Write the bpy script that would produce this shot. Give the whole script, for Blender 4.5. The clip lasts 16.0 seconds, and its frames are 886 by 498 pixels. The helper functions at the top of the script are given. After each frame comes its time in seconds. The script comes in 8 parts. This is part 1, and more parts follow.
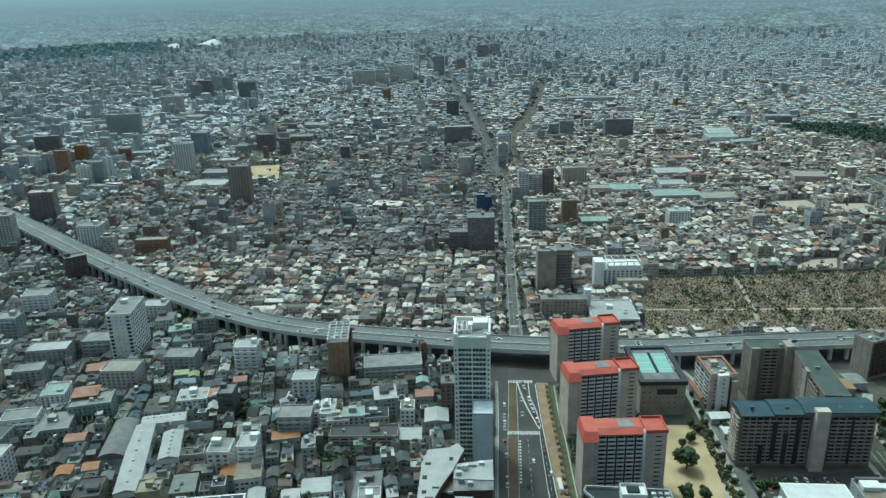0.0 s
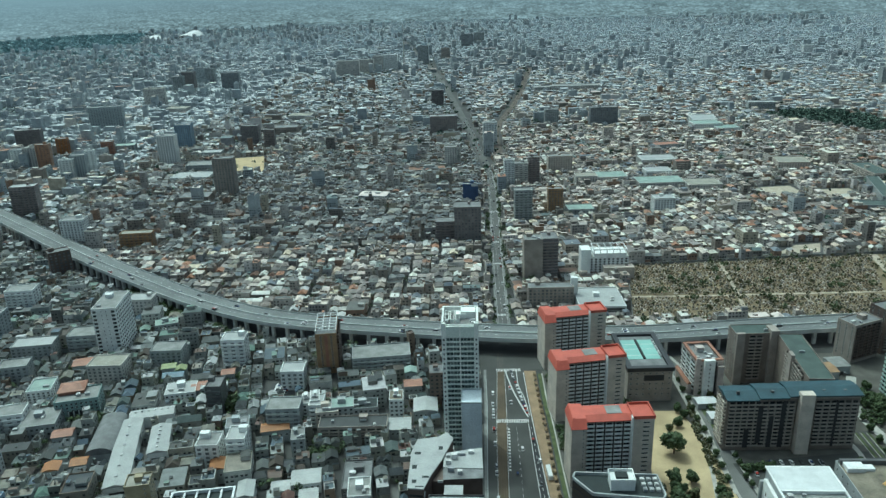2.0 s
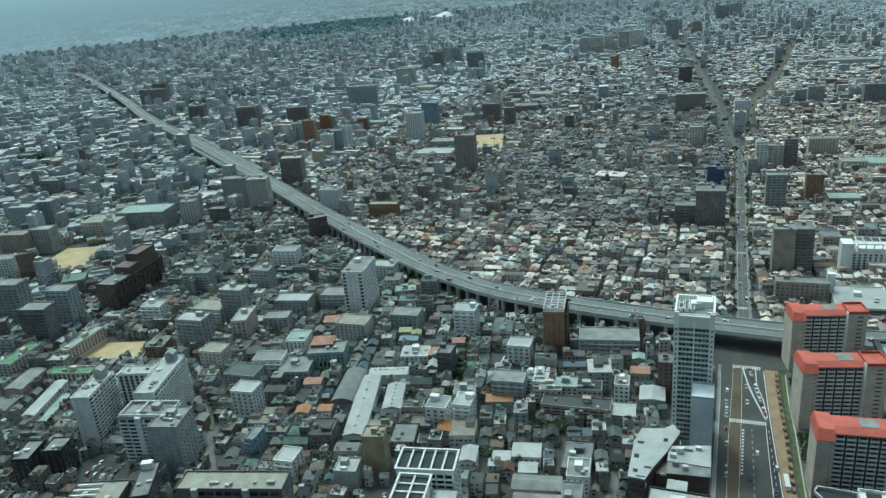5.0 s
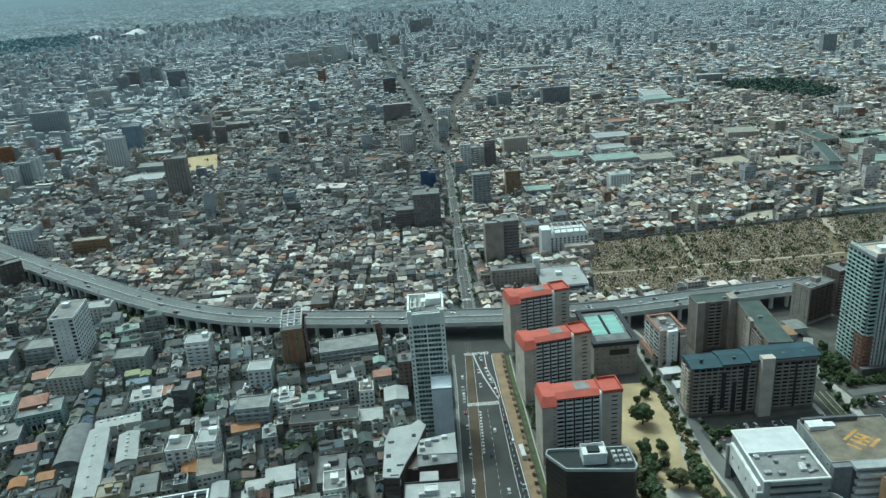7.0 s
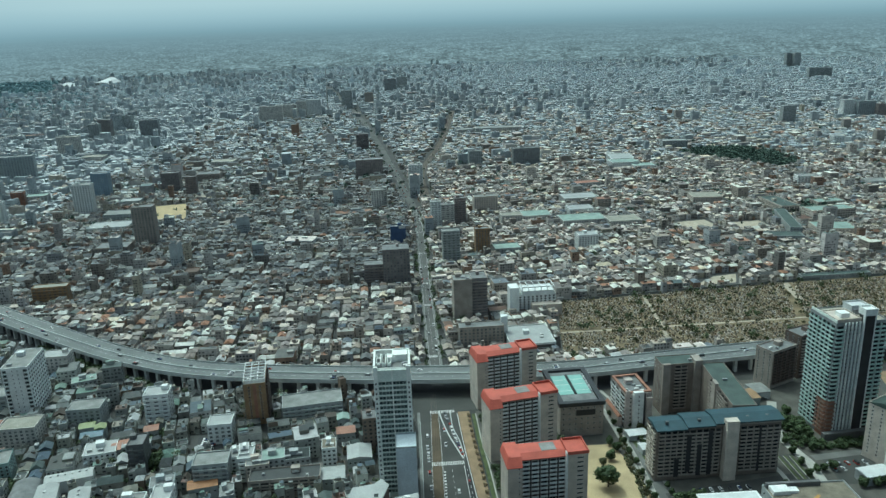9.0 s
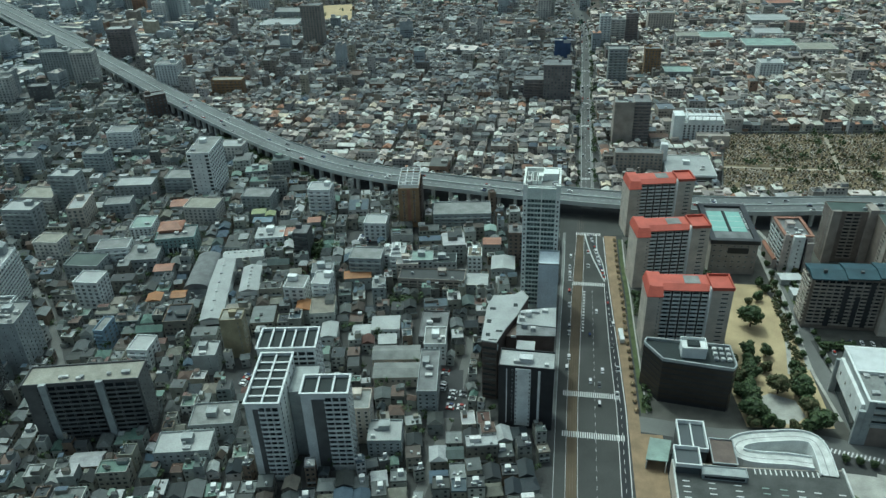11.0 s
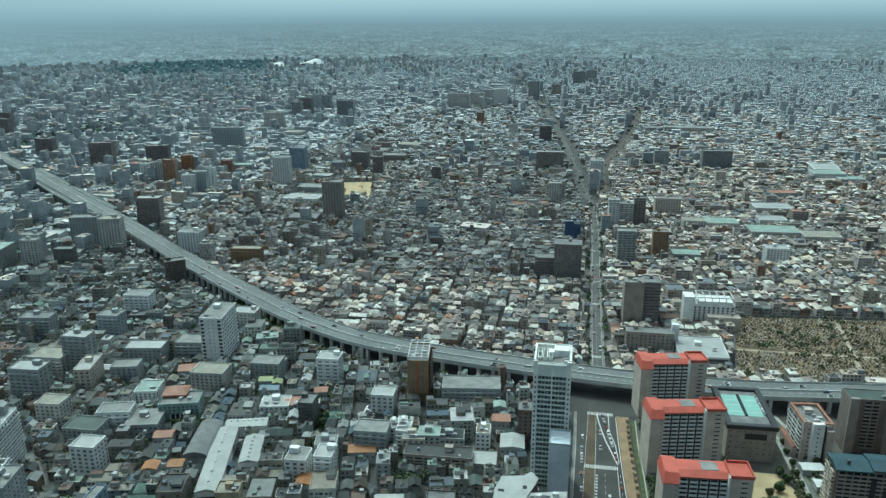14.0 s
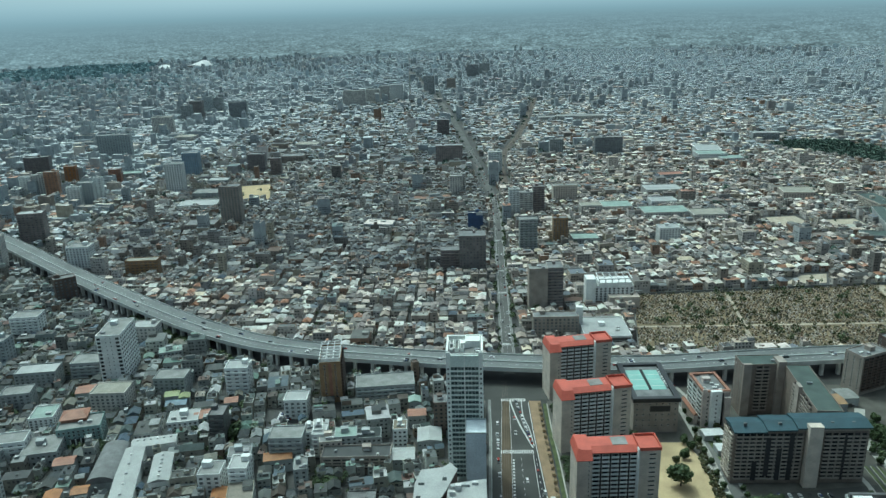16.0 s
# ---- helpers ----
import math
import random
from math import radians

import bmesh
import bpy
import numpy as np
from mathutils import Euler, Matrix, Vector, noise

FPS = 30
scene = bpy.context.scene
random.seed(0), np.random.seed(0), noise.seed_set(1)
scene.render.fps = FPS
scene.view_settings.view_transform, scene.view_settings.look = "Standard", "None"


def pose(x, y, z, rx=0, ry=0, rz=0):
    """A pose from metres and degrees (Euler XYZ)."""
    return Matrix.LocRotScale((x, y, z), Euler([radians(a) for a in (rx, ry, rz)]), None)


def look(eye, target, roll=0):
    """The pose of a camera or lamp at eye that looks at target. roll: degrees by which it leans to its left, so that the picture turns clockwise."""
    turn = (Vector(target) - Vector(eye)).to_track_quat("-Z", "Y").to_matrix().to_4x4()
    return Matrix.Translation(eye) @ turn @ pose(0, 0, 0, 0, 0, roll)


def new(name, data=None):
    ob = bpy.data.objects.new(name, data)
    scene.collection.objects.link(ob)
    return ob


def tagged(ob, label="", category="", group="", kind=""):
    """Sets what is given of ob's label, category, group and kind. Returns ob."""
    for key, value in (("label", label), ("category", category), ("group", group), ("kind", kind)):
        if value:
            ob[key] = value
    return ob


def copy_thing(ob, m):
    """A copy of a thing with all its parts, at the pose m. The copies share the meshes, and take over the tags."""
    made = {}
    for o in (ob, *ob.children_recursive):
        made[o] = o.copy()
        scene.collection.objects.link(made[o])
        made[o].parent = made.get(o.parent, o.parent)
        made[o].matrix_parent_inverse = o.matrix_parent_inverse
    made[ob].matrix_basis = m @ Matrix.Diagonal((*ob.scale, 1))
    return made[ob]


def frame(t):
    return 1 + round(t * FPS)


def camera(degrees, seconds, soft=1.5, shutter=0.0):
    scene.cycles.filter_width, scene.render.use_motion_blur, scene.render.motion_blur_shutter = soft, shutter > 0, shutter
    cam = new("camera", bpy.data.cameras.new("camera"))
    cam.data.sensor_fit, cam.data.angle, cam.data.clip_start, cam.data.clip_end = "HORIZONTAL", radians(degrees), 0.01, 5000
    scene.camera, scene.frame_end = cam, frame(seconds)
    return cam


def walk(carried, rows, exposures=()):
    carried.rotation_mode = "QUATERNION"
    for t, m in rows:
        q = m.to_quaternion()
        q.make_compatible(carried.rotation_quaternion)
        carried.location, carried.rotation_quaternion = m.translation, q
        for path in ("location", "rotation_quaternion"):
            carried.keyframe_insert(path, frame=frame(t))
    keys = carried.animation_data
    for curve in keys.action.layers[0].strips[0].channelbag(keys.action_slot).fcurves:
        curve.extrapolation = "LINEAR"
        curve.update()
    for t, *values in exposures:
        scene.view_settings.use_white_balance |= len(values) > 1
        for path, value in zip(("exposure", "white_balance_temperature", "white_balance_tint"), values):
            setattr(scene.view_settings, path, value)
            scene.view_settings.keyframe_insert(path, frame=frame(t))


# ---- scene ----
cam = camera(60.78, 16.0, soft=1.45)
EYE = (0.0, 0.0, 270.0)
# seconds, then the turn in degrees about x, y and z; the camera stands at one window
TURNS = [
    (0.0, 70.79, 1.37, 3.18),
    (0.5, 71.65, -1.35, 5.37),
    (1.0, 71.30, -0.86, 2.94),
    (1.5, 70.13, 2.69, 2.72),
    (2.0, 69.99, 1.73, 1.99),
    (2.5, 70.05, 2.06, 9.98),
    (3.0, 70.72, 2.70, 23.74),
    (3.2, 71.26, 2.33, 27.25),
    (4.1, 70.27, 3.34, 31.11),
    (5.3, 68.59, 4.81, 12.48),
    (5.5, 68.23, 4.45, 7.76),
    (6.0, 70.02, 3.84, 0.24),
    (6.5, 70.02, 3.63, -3.06),
    (7.0, 68.83, 3.89, -1.94),
    (7.5, 68.97, 1.88, -3.29),
    (8.0, 72.67, 0.49, -5.83),
    (8.5, 74.30, 1.15, -6.40),
    (9.0, 72.99, 1.79, -3.71),
    (9.5, 65.23, 2.57, -0.83),
    (9.7, 62.33, 3.32, -0.51),
    (10.6, 58.73, 2.36, 5.28),
    (11.8, 63.26, 1.09, 12.98),
    (12.0, 64.17, 0.87, 12.94),
    (12.5, 67.33, 0.92, 13.42),
    (13.0, 70.34, 1.35, 13.03),
    (13.5, 71.87, 0.84, 11.57),
    (14.0, 72.60, 0.34, 10.34),
    (14.5, 71.45, 0.29, 7.12),
    (15.0, 70.99, 0.21, 2.32),
    (15.5, 72.44, 1.24, 0.66),
    (16.0, 72.17, 1.59, 2.43),
]
walk(cam, [(t, pose(*EYE, a, b, c)) for t, a, b, c in TURNS], exposures=[(0.0, -0.05, 5270, -20), (2.0, -0.05, 5250, -20), (3.0, -0.01, 5190, -21), (5.5, -0.05, 5270, -20), (8.7, -0.05, 5270, -20), (9.5, -0.25, 5320, -20), (12.0, -0.17, 5320, -20), (13.0, 0.01, 5270, -20), (16.0, -0.05, 5270, -20)])

# ---------------------------------------------------------------- light
SUN_EL, SUN_AZ = radians(64), radians(-38)
world = bpy.data.worlds.new("sky")
scene.world = world
world.use_nodes = True
wn = world.node_tree.nodes
sky = wn.new("ShaderNodeTexSky")
sky.sky_type = "NISHITA"
sky.sun_disc = False
sky.sun_elevation, sky.sun_rotation = SUN_EL, SUN_AZ
sky.altitude, sky.air_density, sky.dust_density, sky.ozone_density = 100, 0.6, 8.0, 0.3
wn["Background"].inputs["Strength"].default_value = 0.15
milky = wn.new("ShaderNodeHueSaturation")
milky.inputs["Saturation"].default_value = 0.62
world.node_tree.links.new(sky.outputs["Color"], milky.inputs["Color"])
world.node_tree.links.new(milky.outputs["Color"], wn["Background"].inputs["Color"])
sun_data = bpy.data.lights.new("sun", "SUN")
sun_data.energy, sun_data.angle, sun_data.color = 1.15, radians(1.5), (1.0, 0.95, 0.86)
sun = new("sun", sun_data)
sun.matrix_world = look((math.sin(SUN_AZ) * math.cos(SUN_EL) * 900, math.cos(SUN_AZ) * math.cos(SUN_EL) * 900, math.sin(SUN_EL) * 900), (0, 0, 0))

# ---------------------------------------------------------------- materials


def material(name, colours, rough=0.7, metal=0.0, vary="object", grain=0.4, grain_amount=0.2, stain=9.0, stain_amount=0.3, bump=0.05, spec=0.4, ribs=0.0):
    """A painted, tiled or mineral surface: a colour picked per object or per island, broken by stains and by grain, both in metres."""
    m = bpy.data.materials.new(name)
    m.use_nodes = True
    n, l = m.node_tree.nodes, m.node_tree.links
    b = n["Principled BSDF"]
    b.inputs["Roughness"].default_value, b.inputs["Metallic"].default_value = rough, metal
    b.inputs["Specular IOR Level"].default_value = spec
    ramp = n.new("ShaderNodeValToRGB")
    ramp.color_ramp.interpolation = "CONSTANT"
    el = ramp.color_ramp.elements
    while len(el) > 1:
        el.remove(el[-1])
    el[0].position, el[0].color = 0, (*colours[0], 1)
    for i, c in enumerate(colours[1:], 1):
        e = el.new(i / len(colours))
        e.color = (*c, 1)
    if vary == "object":
        r = n.new("ShaderNodeObjectInfo").outputs["Random"]
    else:
        r = n.new("ShaderNodeNewGeometry").outputs["Random Per Island"]
    l.new(r, ramp.inputs["Fac"])
    tc = n.new("ShaderNodeNewGeometry").outputs["Position"]
    big, small = n.new("ShaderNodeTexNoise"), n.new("ShaderNodeTexNoise")
    for node, size, detail in ((big, stain, 3.0), (small, grain, 2.0)):
        node.inputs["Scale"].default_value, node.inputs["Detail"].default_value = 1.0 / size, detail
        l.new(tc, node.inputs["Vector"])
    colour = ramp.outputs["Color"]
    for node, amount in ((big, stain_amount), (small, grain_amount)):
        mr = n.new("ShaderNodeMapRange")
        mr.inputs["From Min"].default_value, mr.inputs["From Max"].default_value = 0.25, 0.75
        mr.inputs["To Min"].default_value, mr.inputs["To Max"].default_value = 1 - amount, 1 + amount * 0.6
        l.new(node.outputs["Fac"], mr.inputs["Value"])
        mx = n.new("ShaderNodeMix")
        mx.data_type, mx.blend_type = "RGBA", "MULTIPLY"
        mx.inputs["Factor"].default_value = 1.0
        l.new(colour, mx.inputs["A"])
        l.new(mr.outputs["Result"], mx.inputs["B"])
        colour = mx.outputs["Result"]
    l.new(colour, b.inputs["Base Color"])
    if bump:
        bp = n.new("ShaderNodeBump")
        bp.inputs["Strength"].default_value, bp.inputs["Distance"].default_value = 0.5, bump
        height = small.outputs["Fac"]
        if ribs:
            wv = n.new("ShaderNodeTexWave")
            wv.inputs["Scale"].default_value = 1.0 / ribs
            l.new(tc, wv.inputs["Vector"])
            height = wv.outputs["Fac"]
        l.new(height, bp.inputs["Height"])
        l.new(bp.outputs["Normal"], b.inputs["Normal"])
    return m


ROOF_COLOURS = [(0.147, 0.145, 0.138), (0.059, 0.062, 0.062), (0.342, 0.339, 0.307), (0.11, 0.109, 0.104), (0.051, 0.055, 0.055), (0.22, 0.225, 0.221), (0.5, 0.5, 0.465), (0.139, 0.128, 0.111), (0.088, 0.095, 0.096), (0.294, 0.282, 0.253), (0.073, 0.073, 0.072), (0.175, 0.181, 0.173), (0.118, 0.121, 0.117), (0.124, 0.073, 0.052), (0.184, 0.175, 0.152), (0.081, 0.087, 0.09), (0.5, 0.5, 0.487), (0.161, 0.167, 0.165), (0.066, 0.087, 0.117), (0.102, 0.102, 0.096), (0.198, 0.189, 0.152), (0.133, 0.138, 0.138), (0.11, 0.131, 0.12), (0.448, 0.436, 0.392), (0.096, 0.098, 0.09), (0.191, 0.102, 0.062), (0.124, 0.131, 0.125), (0.476, 0.479, 0.448), (0.066, 0.065, 0.062), (0.249, 0.218, 0.165), (0.154, 0.16, 0.145), (0.118, 0.153, 0.152)]
# dark tiles, darkened further to imitate cloud shade
DARK_ROOFS = [(0.054, 0.058, 0.06), (0.078, 0.083, 0.084), (0.108, 0.11, 0.108), (0.066, 0.073, 0.078), (0.15, 0.159, 0.162), (0.09, 0.086, 0.081), (0.045, 0.049, 0.054), (0.12, 0.125, 0.126), (0.072, 0.077, 0.078), (0.253, 0.258, 0.246), (0.06, 0.073, 0.09), (0.096, 0.101, 0.102), (0.132, 0.131, 0.123), (0.066, 0.067, 0.066), (0.102, 0.067, 0.048), (0.376, 0.383, 0.37), (0.084, 0.092, 0.09), (0.114, 0.116, 0.114)]
PALE_ROOFS = [(0.551, 0.485, 0.415), (0.23, 0.203, 0.181), (0.6, 0.6, 0.536), (0.168, 0.154, 0.141), (0.436, 0.365, 0.289), (0.251, 0.221, 0.205), (0.6, 0.598, 0.508), (0.148, 0.13, 0.117), (0.6, 0.6, 0.549), (0.302, 0.258, 0.214), (0.21, 0.181, 0.158), (0.483, 0.425, 0.37), (0.312, 0.167, 0.101), (0.333, 0.304, 0.279), (0.6, 0.522, 0.387), (0.128, 0.117, 0.109), (0.271, 0.238, 0.214), (0.597, 0.535, 0.487), (0.189, 0.172, 0.154), (0.148, 0.167, 0.19)]
# roof colours paled and blued to imitate haze
THIN_HAZE_ROOFS = [(0.31, 0.34, 0.36), (0.37, 0.40, 0.42), (0.27, 0.30, 0.32), (0.43, 0.46, 0.475), (0.34, 0.365, 0.38), (0.29, 0.315, 0.33), (0.58, 0.60, 0.605), (0.33, 0.36, 0.375), (0.24, 0.265, 0.285), (0.40, 0.42, 0.43), (0.31, 0.335, 0.34), (0.36, 0.385, 0.395)]
WALL_COLOURS = [(0.457, 0.422, 0.373), (0.328, 0.3, 0.268), (0.576, 0.533, 0.48), (0.258, 0.228, 0.196), (0.397, 0.348, 0.294), (0.516, 0.487, 0.453), (0.198, 0.184, 0.169), (0.357, 0.333, 0.311), (0.674, 0.636, 0.604), (0.278, 0.187, 0.134), (0.426, 0.383, 0.302), (0.328, 0.327, 0.331)]
# quarter near the window: dark tiles, green-grey sheets, a few pale ones
# both palettes darkened so that the far city reads as hazier
NEAR_ROOFS = [(.11, .17, .14), (.17, .23, .19), (.11, .06, .048), (.075, .105, .14), (0.04, 0.044, 0.044), (0.025, 0.029, 0.03), (0.083, 0.092, 0.09), (0.128, 0.137, 0.131), (0.032, 0.037, 0.038), (0.191, 0.204, 0.198), (0.046, 0.05, 0.046), (0.153, 0.166, 0.162), (0.063, 0.051, 0.041), (0.031, 0.038, 0.042), (0.345, 0.362, 0.351), (0.054, 0.058, 0.054), (0.103, 0.112, 0.112), (0.023, 0.025, 0.025), (0.1, 0.066, 0.05), (0.073, 0.095, 0.09), (0.037, 0.041, 0.044), (0.396, 0.396, 0.396), (0.07, 0.095, 0.115), (0.16, 0.157, 0.128), (0.037, 0.041, 0.04), (0.103, 0.122, 0.112), (0.027, 0.034, 0.04), (0.256, 0.267, 0.261), (0.077, 0.083, 0.081), (0.211, 0.191, 0.157), (0.044, 0.048, 0.049), (0.387, 0.396, 0.394)]
NEAR_WALLS = [(0.383, 0.394, 0.36), (0.255, 0.256, 0.228), (0.51, 0.519, 0.48), (0.191, 0.181, 0.156), (0.319, 0.3, 0.252), (0.434, 0.437, 0.408), (0.153, 0.15, 0.139), (0.294, 0.3, 0.282), (0.581, 0.57, 0.547), (0.216, 0.163, 0.12), (0.345, 0.338, 0.276), (0.255, 0.281, 0.276)]
roof_mixed = material("weathered roofing", ROOF_COLOURS, 0.6, vary="island", grain=0.9, stain=6)
roof_dark = material("cloud shaded grey tiles", DARK_ROOFS, 0.5, vary="island", grain=0.9, stain=6)
roof_pale = material("pale sheet and cement roofing", PALE_ROOFS, 0.6, vary="island", grain=0.9, stain=6)
roof_thin_haze = material("haze tinted roofing", THIN_HAZE_ROOFS, 0.5, vary="island", grain=1.5, stain=12)
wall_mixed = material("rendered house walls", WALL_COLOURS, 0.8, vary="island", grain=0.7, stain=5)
# these three carry haze in their colour: pale walls, blued roofs
wall_thin_haze = material("haze tinted house walls", [(.38, .415, .43), (.44, .47, .48), (.33, .36, .375), (.41, .435, .44)], 0.8, vary="island", grain=2, stain=10)
wall_haze = material("haze tinted far walls", [(.56, .62, .65), (.63, .67, .69), (.50, .57, .61), (.60, .63, .63)], 0.85, vary="island", grain=2, stain=12)
roof_haze = material("haze tinted far roofing", [(.27, .31, .33), (.33, .36, .375), (.22, .255, .275), (.40, .42, .43)], 0.7, vary="island", grain=1.5, stain=12)
roof_near = material("near tile and sheet roofing", NEAR_ROOFS, 0.6, vary="island", grain=0.8, stain=4)
wall_near = material("near rendered walls", NEAR_WALLS, 0.8, vary="island", grain=0.6, stain=4)
roof_own = material("house roofing", NEAR_ROOFS, 0.6, grain=0.6, stain=4, bump=0.06)
wall_own = material("house render", NEAR_WALLS, 0.8, grain=0.5, stain=4)
glass_dark = material("window glass", [(.03, .038, .042), (.045, .05, .05), (.02, .025, .03), (.07, .075, .075)], 0.12, vary="island", grain_amount=0.1, stain_amount=0.1, bump=0.0, spec=0.6)
glass_own = material("window pane", [(.03, .038, .042), (.05, .055, .055), (.022, .028, .032), (.09, .09, .085)], 0.12, grain_amount=0.1, stain_amount=0.1, bump=0.0, spec=0.6)
asphalt = material("asphalt", [(.055, .056, .058)], 0.85, grain=0.5, stain=14, stain_amount=0.4)
asphalt_new = material("fresh asphalt", [(.028, .029, .032)], 0.8, grain=0.4, stain=20, stain_amount=0.25)
street_grey = material("sun bleached street asphalt", [(.15, .15, .142)], 0.85, grain=0.6, stain=20, stain_amount=0.3)
deck_dark = material("worn roof car park asphalt", [(.085, .088, .083)], 0.85, grain=0.6, stain=9, stain_amount=0.4)
tan_field = material("dry tan grass", [(.21, .175, .095)], 0.95, grain=0.6, stain=6, stain_amount=0.4)
ballast = material("brown railway ballast", [(.105, .088, .074)], 0.95, grain=0.4, stain=15, stain_amount=0.4)
estate_pave = material("worn estate paving", [(.10, .096, .084)], 0.9, grain=0.5, stain=10, stain_amount=0.4)
avenue_grey = material("worn avenue asphalt", [(.105, .105, .10)], 0.85, grain=0.6, stain=22, stain_amount=0.35)
lane_grey = material("worn street asphalt", [(.062, .063, .059)], 0.85, grain=0.6, stain=25, stain_amount=0.35)
ground_mat = material("city ground", [(.07, .07, .068)], 0.9, grain=1.2, stain=30, stain_amount=0.45)
paint_white = material("road paint", [(.68, .68, .66)], 0.6, grain=0.3, stain=2.0)
track_bed = material("rusty tram bed", [(.095, .073, .046)], 0.9, grain=0.4, stain=18, stain_amount=0.45)
steel_rail = material("rusty rail steel", [(.15, .12, .09)], 0.5, 0.4, grain=0.3)
sand_pave = material("sandy paving", [(.27, .195, .12)], 0.9, grain=0.5, stain=7)
sand = material("sandy play ground", [(.46, .365, .215)], 0.95, grain=0.6, stain=12, stain_amount=0.22)
dry_soil = material("dry cemetery soil", [(.19, .15, .09)], 0.95, grain=0.8, stain=12, stain_amount=0.45)
path_mat = material("pale gravel path", [(.42, .37, .29)], 0.95, grain=0.5, stain=6)
plaza_mat = material("pale plaza paving", [(.40, .39, .355)], 0.9, grain=0.5, stain=6)
grass_mat = material("worn grass", [(.085, .105, .045)], 0.95, grain=0.5, stain=5, stain_amount=0.5)
stone_mat = material("grave stone", [(.26, .215, .15), (.32, .28, .21), (.15, .14, .12), (.52, .48, .42), (.24, .18, .11), (.18, .15, .10)], 0.6, vary="island", grain=0.3, stain=4)
leaf = material("foliage", [(.068, .10, .038), (.052, .08, .031), (.084, .108, .045), (.066, .09, .046)], 0.7, vary="island", grain=0.7, grain_amount=0.4, stain=5, bump=0.0, spec=0.3)
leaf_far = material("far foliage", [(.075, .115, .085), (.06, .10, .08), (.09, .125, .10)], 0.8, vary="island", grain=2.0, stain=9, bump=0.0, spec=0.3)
bush_tan = material("dry tan planting", [(.44, .33, .20), (.36, .28, .17), (.27, .23, .14)], 0.8, vary="island", grain=0.5, stain=3, bump=0.0)
# foliage paled and blued in colour to imitate haze over far woods
leaf_haze = material("haze tinted foliage", [(.25, .35, .37), (.22, .315, .34), (.28, .37, .385)], 0.85, vary="island", grain=3.0, stain=12, bump=0.0, spec=0.2)
leaf_dry = material("olive foliage", [(.085, .09, .04), (.065, .08, .035), (.11, .10, .05)], 0.75, vary="island", grain=0.7, stain=5, bump=0.0, spec=0.3)
bark = material("bark", [(.10, .075, .055)], 0.9, grain=0.15, stain=1)
pier_mat = material("pale concrete", [(.60, .60, .575)], 0.85, grain=0.6, stain=5, stain_amount=0.35)
concrete = material("concrete", [(.21, .215, .205)], 0.85, grain=0.6, stain=7, stain_amount=0.35)
concrete_dark = material("stained concrete", [(.15, .152, .148)], 0.85, grain=0.6, stain=6, stain_amount=0.4)
deck_mat = material("expressway asphalt", [(.15, .16, .158)], 0.8, grain=0.8, stain=25, stain_amount=0.2)
barrier_mat = material("expressway barrier", [(.50, .52, .505)], 0.7, grain=0.5, stain=9)
white_wall = material("white render", [(.77, .785, .765)], 0.7, grain=0.5, stain=6, stain_amount=0.2)
white_roof = material("white sheet roof", [(.36, .37, .36)], 0.5, grain=0.7, stain=9, stain_amount=0.2)
pale_roof = material("pale grey roof membrane", [(.235, .24, .23)], 0.75, grain=0.7, stain=6, stain_amount=0.35)
beige_roof = material("beige roof membrane", [(.29, .28, .235)], 0.75, grain=0.7, stain=6, stain_amount=0.3)
grey_roof = material("grey roof membrane", [(.185, .19, .19)], 0.75, grain=0.7, stain=6, stain_amount=0.4)
dark_panel = material("dark roof panels", [(.022, .03, .03)], 0.75, grain=0.6, stain=5, stain_amount=0.25)
tower_rail = material("grey green balcony glass", [(.52, .58, .55)], 0.3, grain=0.6, stain=8, stain_amount=0.15)
teal_wall = material("pale teal tiles", [(.27, .37, .35)], 0.6, grain=0.5, stain=6)
aqua_wall = material("pale aqua tiles", [(.86, .88, .83)], 0.5, grain=0.6, stain=8, stain_amount=0.15)
aqua_rail = material("pale green balcony panels", [(.74, .80, .74)], 0.35, grain=0.6, stain=8, stain_amount=0.15)
blue_grey_wall = material("blue grey panels", [(.42, .455, .46)], 0.6, grain=0.8, stain=12, stain_amount=0.15)
beige_wall = material("beige render", [(.56, .50, .43)], 0.75, grain=0.5, stain=6, stain_amount=0.25)
taupe_wall = material("taupe tiles", [(.35, .31, .27)], 0.7, grain=0.5, stain=6, stain_amount=0.25)
red_roof = material("vermilion sheet roof", [(.46, .105, .072)], 0.55, grain=0.5, stain=7, stain_amount=0.22)
brown_glass = material("bronze glass", [(.045, .037, .029)], 0.3, grain=0.6, stain=6, stain_amount=0.3, bump=0.0)
brown_wall = material("brown tiles", [(.13, .098, .082)], 0.6, grain=0.4, stain=5)
# brown and dark tiles lightened in colour to imitate haze on far blocks
brown_far = material("haze greyed brown tiles", [(.25, .215, .205), (.29, .25, .235), (.22, .20, .195)], 0.6, grain=0.8, stain=8)
dark_far = material("greyed dark tiles", [(.23, .245, .255), (.27, .28, .285)], 0.6, grain=0.8, stain=8)
ochre_wall = material("ochre brown tiles", [(.30, .195, .105)], 0.6, grain=0.4, stain=5)
taupe_dark = material("dark taupe tiles", [(.225, .188, .16)], 0.7, grain=0.5, stain=6)
pink_wall = material("pale pink render", [(.50, .44, .40)], 0.7, grain=0.5, stain=6)
brick_red = material("brick red tiles", [(.30, .15, .10)], 0.6, grain=0.4, stain=5)
dark_wall = material("dark grey tiles", [(.12, .12, .12)], 0.5, grain=0.5, stain=5)
black_wall = material("near black cladding", [(.035, .036, .04)], 0.45, grain=0.5, stain=5)
grey_wall = material("grey render", [(.37, .39, .385)], 0.75, grain=0.5, stain=6)
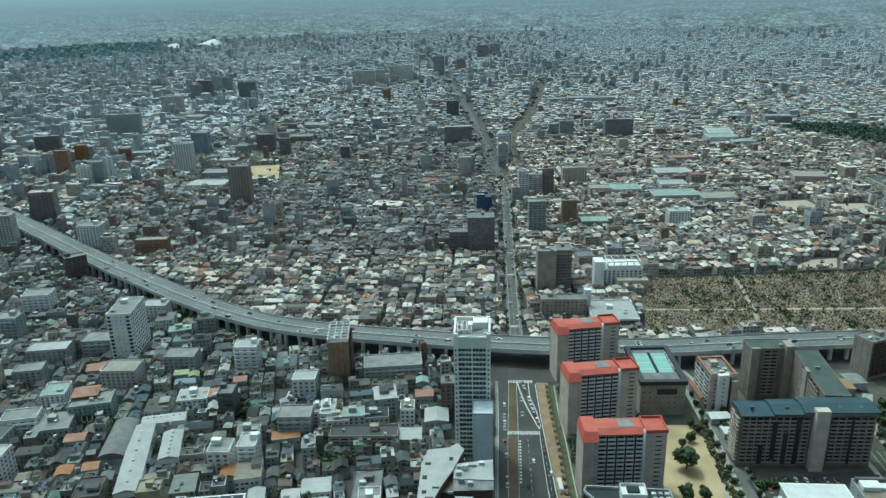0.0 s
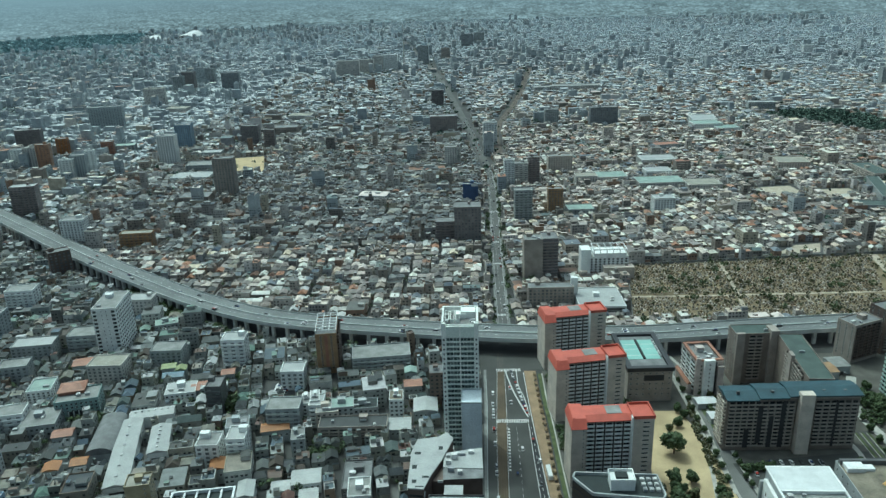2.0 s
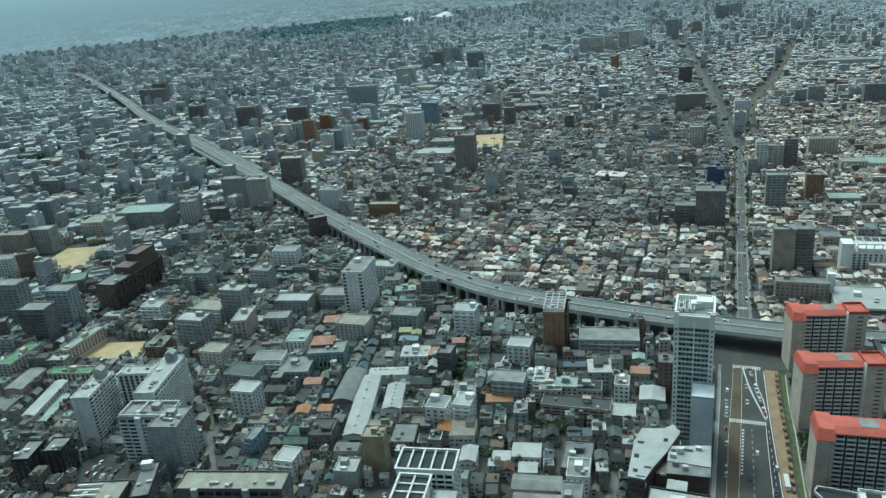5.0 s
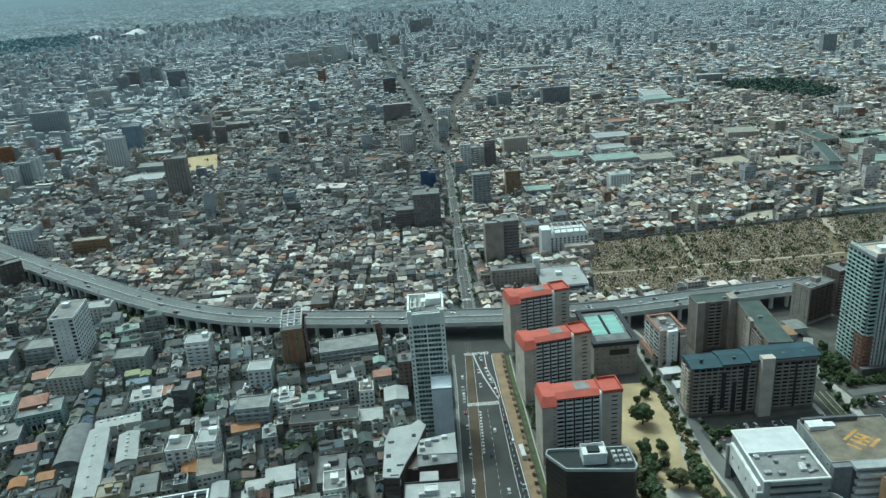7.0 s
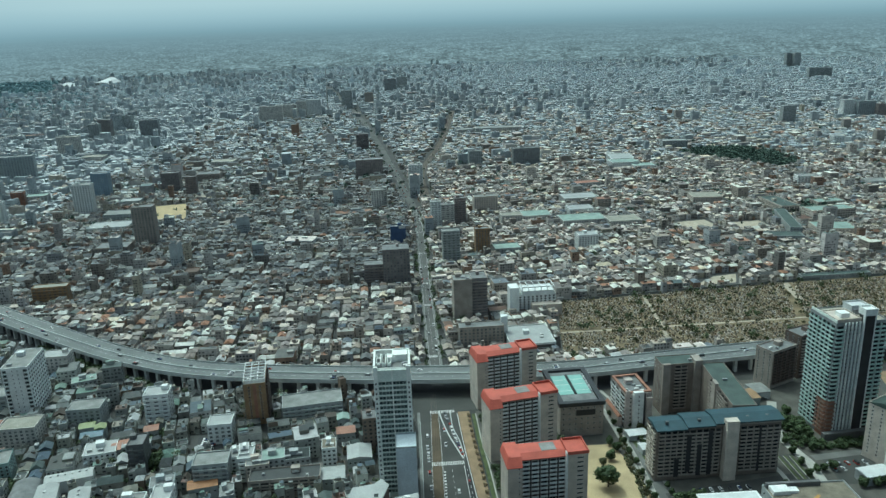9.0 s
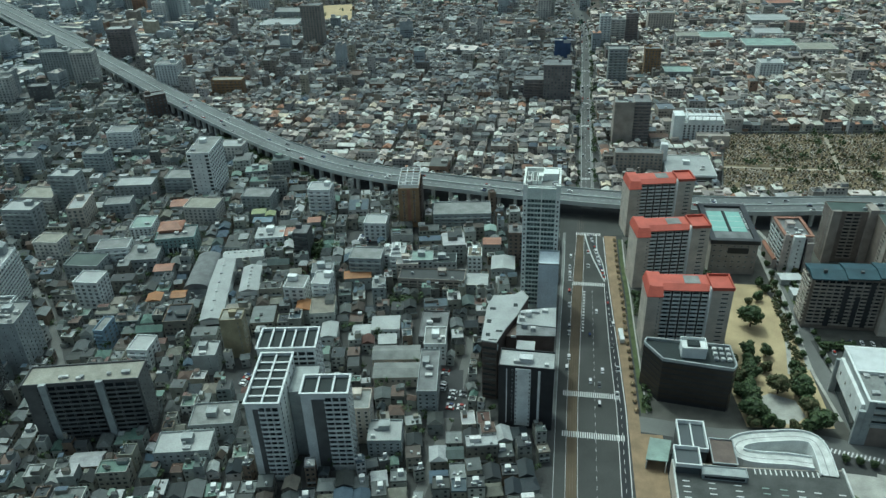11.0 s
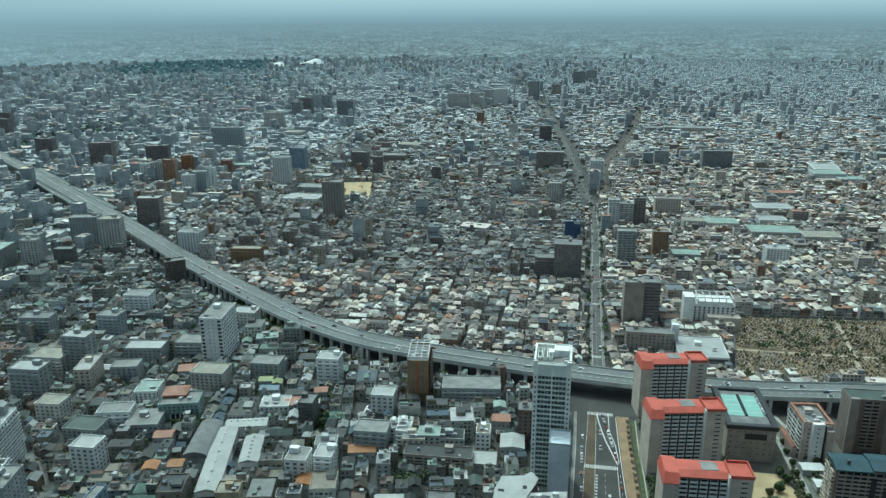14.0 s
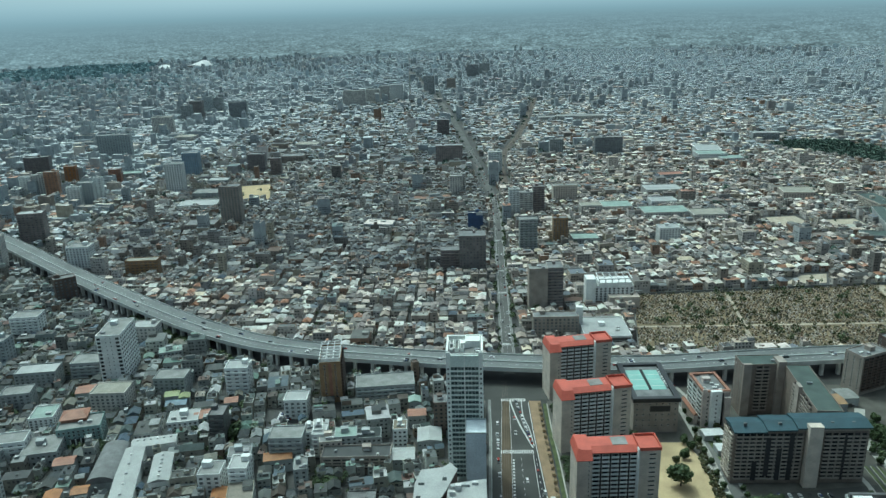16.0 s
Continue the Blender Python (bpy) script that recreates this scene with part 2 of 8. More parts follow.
teal_roof = material("teal blue sheet roof", [(.035, .072, .09)], 0.5, grain=0.6, stain=7)
green_roof = material("grey green sheet roof", [(.065, .09, .08)], 0.6, grain=0.6, stain=7)
mint_roof = material("mint green roof", [(.26, .335, .295)], 0.6, grain=0.6, stain=7)
court_mat = material("turquoise court", [(.27, .46, .41)], 0.6, grain=0.6, stain=6, stain_amount=0.15)
court_green = material("green court", [(.10, .22, .12)], 0.7, grain=0.6, stain=6, stain_amount=0.2)
blue_tile = material("blue grey tower tiles", [(.27, .36, .45)], 0.5, grain=0.6, stain=6)
rust_tile = material("orange brown tower tiles", [(.42, .25, .16)], 0.6, grain=0.6, stain=6)
# panes lightened in colour, as haze would grey far windows
glass_far = material("greyed window glass", [(.10, .11, .115), (.17, .18, .18), (.08, .09, .095), (.24, .24, .23), (.13, .14, .145)], 0.35, vary="island", grain_amount=0.1, stain_amount=0.1, bump=0.0)
tower_pane = material("green tinted panes", [(.10, .14, .135), (.15, .19, .185), (.07, .10, .10), (.20, .24, .23)], 0.2, vary="island", grain_amount=0.1, stain_amount=0.1, bump=0.0)
pale_panel = material("pale blue white panels", [(.66, .72, .75)], 0.5, grain=0.8, stain=10, stain_amount=0.15)
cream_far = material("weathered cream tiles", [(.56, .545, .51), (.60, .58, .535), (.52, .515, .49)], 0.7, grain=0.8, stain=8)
mustard = material("mustard tiles", [(.33, .285, .185)], 0.6, grain=0.4, stain=5)
cobalt = material("cobalt blue panels", [(.07, .11, .22)], 0.5, grain=0.6, stain=6)
orange_mat = material("orange sheet", [(.31, .145, .055)], 0.6, grain=0.5, stain=4)
yellow_mat = material("yellow roof marking", [(.50, .29, .085)], 0.7, grain=0.4, stain=2.5, stain_amount=0.4)
tower_rail = material("aqua glass balcony panels", [(.50, .63, .585)], 0.3, grain=0.6, stain=8, stain_amount=0.15)
rust_rail = material("reddish brown balcony panels", [(.29, .195, .15)], 0.5, grain=0.6, stain=8, stain_amount=0.2)
tan_roof = material("stained tan roof membrane", [(.20, .178, .135)], 0.85, grain=0.7, stain=7, stain_amount=0.5)
lime_roof = material("pale yellow green sheet roof", [(.27, .30, .15)], 0.6, grain=0.6, stain=5)
blue_roof = material("blue grey sheet roof", [(.13, .19, .24)], 0.55, grain=0.6, stain=5)
metal_frame = material("white roof frame", [(.62, .635, .63)], 0.5, grain=0.4, stain=5, stain_amount=0.15)
unit_mat = material("rooftop unit casing", [(.55, .55, .53), (.40, .41, .41), (.68, .68, .66), (.30, .31, .32)], 0.6, grain=0.3, stain=2)
unit_isl = material("roof unit casing", [(.55, .55, .53), (.40, .41, .41), (.68, .68, .66), (.30, .31, .32)], 0.6, vary="island", grain=0.3, stain=2)
car_paint = material("car paint", [(.75, .75, .75), (.06, .06, .065), (.45, .46, .47), (.80, .80, .79), (.18, .19, .20), (.70, .70, .70), (.05, .07, .16), (.62, .62, .60), (.10, .10, .11), (.30, .05, .04)], 0.25, grain_amount=0.05, stain_amount=0.05, bump=0)
tyre_mat = material("tyre rubber", [(.02, .02, .02)], 0.9, grain_amount=0.1)

# ---------------------------------------------------------------- mesh tools


class Shape:
    """Collects boxes, prisms and sheets in metres; each face names one of the shape's materials."""

    def __init__(self):
        self.v, self.f, self.m = [], [], []

    def face(self, pts, m=0):
        k = len(self.v)
        self.v += [tuple(p) for p in pts]
        self.f.append(tuple(range(k, k + len(pts))))
        self.m.append(m)

    def prism(self, poly, z0, z1, m=0, top=None, bottom=True):
        """An upright prism over a counter-clockwise outline."""
        k, n = len(self.v), len(poly)
        self.v += [(x, y, z0) for x, y in poly] + [(x, y, z1) for x, y in poly]
        for i in range(n):
            j = (i + 1) % n
            self.f.append((k + i, k + j, k + n + j, k + n + i))
            self.m.append(m)
        self.f.append(tuple(range(k + n, k + 2 * n)))
        self.m.append(m if top is None else top)
        if bottom:
            self.f.append(tuple(range(k + n - 1, k - 1, -1)))
            self.m.append(m)
        return self

    def box(self, x0, y0, z0, x1, y1, z1, m=0, top=None):
        return self.prism([(x0, y0), (x1, y0), (x1, y1), (x0, y1)], z0, z1, m, top)

    def ring(self, x0, y0, x1, y1, z0, z1, t, m=0):
        """Four butted walls round a rectangle, as a parapet."""
        self.box(x0, y0, z0, x1, y0 + t, z1, m)
        self.box(x0, y1 - t, z0, x1, y1, z1, m)
        self.box(x0, y0 + t, z0, x0 + t, y1 - t, z1, m)
        self.box(x1 - t, y0 + t, z0, x1, y1 - t, z1, m)
        return self

    def gable(self, x0, y0, x1, y1, z0, rise, m=0, along="x", hip=0.0, thick=0.18):
        """A pitched roof with its ridge along x or y; hip moves the ridge ends inwards."""
        if along == "x":
            ym = (y0 + y1) / 2
            r = [(x0 + hip, ym, z0 + rise), (x1 - hip, ym, z0 + rise)]
            q = [(x0, y0, z0), (x1, y0, z0), (x1, y1, z0), (x0, y1, z0)]
        else:
            xm = (x0 + x1) / 2
            r = [(xm, y0 + hip, z0 + rise), (xm, y1 - hip, z0 + rise)]
            q = [(x1, y0, z0), (x1, y1, z0), (x0, y1, z0), (x0, y0, z0)]
        k = len(self.v)
        self.v += q + r + [(x, y, z - thick) for x, y, z in q]
        for f in ((0, 1, 5, 4), (2, 3, 4, 5), (1, 2, 5), (3, 0, 4), (6, 7, 1, 0), (7, 8, 2, 1), (8, 9, 3, 2), (9, 6, 0, 3), (9, 8, 7, 6)):
            self.f.append(tuple(k + i for i in f))
            self.m.append(m)
        return self

    def tube(self, x, y, z0, z1, r, m=0, n=10, r1=None):
        r1 = r if r1 is None else r1
        k = len(self.v)
        for z, q in ((z0, r), (z1, r1)):
            self.v += [(x + q * math.cos(2 * math.pi * i / n), y + q * math.sin(2 * math.pi * i / n), z) for i in range(n)]
        for i in range(n):
            j = (i + 1) % n
            self.f.append((k + i, k + j, k + n + j, k + n + i))
            self.m.append(m)
        self.f.append(tuple(range(k + n, k + 2 * n)))
        self.m.append(m)
        return self

    def data(self, name, *mats):
        me = bpy.data.meshes.new(name)
        me.from_pydata(self.v, [], self.f)
        for m in mats:
            me.materials.append(m)
        me.polygons.foreach_set("material_index", self.m)
        me.update()
        return me


def thing(name, label, category, x, y, z=0.0, rot=0.0, group="", kind=""):
    ob = tagged(new(name), label, category, group, kind)
    ob.empty_display_size = 1.0
    ob.matrix_basis = pose(x, y, z, 0, 0, rot)
    return ob


def part(name, data, mats, parent, label="", at=None, kind=""):
    """One mesh under a thing or a part. data: a Shape, or mesh data that alike pieces share; at: its pose in the thing."""
    if isinstance(data, Shape):
        data = data.data(name, *(mats if isinstance(mats, (list, tuple)) else [mats]))
    ob = new(name, data)
    ob.parent = parent
    if at is not None:
        ob.matrix_basis = at
    return tagged(ob, label, kind=kind)


def sheet(name, shape, mats, label, category, kind="structure"):
    ob = new(name, shape.data(name, *(mats if isinstance(mats, (list, tuple)) else [mats])))
    return tagged(ob, label, category, kind=kind)


def big_mesh(name, quads, tris, mats):
    """One mesh from arrays: quads (n, 4, 3) and tris (n, 3, 3) with a material index each; corners that belong to one solid are merged by index."""
    (vq, fq, mq), (ft, mt) = quads, tris
    me = bpy.data.meshes.new(name)
    me.vertices.add(len(vq))
    me.vertices.foreach_set("co", vq.astype(np.float32).ravel())
    loops = np.concatenate([fq.ravel(), ft.ravel()]).astype(np.int32)
    me.loops.add(len(loops))
    me.loops.foreach_set("vertex_index", loops)
    nq, nt = len(fq), len(ft)
    me.polygons.add(nq + nt)
    me.polygons.foreach_set("loop_start", np.concatenate([np.arange(nq) * 4, nq * 4 + np.arange(nt) * 3]).astype(np.int32))
    me.polygons.foreach_set("material_index", np.concatenate([mq, mt]).astype(np.int32))
    for m in mats:
        me.materials.append(m)
    me.update(calc_edges=True)
    me.validate()
    me.shade_flat()
    return me


# ---------------------------------------------------------------- plan: the lines of roads and the open grounds
HIGHWAY = [(-2642, 2321), (-2344, 2228), (-2170, 2150), (-1950, 1975), (-1498, 1604), (-1200, 1345), (-930, 1135), (-598, 872), (-421, 726), (-299, 632), (-226, 582), (-160, 551), (-68, 532), (43, 518), (125, 516), (194, 523), (291, 532), (405, 535), (620, 540), (900, 560)]
AVENUE = [(23, 60), (23, 300), (24, 500), (24.5, 716), (26, 894), (24, 1033), (9, 1200), (-12, 1425), (-51, 1790), (-98, 2172), (-159, 2561), (-300, 3400)]
RAILWAY = [(41, 1150), (41, 1173), (39, 1332), (55, 1469), (91, 1671), (126, 1938), (170, 2300)]
SIDE_STREET = [(136, 500), (141, 476), (143, 420), (145, 354), (150, 306), (152, 285)]
CROSS_STREET = [(4, 293), (45, 292), (83, 288), (122, 290.5), (150, 285), (176, 279.5), (250, 262), (330, 244)]
BACK_STREET = [(-58, 215), (-50, 278), (-47, 322), (-48, 358), (-60, 440)]
LEFT_STREET = [(-262, 284), (-280, 303), (-291, 318), (-313, 345), (-344, 374), (-374, 398)]
CEMETERY = [(128, 562), (147, 684), (390, 706), (480, 710), (620, 716), (560, 566), (330, 560)]


def smooth(line, step=12.0):
    """The line resampled through a Catmull-Rom spline."""
    p = [Vector(q) for q in line]
    p = [2 * p[0] - p[1]] + p + [2 * p[-1] - p[-2]]
    out = []
    for i in range(1, len(p) - 2):
        n = max(2, int((p[i + 1] - p[i]).length / step))
        for k in range(n):
            s = k / n
            a, b, c, d = p[i - 1], p[i], p[i + 1], p[i + 2]
            out.append(0.5 * ((2 * b) + (c - a) * s + (2 * a - 5 * b + 4 * c - d) * s * s + (3 * b - a - 3 * c + d) * s ** 3))
    out.append(p[-2])
    return out


def offset(line, d):
    """The line moved d metres to its right."""
    out = []
    for i, p in enumerate(line):
        t = (line[min(i + 1, len(line) - 1)] - line[max(i - 1, 0)]).normalized()
        out.append(Vector((p.x + t.y * d, p.y - t.x * d)))
    return out


def ribbon(shape, line, a, b, z, m=0, z0=None):
    """A strip along the line from a to b metres to its right, at height z; solid down to z0 where given."""
    la, lb = offset(line, a), offset(line, b)
    for i in range(len(line) - 1):
        q = [la[i], lb[i], lb[i + 1], la[i + 1]]
        if z0 is None:
            shape.face([(p.x, p.y, z) for p in q], m)
        else:
            shape.face([(p.x, p.y, z) for p in q], m)
            shape.face([(p.x, p.y, z0) for p in reversed(q)], m)
            shape.face([(q[0].x, q[0].y, z0), (q[0].x, q[0].y, z), (q[3].x, q[3].y, z), (q[3].x, q[3].y, z0)], m)
            shape.face([(q[1].x, q[1].y, z0), (q[2].x, q[2].y, z0), (q[2].x, q[2].y, z), (q[1].x, q[1].y, z)], m)
    return shape


# ground that houses must leave free, as cells of CELL metres
CELL, GX0, GY0, GNX, GNY = 3.0, -4800.0, 0.0, 3000, 1600
taken = np.zeros((GNX, GNY), bool)


def claim(poly, grow=0.0):
    p = np.array([(q[0], q[1]) for q in poly], float)
    c = p.mean(0)
    if grow:
        d = p - c
        p = c + d * (1 + grow / np.maximum(np.linalg.norm(d, axis=1, keepdims=True), 1e-6))
    i0, j0 = (np.floor((p.min(0) - (GX0, GY0)) / CELL)).astype(int)
    i1, j1 = (np.ceil((p.max(0) - (GX0, GY0)) / CELL)).astype(int) + 1
    i0, j0, i1, j1 = max(i0, 0), max(j0, 0), min(i1, GNX), min(j1, GNY)
    if i0 >= i1 or j0 >= j1:
        return
    xs, ys = np.meshgrid(GX0 + (np.arange(i0, i1) + 0.5) * CELL, GY0 + (np.arange(j0, j1) + 0.5) * CELL, indexing="ij")
    inside = np.zeros(xs.shape, bool)
    for (xa, ya), (xb, yb) in zip(p, np.roll(p, -1, 0)):
        if ya != yb:
            inside ^= ((ya > ys) != (yb > ys)) & (xs < (xb - xa) * (ys - ya) / (yb - ya) + xa)
    taken[i0:i1, j0:j1] |= inside


def claim_line(line, half):
    a, b = offset(line, -half), offset(line, half)
    for i in range(len(line) - 1):
        claim([a[i], b[i], b[i + 1], a[i + 1]], 2.5)


def rect(cx, cy, w, d, rot=0.0):
    m = pose(cx, cy, 0, 0, 0, rot)
    return [(m @ Vector((sx * w / 2, sy * d / 2, 0))).to_2d() for sx, sy in ((-1, -1), (1, -1), (1, 1), (-1, 1))]


highway, avenue, railway = smooth(HIGHWAY, 12), smooth(AVENUE, 12), smooth(RAILWAY, 20)
side_street, cross_street, left_street, back_street = smooth(SIDE_STREET), smooth(CROSS_STREET), smooth(LEFT_STREET), smooth(BACK_STREET)
claim_line(highway, 15)
claim_line([p for p in highway if -960 < p.x < -640], 20)
claim_line([p for p in avenue if p.y < 530], 18)
claim_line(offset([p for p in avenue if 500 < p.y < 1100], -2.6), 4.2)
claim_line([p for p in avenue if p.y >= 1080], 8.5)
claim_line(railway, 7)
claim_line(side_street, 8)
claim_line(cross_street, 7)
claim_line(left_street, 1.2)
claim_line(back_street, .6)
claim(CEMETERY)

# ---------------------------------------------------------------- the large structure
g = Shape()
R_FAR = 30000.0
for a in range(0, 360, 10):
    p, q = radians(a), radians(a + 10)
    g.face([(0, 0, 0), (R_FAR * math.cos(p), R_FAR * math.sin(p), 0), (R_FAR * math.cos(q), R_FAR * math.sin(q), 0)])
sheet("ground", g, ground_mat, "grey asphalt and concrete city ground", "ground")


def distance_material():
    """A glowing backdrop of city and sky with summer haze painted in, too far off to shift: rows of far roofs that
    shrink towards the horizon.
    """
    m = bpy.data.materials.new("hazy distance")
    m.use_nodes = True
    n, l = m.node_tree.nodes, m.node_tree.links
    n.remove(n["Principled BSDF"])
    em = n.new("ShaderNodeEmission")
    sep = n.new("ShaderNodeSeparateXYZ")
    l.new(n.new("ShaderNodeNewGeometry").outputs["Position"], sep.inputs[0])

    def calc(op, a, b=0.0, c=None):
        q = n.new("ShaderNodeMath")
        q.operation = op
        for k, v in enumerate((a, b) if c is None else (a, b, c)):
            if isinstance(v, float):
                q.inputs[k].default_value = v
            else:
                l.new(v, q.inputs[k])
        return q.outputs[0]

    def pair(x, y):
        q = n.new("ShaderNodeCombineXYZ")
        l.new(x, q.inputs[0])
        l.new(y, q.inputs[1])
        return q.outputs[0]

    def cloud(vec, scale, detail=2.0):
        q = n.new("ShaderNodeTexNoise")
        q.inputs["Scale"].default_value, q.inputs["Detail"].default_value = scale, detail
        l.new(vec, q.inputs["Vector"])
        return calc("SUBTRACT", q.outputs["Fac"], 0.5)

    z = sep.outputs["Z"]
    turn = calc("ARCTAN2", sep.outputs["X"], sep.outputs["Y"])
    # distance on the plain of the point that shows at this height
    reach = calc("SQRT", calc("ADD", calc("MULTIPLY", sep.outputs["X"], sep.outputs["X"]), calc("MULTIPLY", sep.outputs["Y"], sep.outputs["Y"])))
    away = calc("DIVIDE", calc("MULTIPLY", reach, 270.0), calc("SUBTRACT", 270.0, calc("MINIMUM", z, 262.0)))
    log = calc("LOGARITHM", away, math.e)
    ground = pair(calc("MULTIPLY", turn, 8.0), calc("MULTIPLY", log, 3.0))
    total = None
    # two layers of roofs and walls: houses, and larger blocks
    for row, width, sharp, weight, shift in ((.0175, 13.0, 2.0, 1.0, .31), (.034, 30.0, 5.0, .8, .77), (.05, 110.0, 7.0, .5, .13)):
        wav = calc("MULTIPLY", cloud(pair(calc("MULTIPLY", turn, 60.0), log), 1.0 + shift), row * 2.0)
        lane = calc("FLOOR", calc("DIVIDE", calc("ADD", log, wav), row))
        wide = calc("DIVIDE", calc("EXPONENT", calc("MULTIPLY", lane, row)), width)
        cell = calc("FLOOR", calc("ADD", calc("MULTIPLY", turn, wide), calc("MULTIPLY", lane, 7.31)))
        wn_ = n.new("ShaderNodeTexWhiteNoise")
        wn_.noise_dimensions = "2D"
        l.new(pair(cell, calc("ADD", lane, shift)), wn_.inputs["Vector"])
        tone = calc("MULTIPLY", calc("SUBTRACT", calc("POWER", wn_.outputs["Value"], sharp), 1.0 / (sharp + 1.0)), weight)
        total = tone if total is None else calc("ADD", total, tone)
    broad = calc("ADD", calc("MULTIPLY", cloud(ground, 3.0, 4.0), 1.1), calc("MULTIPLY", cloud(ground, 14.0, 3.0), .7))
    # painted haze: roofs lose contrast upwards and the ramp pales towards the sky
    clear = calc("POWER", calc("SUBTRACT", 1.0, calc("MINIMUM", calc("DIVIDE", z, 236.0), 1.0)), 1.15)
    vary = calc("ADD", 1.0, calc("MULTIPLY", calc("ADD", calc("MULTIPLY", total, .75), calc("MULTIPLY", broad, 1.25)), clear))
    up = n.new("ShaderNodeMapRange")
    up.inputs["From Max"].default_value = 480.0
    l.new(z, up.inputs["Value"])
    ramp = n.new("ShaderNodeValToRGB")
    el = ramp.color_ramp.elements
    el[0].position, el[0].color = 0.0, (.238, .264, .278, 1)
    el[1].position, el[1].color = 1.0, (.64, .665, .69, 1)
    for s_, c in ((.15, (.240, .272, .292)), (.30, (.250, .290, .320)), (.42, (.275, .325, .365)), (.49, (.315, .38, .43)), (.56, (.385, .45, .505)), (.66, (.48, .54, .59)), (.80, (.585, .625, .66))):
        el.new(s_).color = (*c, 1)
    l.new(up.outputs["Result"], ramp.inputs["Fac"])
    mx = n.new("ShaderNodeMix")
    mx.data_type, mx.blend_type = "RGBA", "MULTIPLY"
    mx.inputs["Factor"].default_value = 1.0
    l.new(ramp.outputs["Color"], mx.inputs["A"])
    l.new(calc("MAXIMUM", vary, .15), mx.inputs["B"])
    # thicker haze in the west, mixed into the glowing colour
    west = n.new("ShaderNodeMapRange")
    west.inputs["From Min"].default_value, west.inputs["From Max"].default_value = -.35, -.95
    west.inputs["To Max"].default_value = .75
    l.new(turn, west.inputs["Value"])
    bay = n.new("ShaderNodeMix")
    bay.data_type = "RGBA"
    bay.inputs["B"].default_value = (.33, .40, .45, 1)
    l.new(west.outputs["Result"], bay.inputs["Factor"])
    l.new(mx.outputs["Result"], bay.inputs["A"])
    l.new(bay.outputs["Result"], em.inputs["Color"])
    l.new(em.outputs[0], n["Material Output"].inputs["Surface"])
    return m


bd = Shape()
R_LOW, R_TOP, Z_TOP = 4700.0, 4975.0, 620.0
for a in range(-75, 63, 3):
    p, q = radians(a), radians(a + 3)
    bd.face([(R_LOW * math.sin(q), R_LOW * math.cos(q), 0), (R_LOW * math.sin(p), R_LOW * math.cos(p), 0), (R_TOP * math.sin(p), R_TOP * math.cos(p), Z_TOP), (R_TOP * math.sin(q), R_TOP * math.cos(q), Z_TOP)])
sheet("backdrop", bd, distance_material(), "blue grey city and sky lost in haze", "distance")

# roads, from the ground up in steps of a few centimetres
KERB_W = [(9.0, 484), (8.8, 473), (8.9, 437), (8.3, 405), (7.7, 366), (7.0, 300), (7.0, 60)]
BED_W = [(14.4, 484), (14.1, 474), (12.8, 437), (11.6, 405), (10.8, 356), (10.0, 300), (10.0, 60)]
BED_E = [(19.5, 484), (19.0, 475), (18.5, 438), (17.7, 406), (16.3, 357), (15.0, 300), (15.0, 60)]
NEW_W = [(31.8, 414), (32.4, 380), (33.2, 345), (35.0, 300), (35.0, 60)]
KERB_E = [(32.4, 484), (32.7, 470), (33.4, 441), (34.6, 410), (36.0, 380), (37.6, 345), (39.4, 300), (39.4, 60)]
PAVE_E = [(41.7, 484), (41.9, 443), (43.4, 411), (44.0, 376), (44.8, 345), (46.0, 300), (46.0, 60)]


def edge(line, y, d=0.0):
    ys, xs = [p[1] for p in reversed(line)], [p[0] for p in reversed(line)]
    return float(np.interp(y, ys, xs)) + d


def strip(sh, west, east, y0, y1, z, dw=0.0, de=0.0, base=None):
    """A flat or kerbed strip between two edge lines, from y0 to y1."""
    n = max(1, int((y1 - y0) / 8))
    for k in range(n):
        a, b = y0 + (y1 - y0) * k / n, y0 + (y1 - y0) * (k + 1) / n
        q = [(edge(west, a, dw), a), (edge(east, a, de), a), (edge(east, b, de), b), (edge(west, b, dw), b)]
        if base is None:
            sh.face([(*p, z) for p in q])
        else:
            sh.prism(q, base, z)
    return sh


s = Shape()
far_av = [p for p in avenue if p.y >= 1090]
strip(s, KERB_W, KERB_E, 60, 484, 0.03, -2.6, 0)
s.face([(2, 484, .03), (52, 484, .03), (52, 514, .03), (2, 514, .03)])
sheet("road", s, lane_grey, "worn grey asphalt avenue with tram tracks", "road")
s = Shape()
ribbon(s, [p for p in avenue if 514 <= p.y < 1105], -7.0, 1.8, 0.03)
ribbon(s, far_av, -5.5, 5.5, 0.03)
sheet("road_south", s, avenue_grey, "pale worn avenue running straight through the city", "road")
s = Shape()
for line, half, z in ((side_street, 4.5, .024), (cross_street, 5.5, .018), (left_street, 2.8, .02), (back_street, 2.6, .02)):
    ribbon(s, line, -half, half, z)
sheet("road_side", s, street_grey, "grey asphalt side streets between the blocks", "road")
sheet("road_tram_bed", strip(Shape(), BED_W, BED_E, 60, 483, .05), track_bed, "rust brown tram bed in the avenue", "tram bed")
sheet("road_new_lanes", strip(Shape(), NEW_W, KERB_E, 60, 414, .05, 0, -.3), asphalt_new, "fresh black asphalt lanes along the avenue", "road")
s = Shape()
for d in (.5, 1.7, 3.0, 4.2):
    strip(s, BED_W, BED_W, 60, 512, .11, d, d + .12, .052)
sheet("tram_rails", s, steel_rail, "steel tram rails in the brown bed", "rail")
